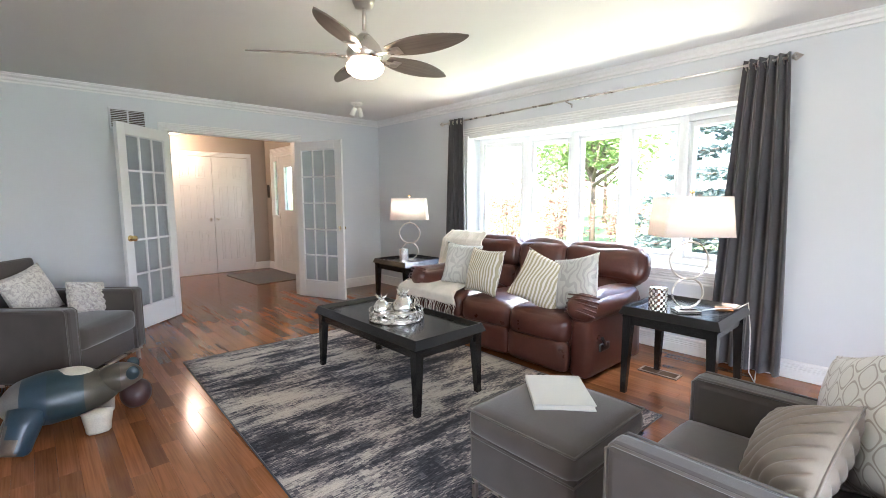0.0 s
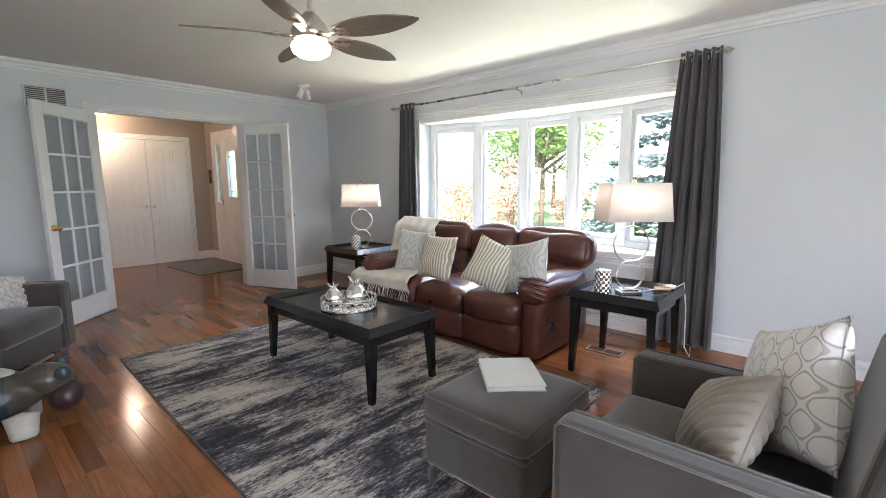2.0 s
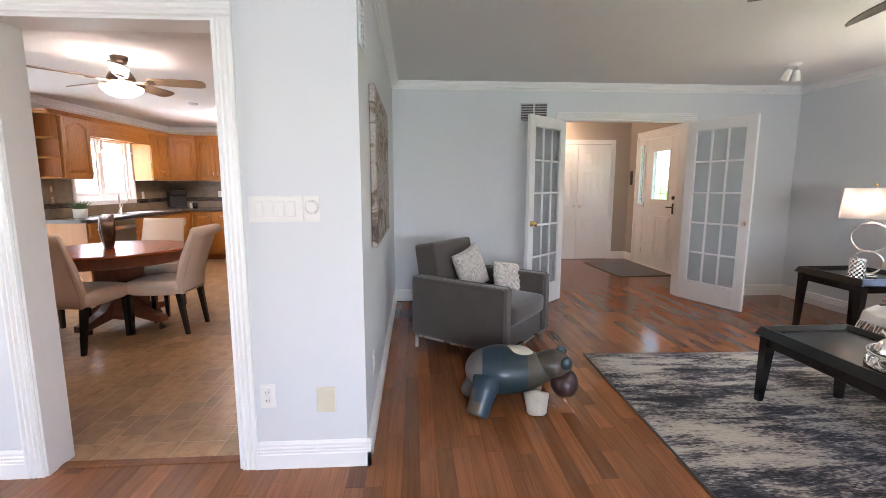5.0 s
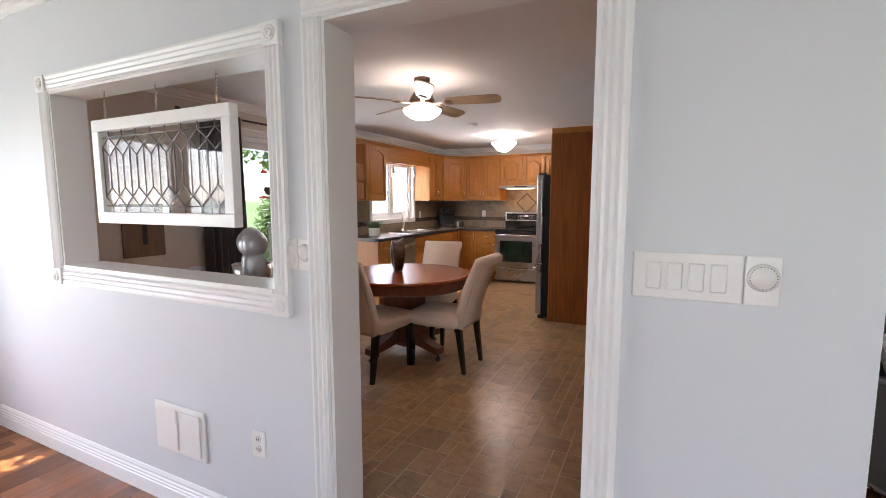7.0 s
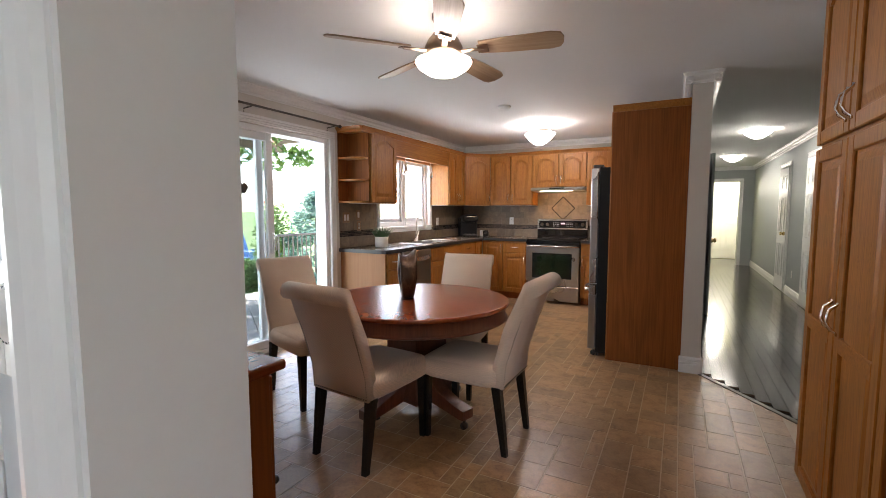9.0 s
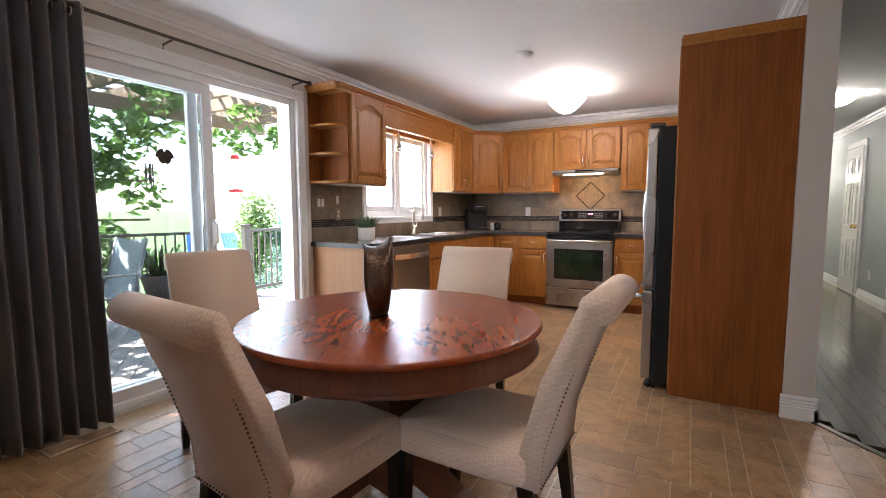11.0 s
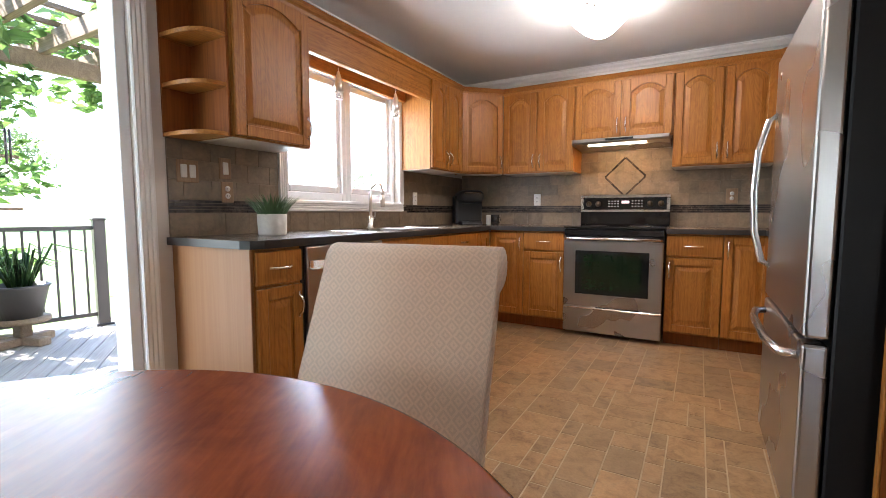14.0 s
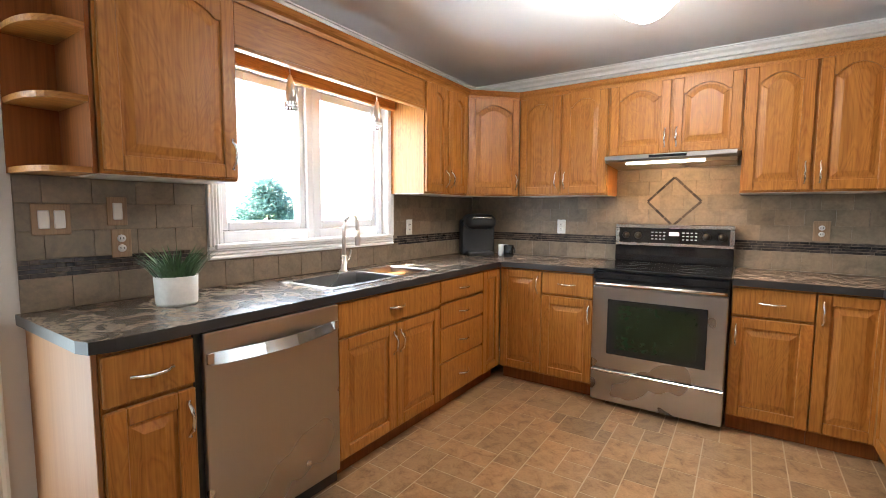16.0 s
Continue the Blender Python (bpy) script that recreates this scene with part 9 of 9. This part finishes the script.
# back garden
shrub(pose(-9.2, 8.45, GZ), 0.5, 0.85, L_SHRUB, "leafy green shrub beside the deck steps", 1600, 0.055, 41)
shrub(pose(-9.6, 9.3, GZ), 0.55, 2.1, L_MAPLE, "tall leafy shrub beside the deck", 1800, 0.05, 42)
cn = thing("conifer", pose(-9.2, 10.25, GZ), "dense blue-green cone-shaped conifer outside the sink window", "tree", "garden trees")
rg_ = random.Random(15)
cs = []
for k in range(110):
    f, a = rg_.random() ** 1.4, rg_.uniform(0, 6.283)
    q = 2.0 * (1 - f) * rg_.uniform(0.45, 0.9)
    cs.append((q * math.cos(a), q * math.sin(a), 0.15 + 1.88 * f, 0.22, 0.22, 0.16))
bm = bmesh.new()
tube(bm, [(0, 0, -0.3), (0, 0, 2.1)], lambda f: 0.06 * (1 - 0.8 * f), 8)
part("trunk", bm, M_BARK, cn)
leaves("crown", cs, 16000, 0.04, leaf_material("teal_conifer_needles", (0.13, 0.23, 0.19)), cn, 5, 0.4)
for k, (x, y, h, r) in enumerate(((-38, 9.5, 6, 2.6), (-40, 15, 7, 3.0), (-24, 1, 8, 3.2), (-40, 46, 9, 4), (-21, -6, 8, 3.4))):
    tree(pose(x, y, GZ), h, r, L_FAR, "leafy tree in the back garden", 3200, 0.14, 50 + k)
for k, (x, y) in enumerate(((-13.0, 10.5), (-13.2, 11.8))):
    lc = thing("lawn_chair", pose(x, y, GZ, 0, 0, 70 + 30 * k), "pale blue wooden lawn chair", "chair", "lawn chairs")
    M_BLUE = bpy.data.materials.get("pale_blue_paint") or plain("pale_blue_paint", (0.16, 0.28, 0.55), 0.5)
    for j in range(5):
        bm = bmesh.new()
        box(bm, -0.28 + 0.115 * j, -0.18 + 0.115 * j, -0.01, 0.01, 0.3, 1.05, 0.004, 1, pose(0, 0.25, 0, -18))
        part("back_slat", bm, M_BLUE, lc)
    part("seat", B(-0.28, 0.28, -0.25, 0.28, 0.34, 0.37, 0.005), M_BLUE, lc)
    for sx in (-1, 1):
        part("armrest", B(sx * 0.34 - 0.06, sx * 0.34 + 0.06, -0.3, 0.35, 0.56, 0.585, 0.005), M_BLUE, lc)
        part("leg", B(sx * 0.31 - 0.02, sx * 0.31 + 0.02, -0.27, -0.17, 0, 0.56, 0.004), M_BLUE, lc)
        part("leg", B(sx * 0.31 - 0.02, sx * 0.31 + 0.02, 0.2, 0.3, 0, 0.56, 0.004), M_BLUE, lc)

# ---- floor boards, tiles and wall tiles, piece by piece ----
def chamfered(w, d, h, c=0.0008):
    """The top and sides of a thin slab with a chamfered rim, its corner at the origin."""
    v = []
    for z, i in ((-h, 0), (-c, 0), (0, c)):
        v += [(i, i, z), (w - i, i, z), (w - i, d - i, z), (i, d - i, z)]
    f = [(8, 9, 10, 11)]
    for r in (0, 4):
        f += [(r + k, r + (k + 1) % 4, r + 4 + (k + 1) % 4, r + 4 + k) for k in range(4)]
    return v, f


class Pieces:
    """Lays pieces on a surface: near ones as objects on shared meshes, the rest joined into one."""

    def __init__(self, name, parent, material, frame_, near, cap=300):
        self.name, self.parent, self.material, self.frame_, self.near, self.cap = name, parent, material, frame_, near, cap
        self.shared, self.rest_v, self.rest_f, self.count = {}, [], [], 0

    def lay(self, u, v, w, d, h, dz=0.0):
        vs, fs = chamfered(w, d, h)
        if self.near(u + w / 2, v + d / 2) and self.count < self.cap:
            key = (round(w, 3), round(d, 3))
            if key not in self.shared:
                me = bpy.data.meshes.new(self.name)
                me.from_pydata(vs, [], fs)
                me.materials.append(self.material)
                self.shared[key] = me
            ob = new(self.name, self.shared[key])
            ob.parent = self.parent
            ob.matrix_basis = self.frame_ @ Matrix.Translation((u, v, dz))
            self.count += 1
        else:
            b = len(self.rest_v)
            self.rest_v += [tuple(self.frame_ @ Vector((x + u, y + v, z + dz))) for x, y, z in vs]
            self.rest_f += [tuple(i + b for i in q) for q in fs]

    def close(self, rest):
        if self.rest_v:
            me = bpy.data.meshes.new(rest)
            me.from_pydata(self.rest_v, [], self.rest_f)
            me.materials.append(self.material)
            ob = new(rest, me)
            ob.parent = self.parent
            tagged(ob, kind="stuff")


rnd = random.Random(11)
LENGTHS = [0.26, 0.34, 0.42, 0.5, 0.6, 0.72, 0.9]
living = Pieces("plank", bpy.data.objects["floor_living"], M_PLANK, Matrix.Identity(4), lambda u, v: -0.95 < u < 0.75 and 1.9 < v < 5.9, 300)
PWID = 0.083
row = 0
x = XW
while x < XE - 0.01:
    w_ = min(PWID, XE - x)
    spans = [(YS, YA + 0.05)]
    if x > XB - 0.02:
        spans = [(YS, YN)]
    if 0.43 <= x < XF - 0.04:
        spans = [(YS, YF)]
    for a, b in spans:
        y = a - rnd.uniform(0, 0.9)
        while y < b - 0.005:
            L = rnd.choice(LENGTHS)
            y0_, y1_ = max(y, a), min(y + L, b)
            y += L
            if y1_ - y0_ > 0.02:
                living.lay(x + 0.0002, y0_ + 0.0002, w_ - 0.0004, y1_ - y0_ - 0.0004, 0.012)
    x += PWID
living.close("plank_rest")

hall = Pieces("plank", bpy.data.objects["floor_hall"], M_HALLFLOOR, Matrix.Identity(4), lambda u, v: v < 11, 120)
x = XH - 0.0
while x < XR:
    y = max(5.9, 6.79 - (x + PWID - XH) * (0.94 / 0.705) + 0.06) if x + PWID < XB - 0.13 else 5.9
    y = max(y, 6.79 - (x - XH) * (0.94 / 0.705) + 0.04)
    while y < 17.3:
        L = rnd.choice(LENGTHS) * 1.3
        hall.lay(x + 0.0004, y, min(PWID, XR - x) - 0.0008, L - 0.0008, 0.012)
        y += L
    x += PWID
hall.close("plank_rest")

# kitchen floor: squares and oblongs on one grid
G_ = 0.074
nx, ny = int((XH - 0.14 + 0.36 - XW) / G_) + 3, int((YK - YA - 0.10) / G_) + 1


def on_tiles(x, y):
    if y < YA + 0.10 or y > YK or x < XW:
        return False
    if y > 6.79:
        return x < XH - 0.14
    return x < XB - 0.13 and (y - 6.79) < -(x - XH) * (0.94 / 0.705) - 0.02


used = [[not on_tiles(XW + (i + 0.5) * G_, YA + 0.10 + (j + 0.5) * G_) for j in range(ny)] for i in range(nx)]
tiles = Pieces("floor_tile", bpy.data.objects["floor_kitchen"], M_FLOORTILE, Matrix.Identity(4), lambda u, v: u > -4.75 and 3.2 < v < 8.9, 300)
rnd = random.Random(23)
for j in range(ny):
    for i in range(nx):
        if used[i][j]:
            continue
        for a, b in rnd.sample([(3, 3), (3, 2), (2, 3), (3, 2), (2, 3), (4, 2), (2, 4), (2, 2)], 8) + [(2, 1), (1, 2), (1, 1)]:
            if i + a <= nx and j + b <= ny and not any(used[i + p][j + q] for p in range(a) for q in range(b)):
                for p in range(a):
                    for q in range(b):
                        used[i + p][j + q] = True
                tiles.lay(XW + i * G_ + 0.003, YA + 0.10 + j * G_ + 0.003, a * G_ - 0.006, b * G_ - 0.006, 0.0007)
                break
tiles.close("floor_tile_rest")

# backsplash: slate tiles with a band of thin glass sticks
ZB0, ZB1 = 1.032, 1.10


def splash(wall, m, u0, u1, top, hole, name):
    """Tiles on a wall; m takes u along the wall, v up and w out of it."""
    gb = bmesh.new()
    for q in ([(u0, hole[0], ZT, top), (hole[1], u1, ZT, top), (hole[0], hole[1], ZT, hole[2])] if hole else [(u0, u1, ZT, top)]):
        box(gb, *q, -0.001, 0.001)
    bk_ = tagged(new(name, mesh_of(name, gb, M_SPLASHGROUT)), "brown slate tiled backsplash with a glass mosaic band", "backsplash", "", "structure")
    bk_.matrix_basis = m
    ts = Pieces("wall_tile", bk_, M_SPLASH, Matrix.Identity(4), lambda u, v: True, 220)
    ms = Pieces("mosaic_stick", bk_, M_MOSAIC, Matrix.Identity(4), lambda u, v: False, 0)
    rows = [(ZT + 0.002, ZB0)]
    z = ZB1
    while z < top - 0.02:
        rows.append((z, min(z + 0.102, top)))
        z += 0.102
    for k, (a, b) in enumerate(rows):
        u = u0 - (0.075 if k % 2 else 0)
        while u < u1 - 0.01:
            p, q = max(u, u0), min(u + 0.152, u1)
            u += 0.152
            parts_ = [(p, q)]
            if hole and b > hole[2]:
                parts_ = [(s, e) for s, e in ((p, min(q, hole[0])), (max(p, hole[1]), q)) if e - s > 0.012]
            for s, e in parts_:
                if e - s > 0.012:
                    ts.lay(s + 0.0008, a + 0.0008, e - s - 0.0016, b - a - 0.0016, 0.006, 0.0075)
    for k in range(4):
        u = u0
        while u < u1 - 0.01:
            L = rnd.choice([0.03, 0.05, 0.075, 0.10])
            e = min(u + L, u1)
            if not (hole and ZB0 + 0.017 * (k + 1) > hole[2] and u < hole[1] and e > hole[0]):
                ms.lay(u + 0.001, ZB0 + 0.0005 + 0.017 * k, e - u - 0.002, 0.0145, 0.006, 0.0085)
            u = e
    ts.close("wall_tile_rest")
    ms.close("mosaic_rest")
    return bk_


west_m = Matrix(((0, 0, 1, XW + 0.002), (1, 0, 0, 0), (0, 1, 0, 0), (0, 0, 0, 1)))
back_m = Matrix(((1, 0, 0, 0), (0, 0, -1, YK - 0.002), (0, 1, 0, 0), (0, 0, 0, 1)))
splash("west", west_m, 6.50, YK - 0.01, 1.405, (KW[0] - 0.065, KW[1] + 0.065, 1.04), "backsplash_west")
bs = splash("back", back_m, XW + 0.01, XH - 0.142, 1.60, None, "backsplash_back")
bm = bmesh.new()
for sx in (-1, 1):
    for sz in (-1, 1):
        for k in range(3):
            f0, f1 = k / 3 + 0.01, (k + 1) / 3 - 0.01
            a, b = Vector((sx * 0.175 * f0, sz * 0.175 * (1 - f0), 0)), Vector((sx * 0.175 * f1, sz * 0.175 * (1 - f1), 0))
            d = b - a
            box(bm, 0, d.length, -0.008, 0.008, 0.0078, 0.0105, 0.001, 1, Matrix.Translation(Vector((-3.595, 1.36, 0)) + a) @ pose(0, 0, 0, 0, 0, math.degrees(math.atan2(d.y, d.x))))
part("diamond_inlay", bm, M_MOSAIC, bs)
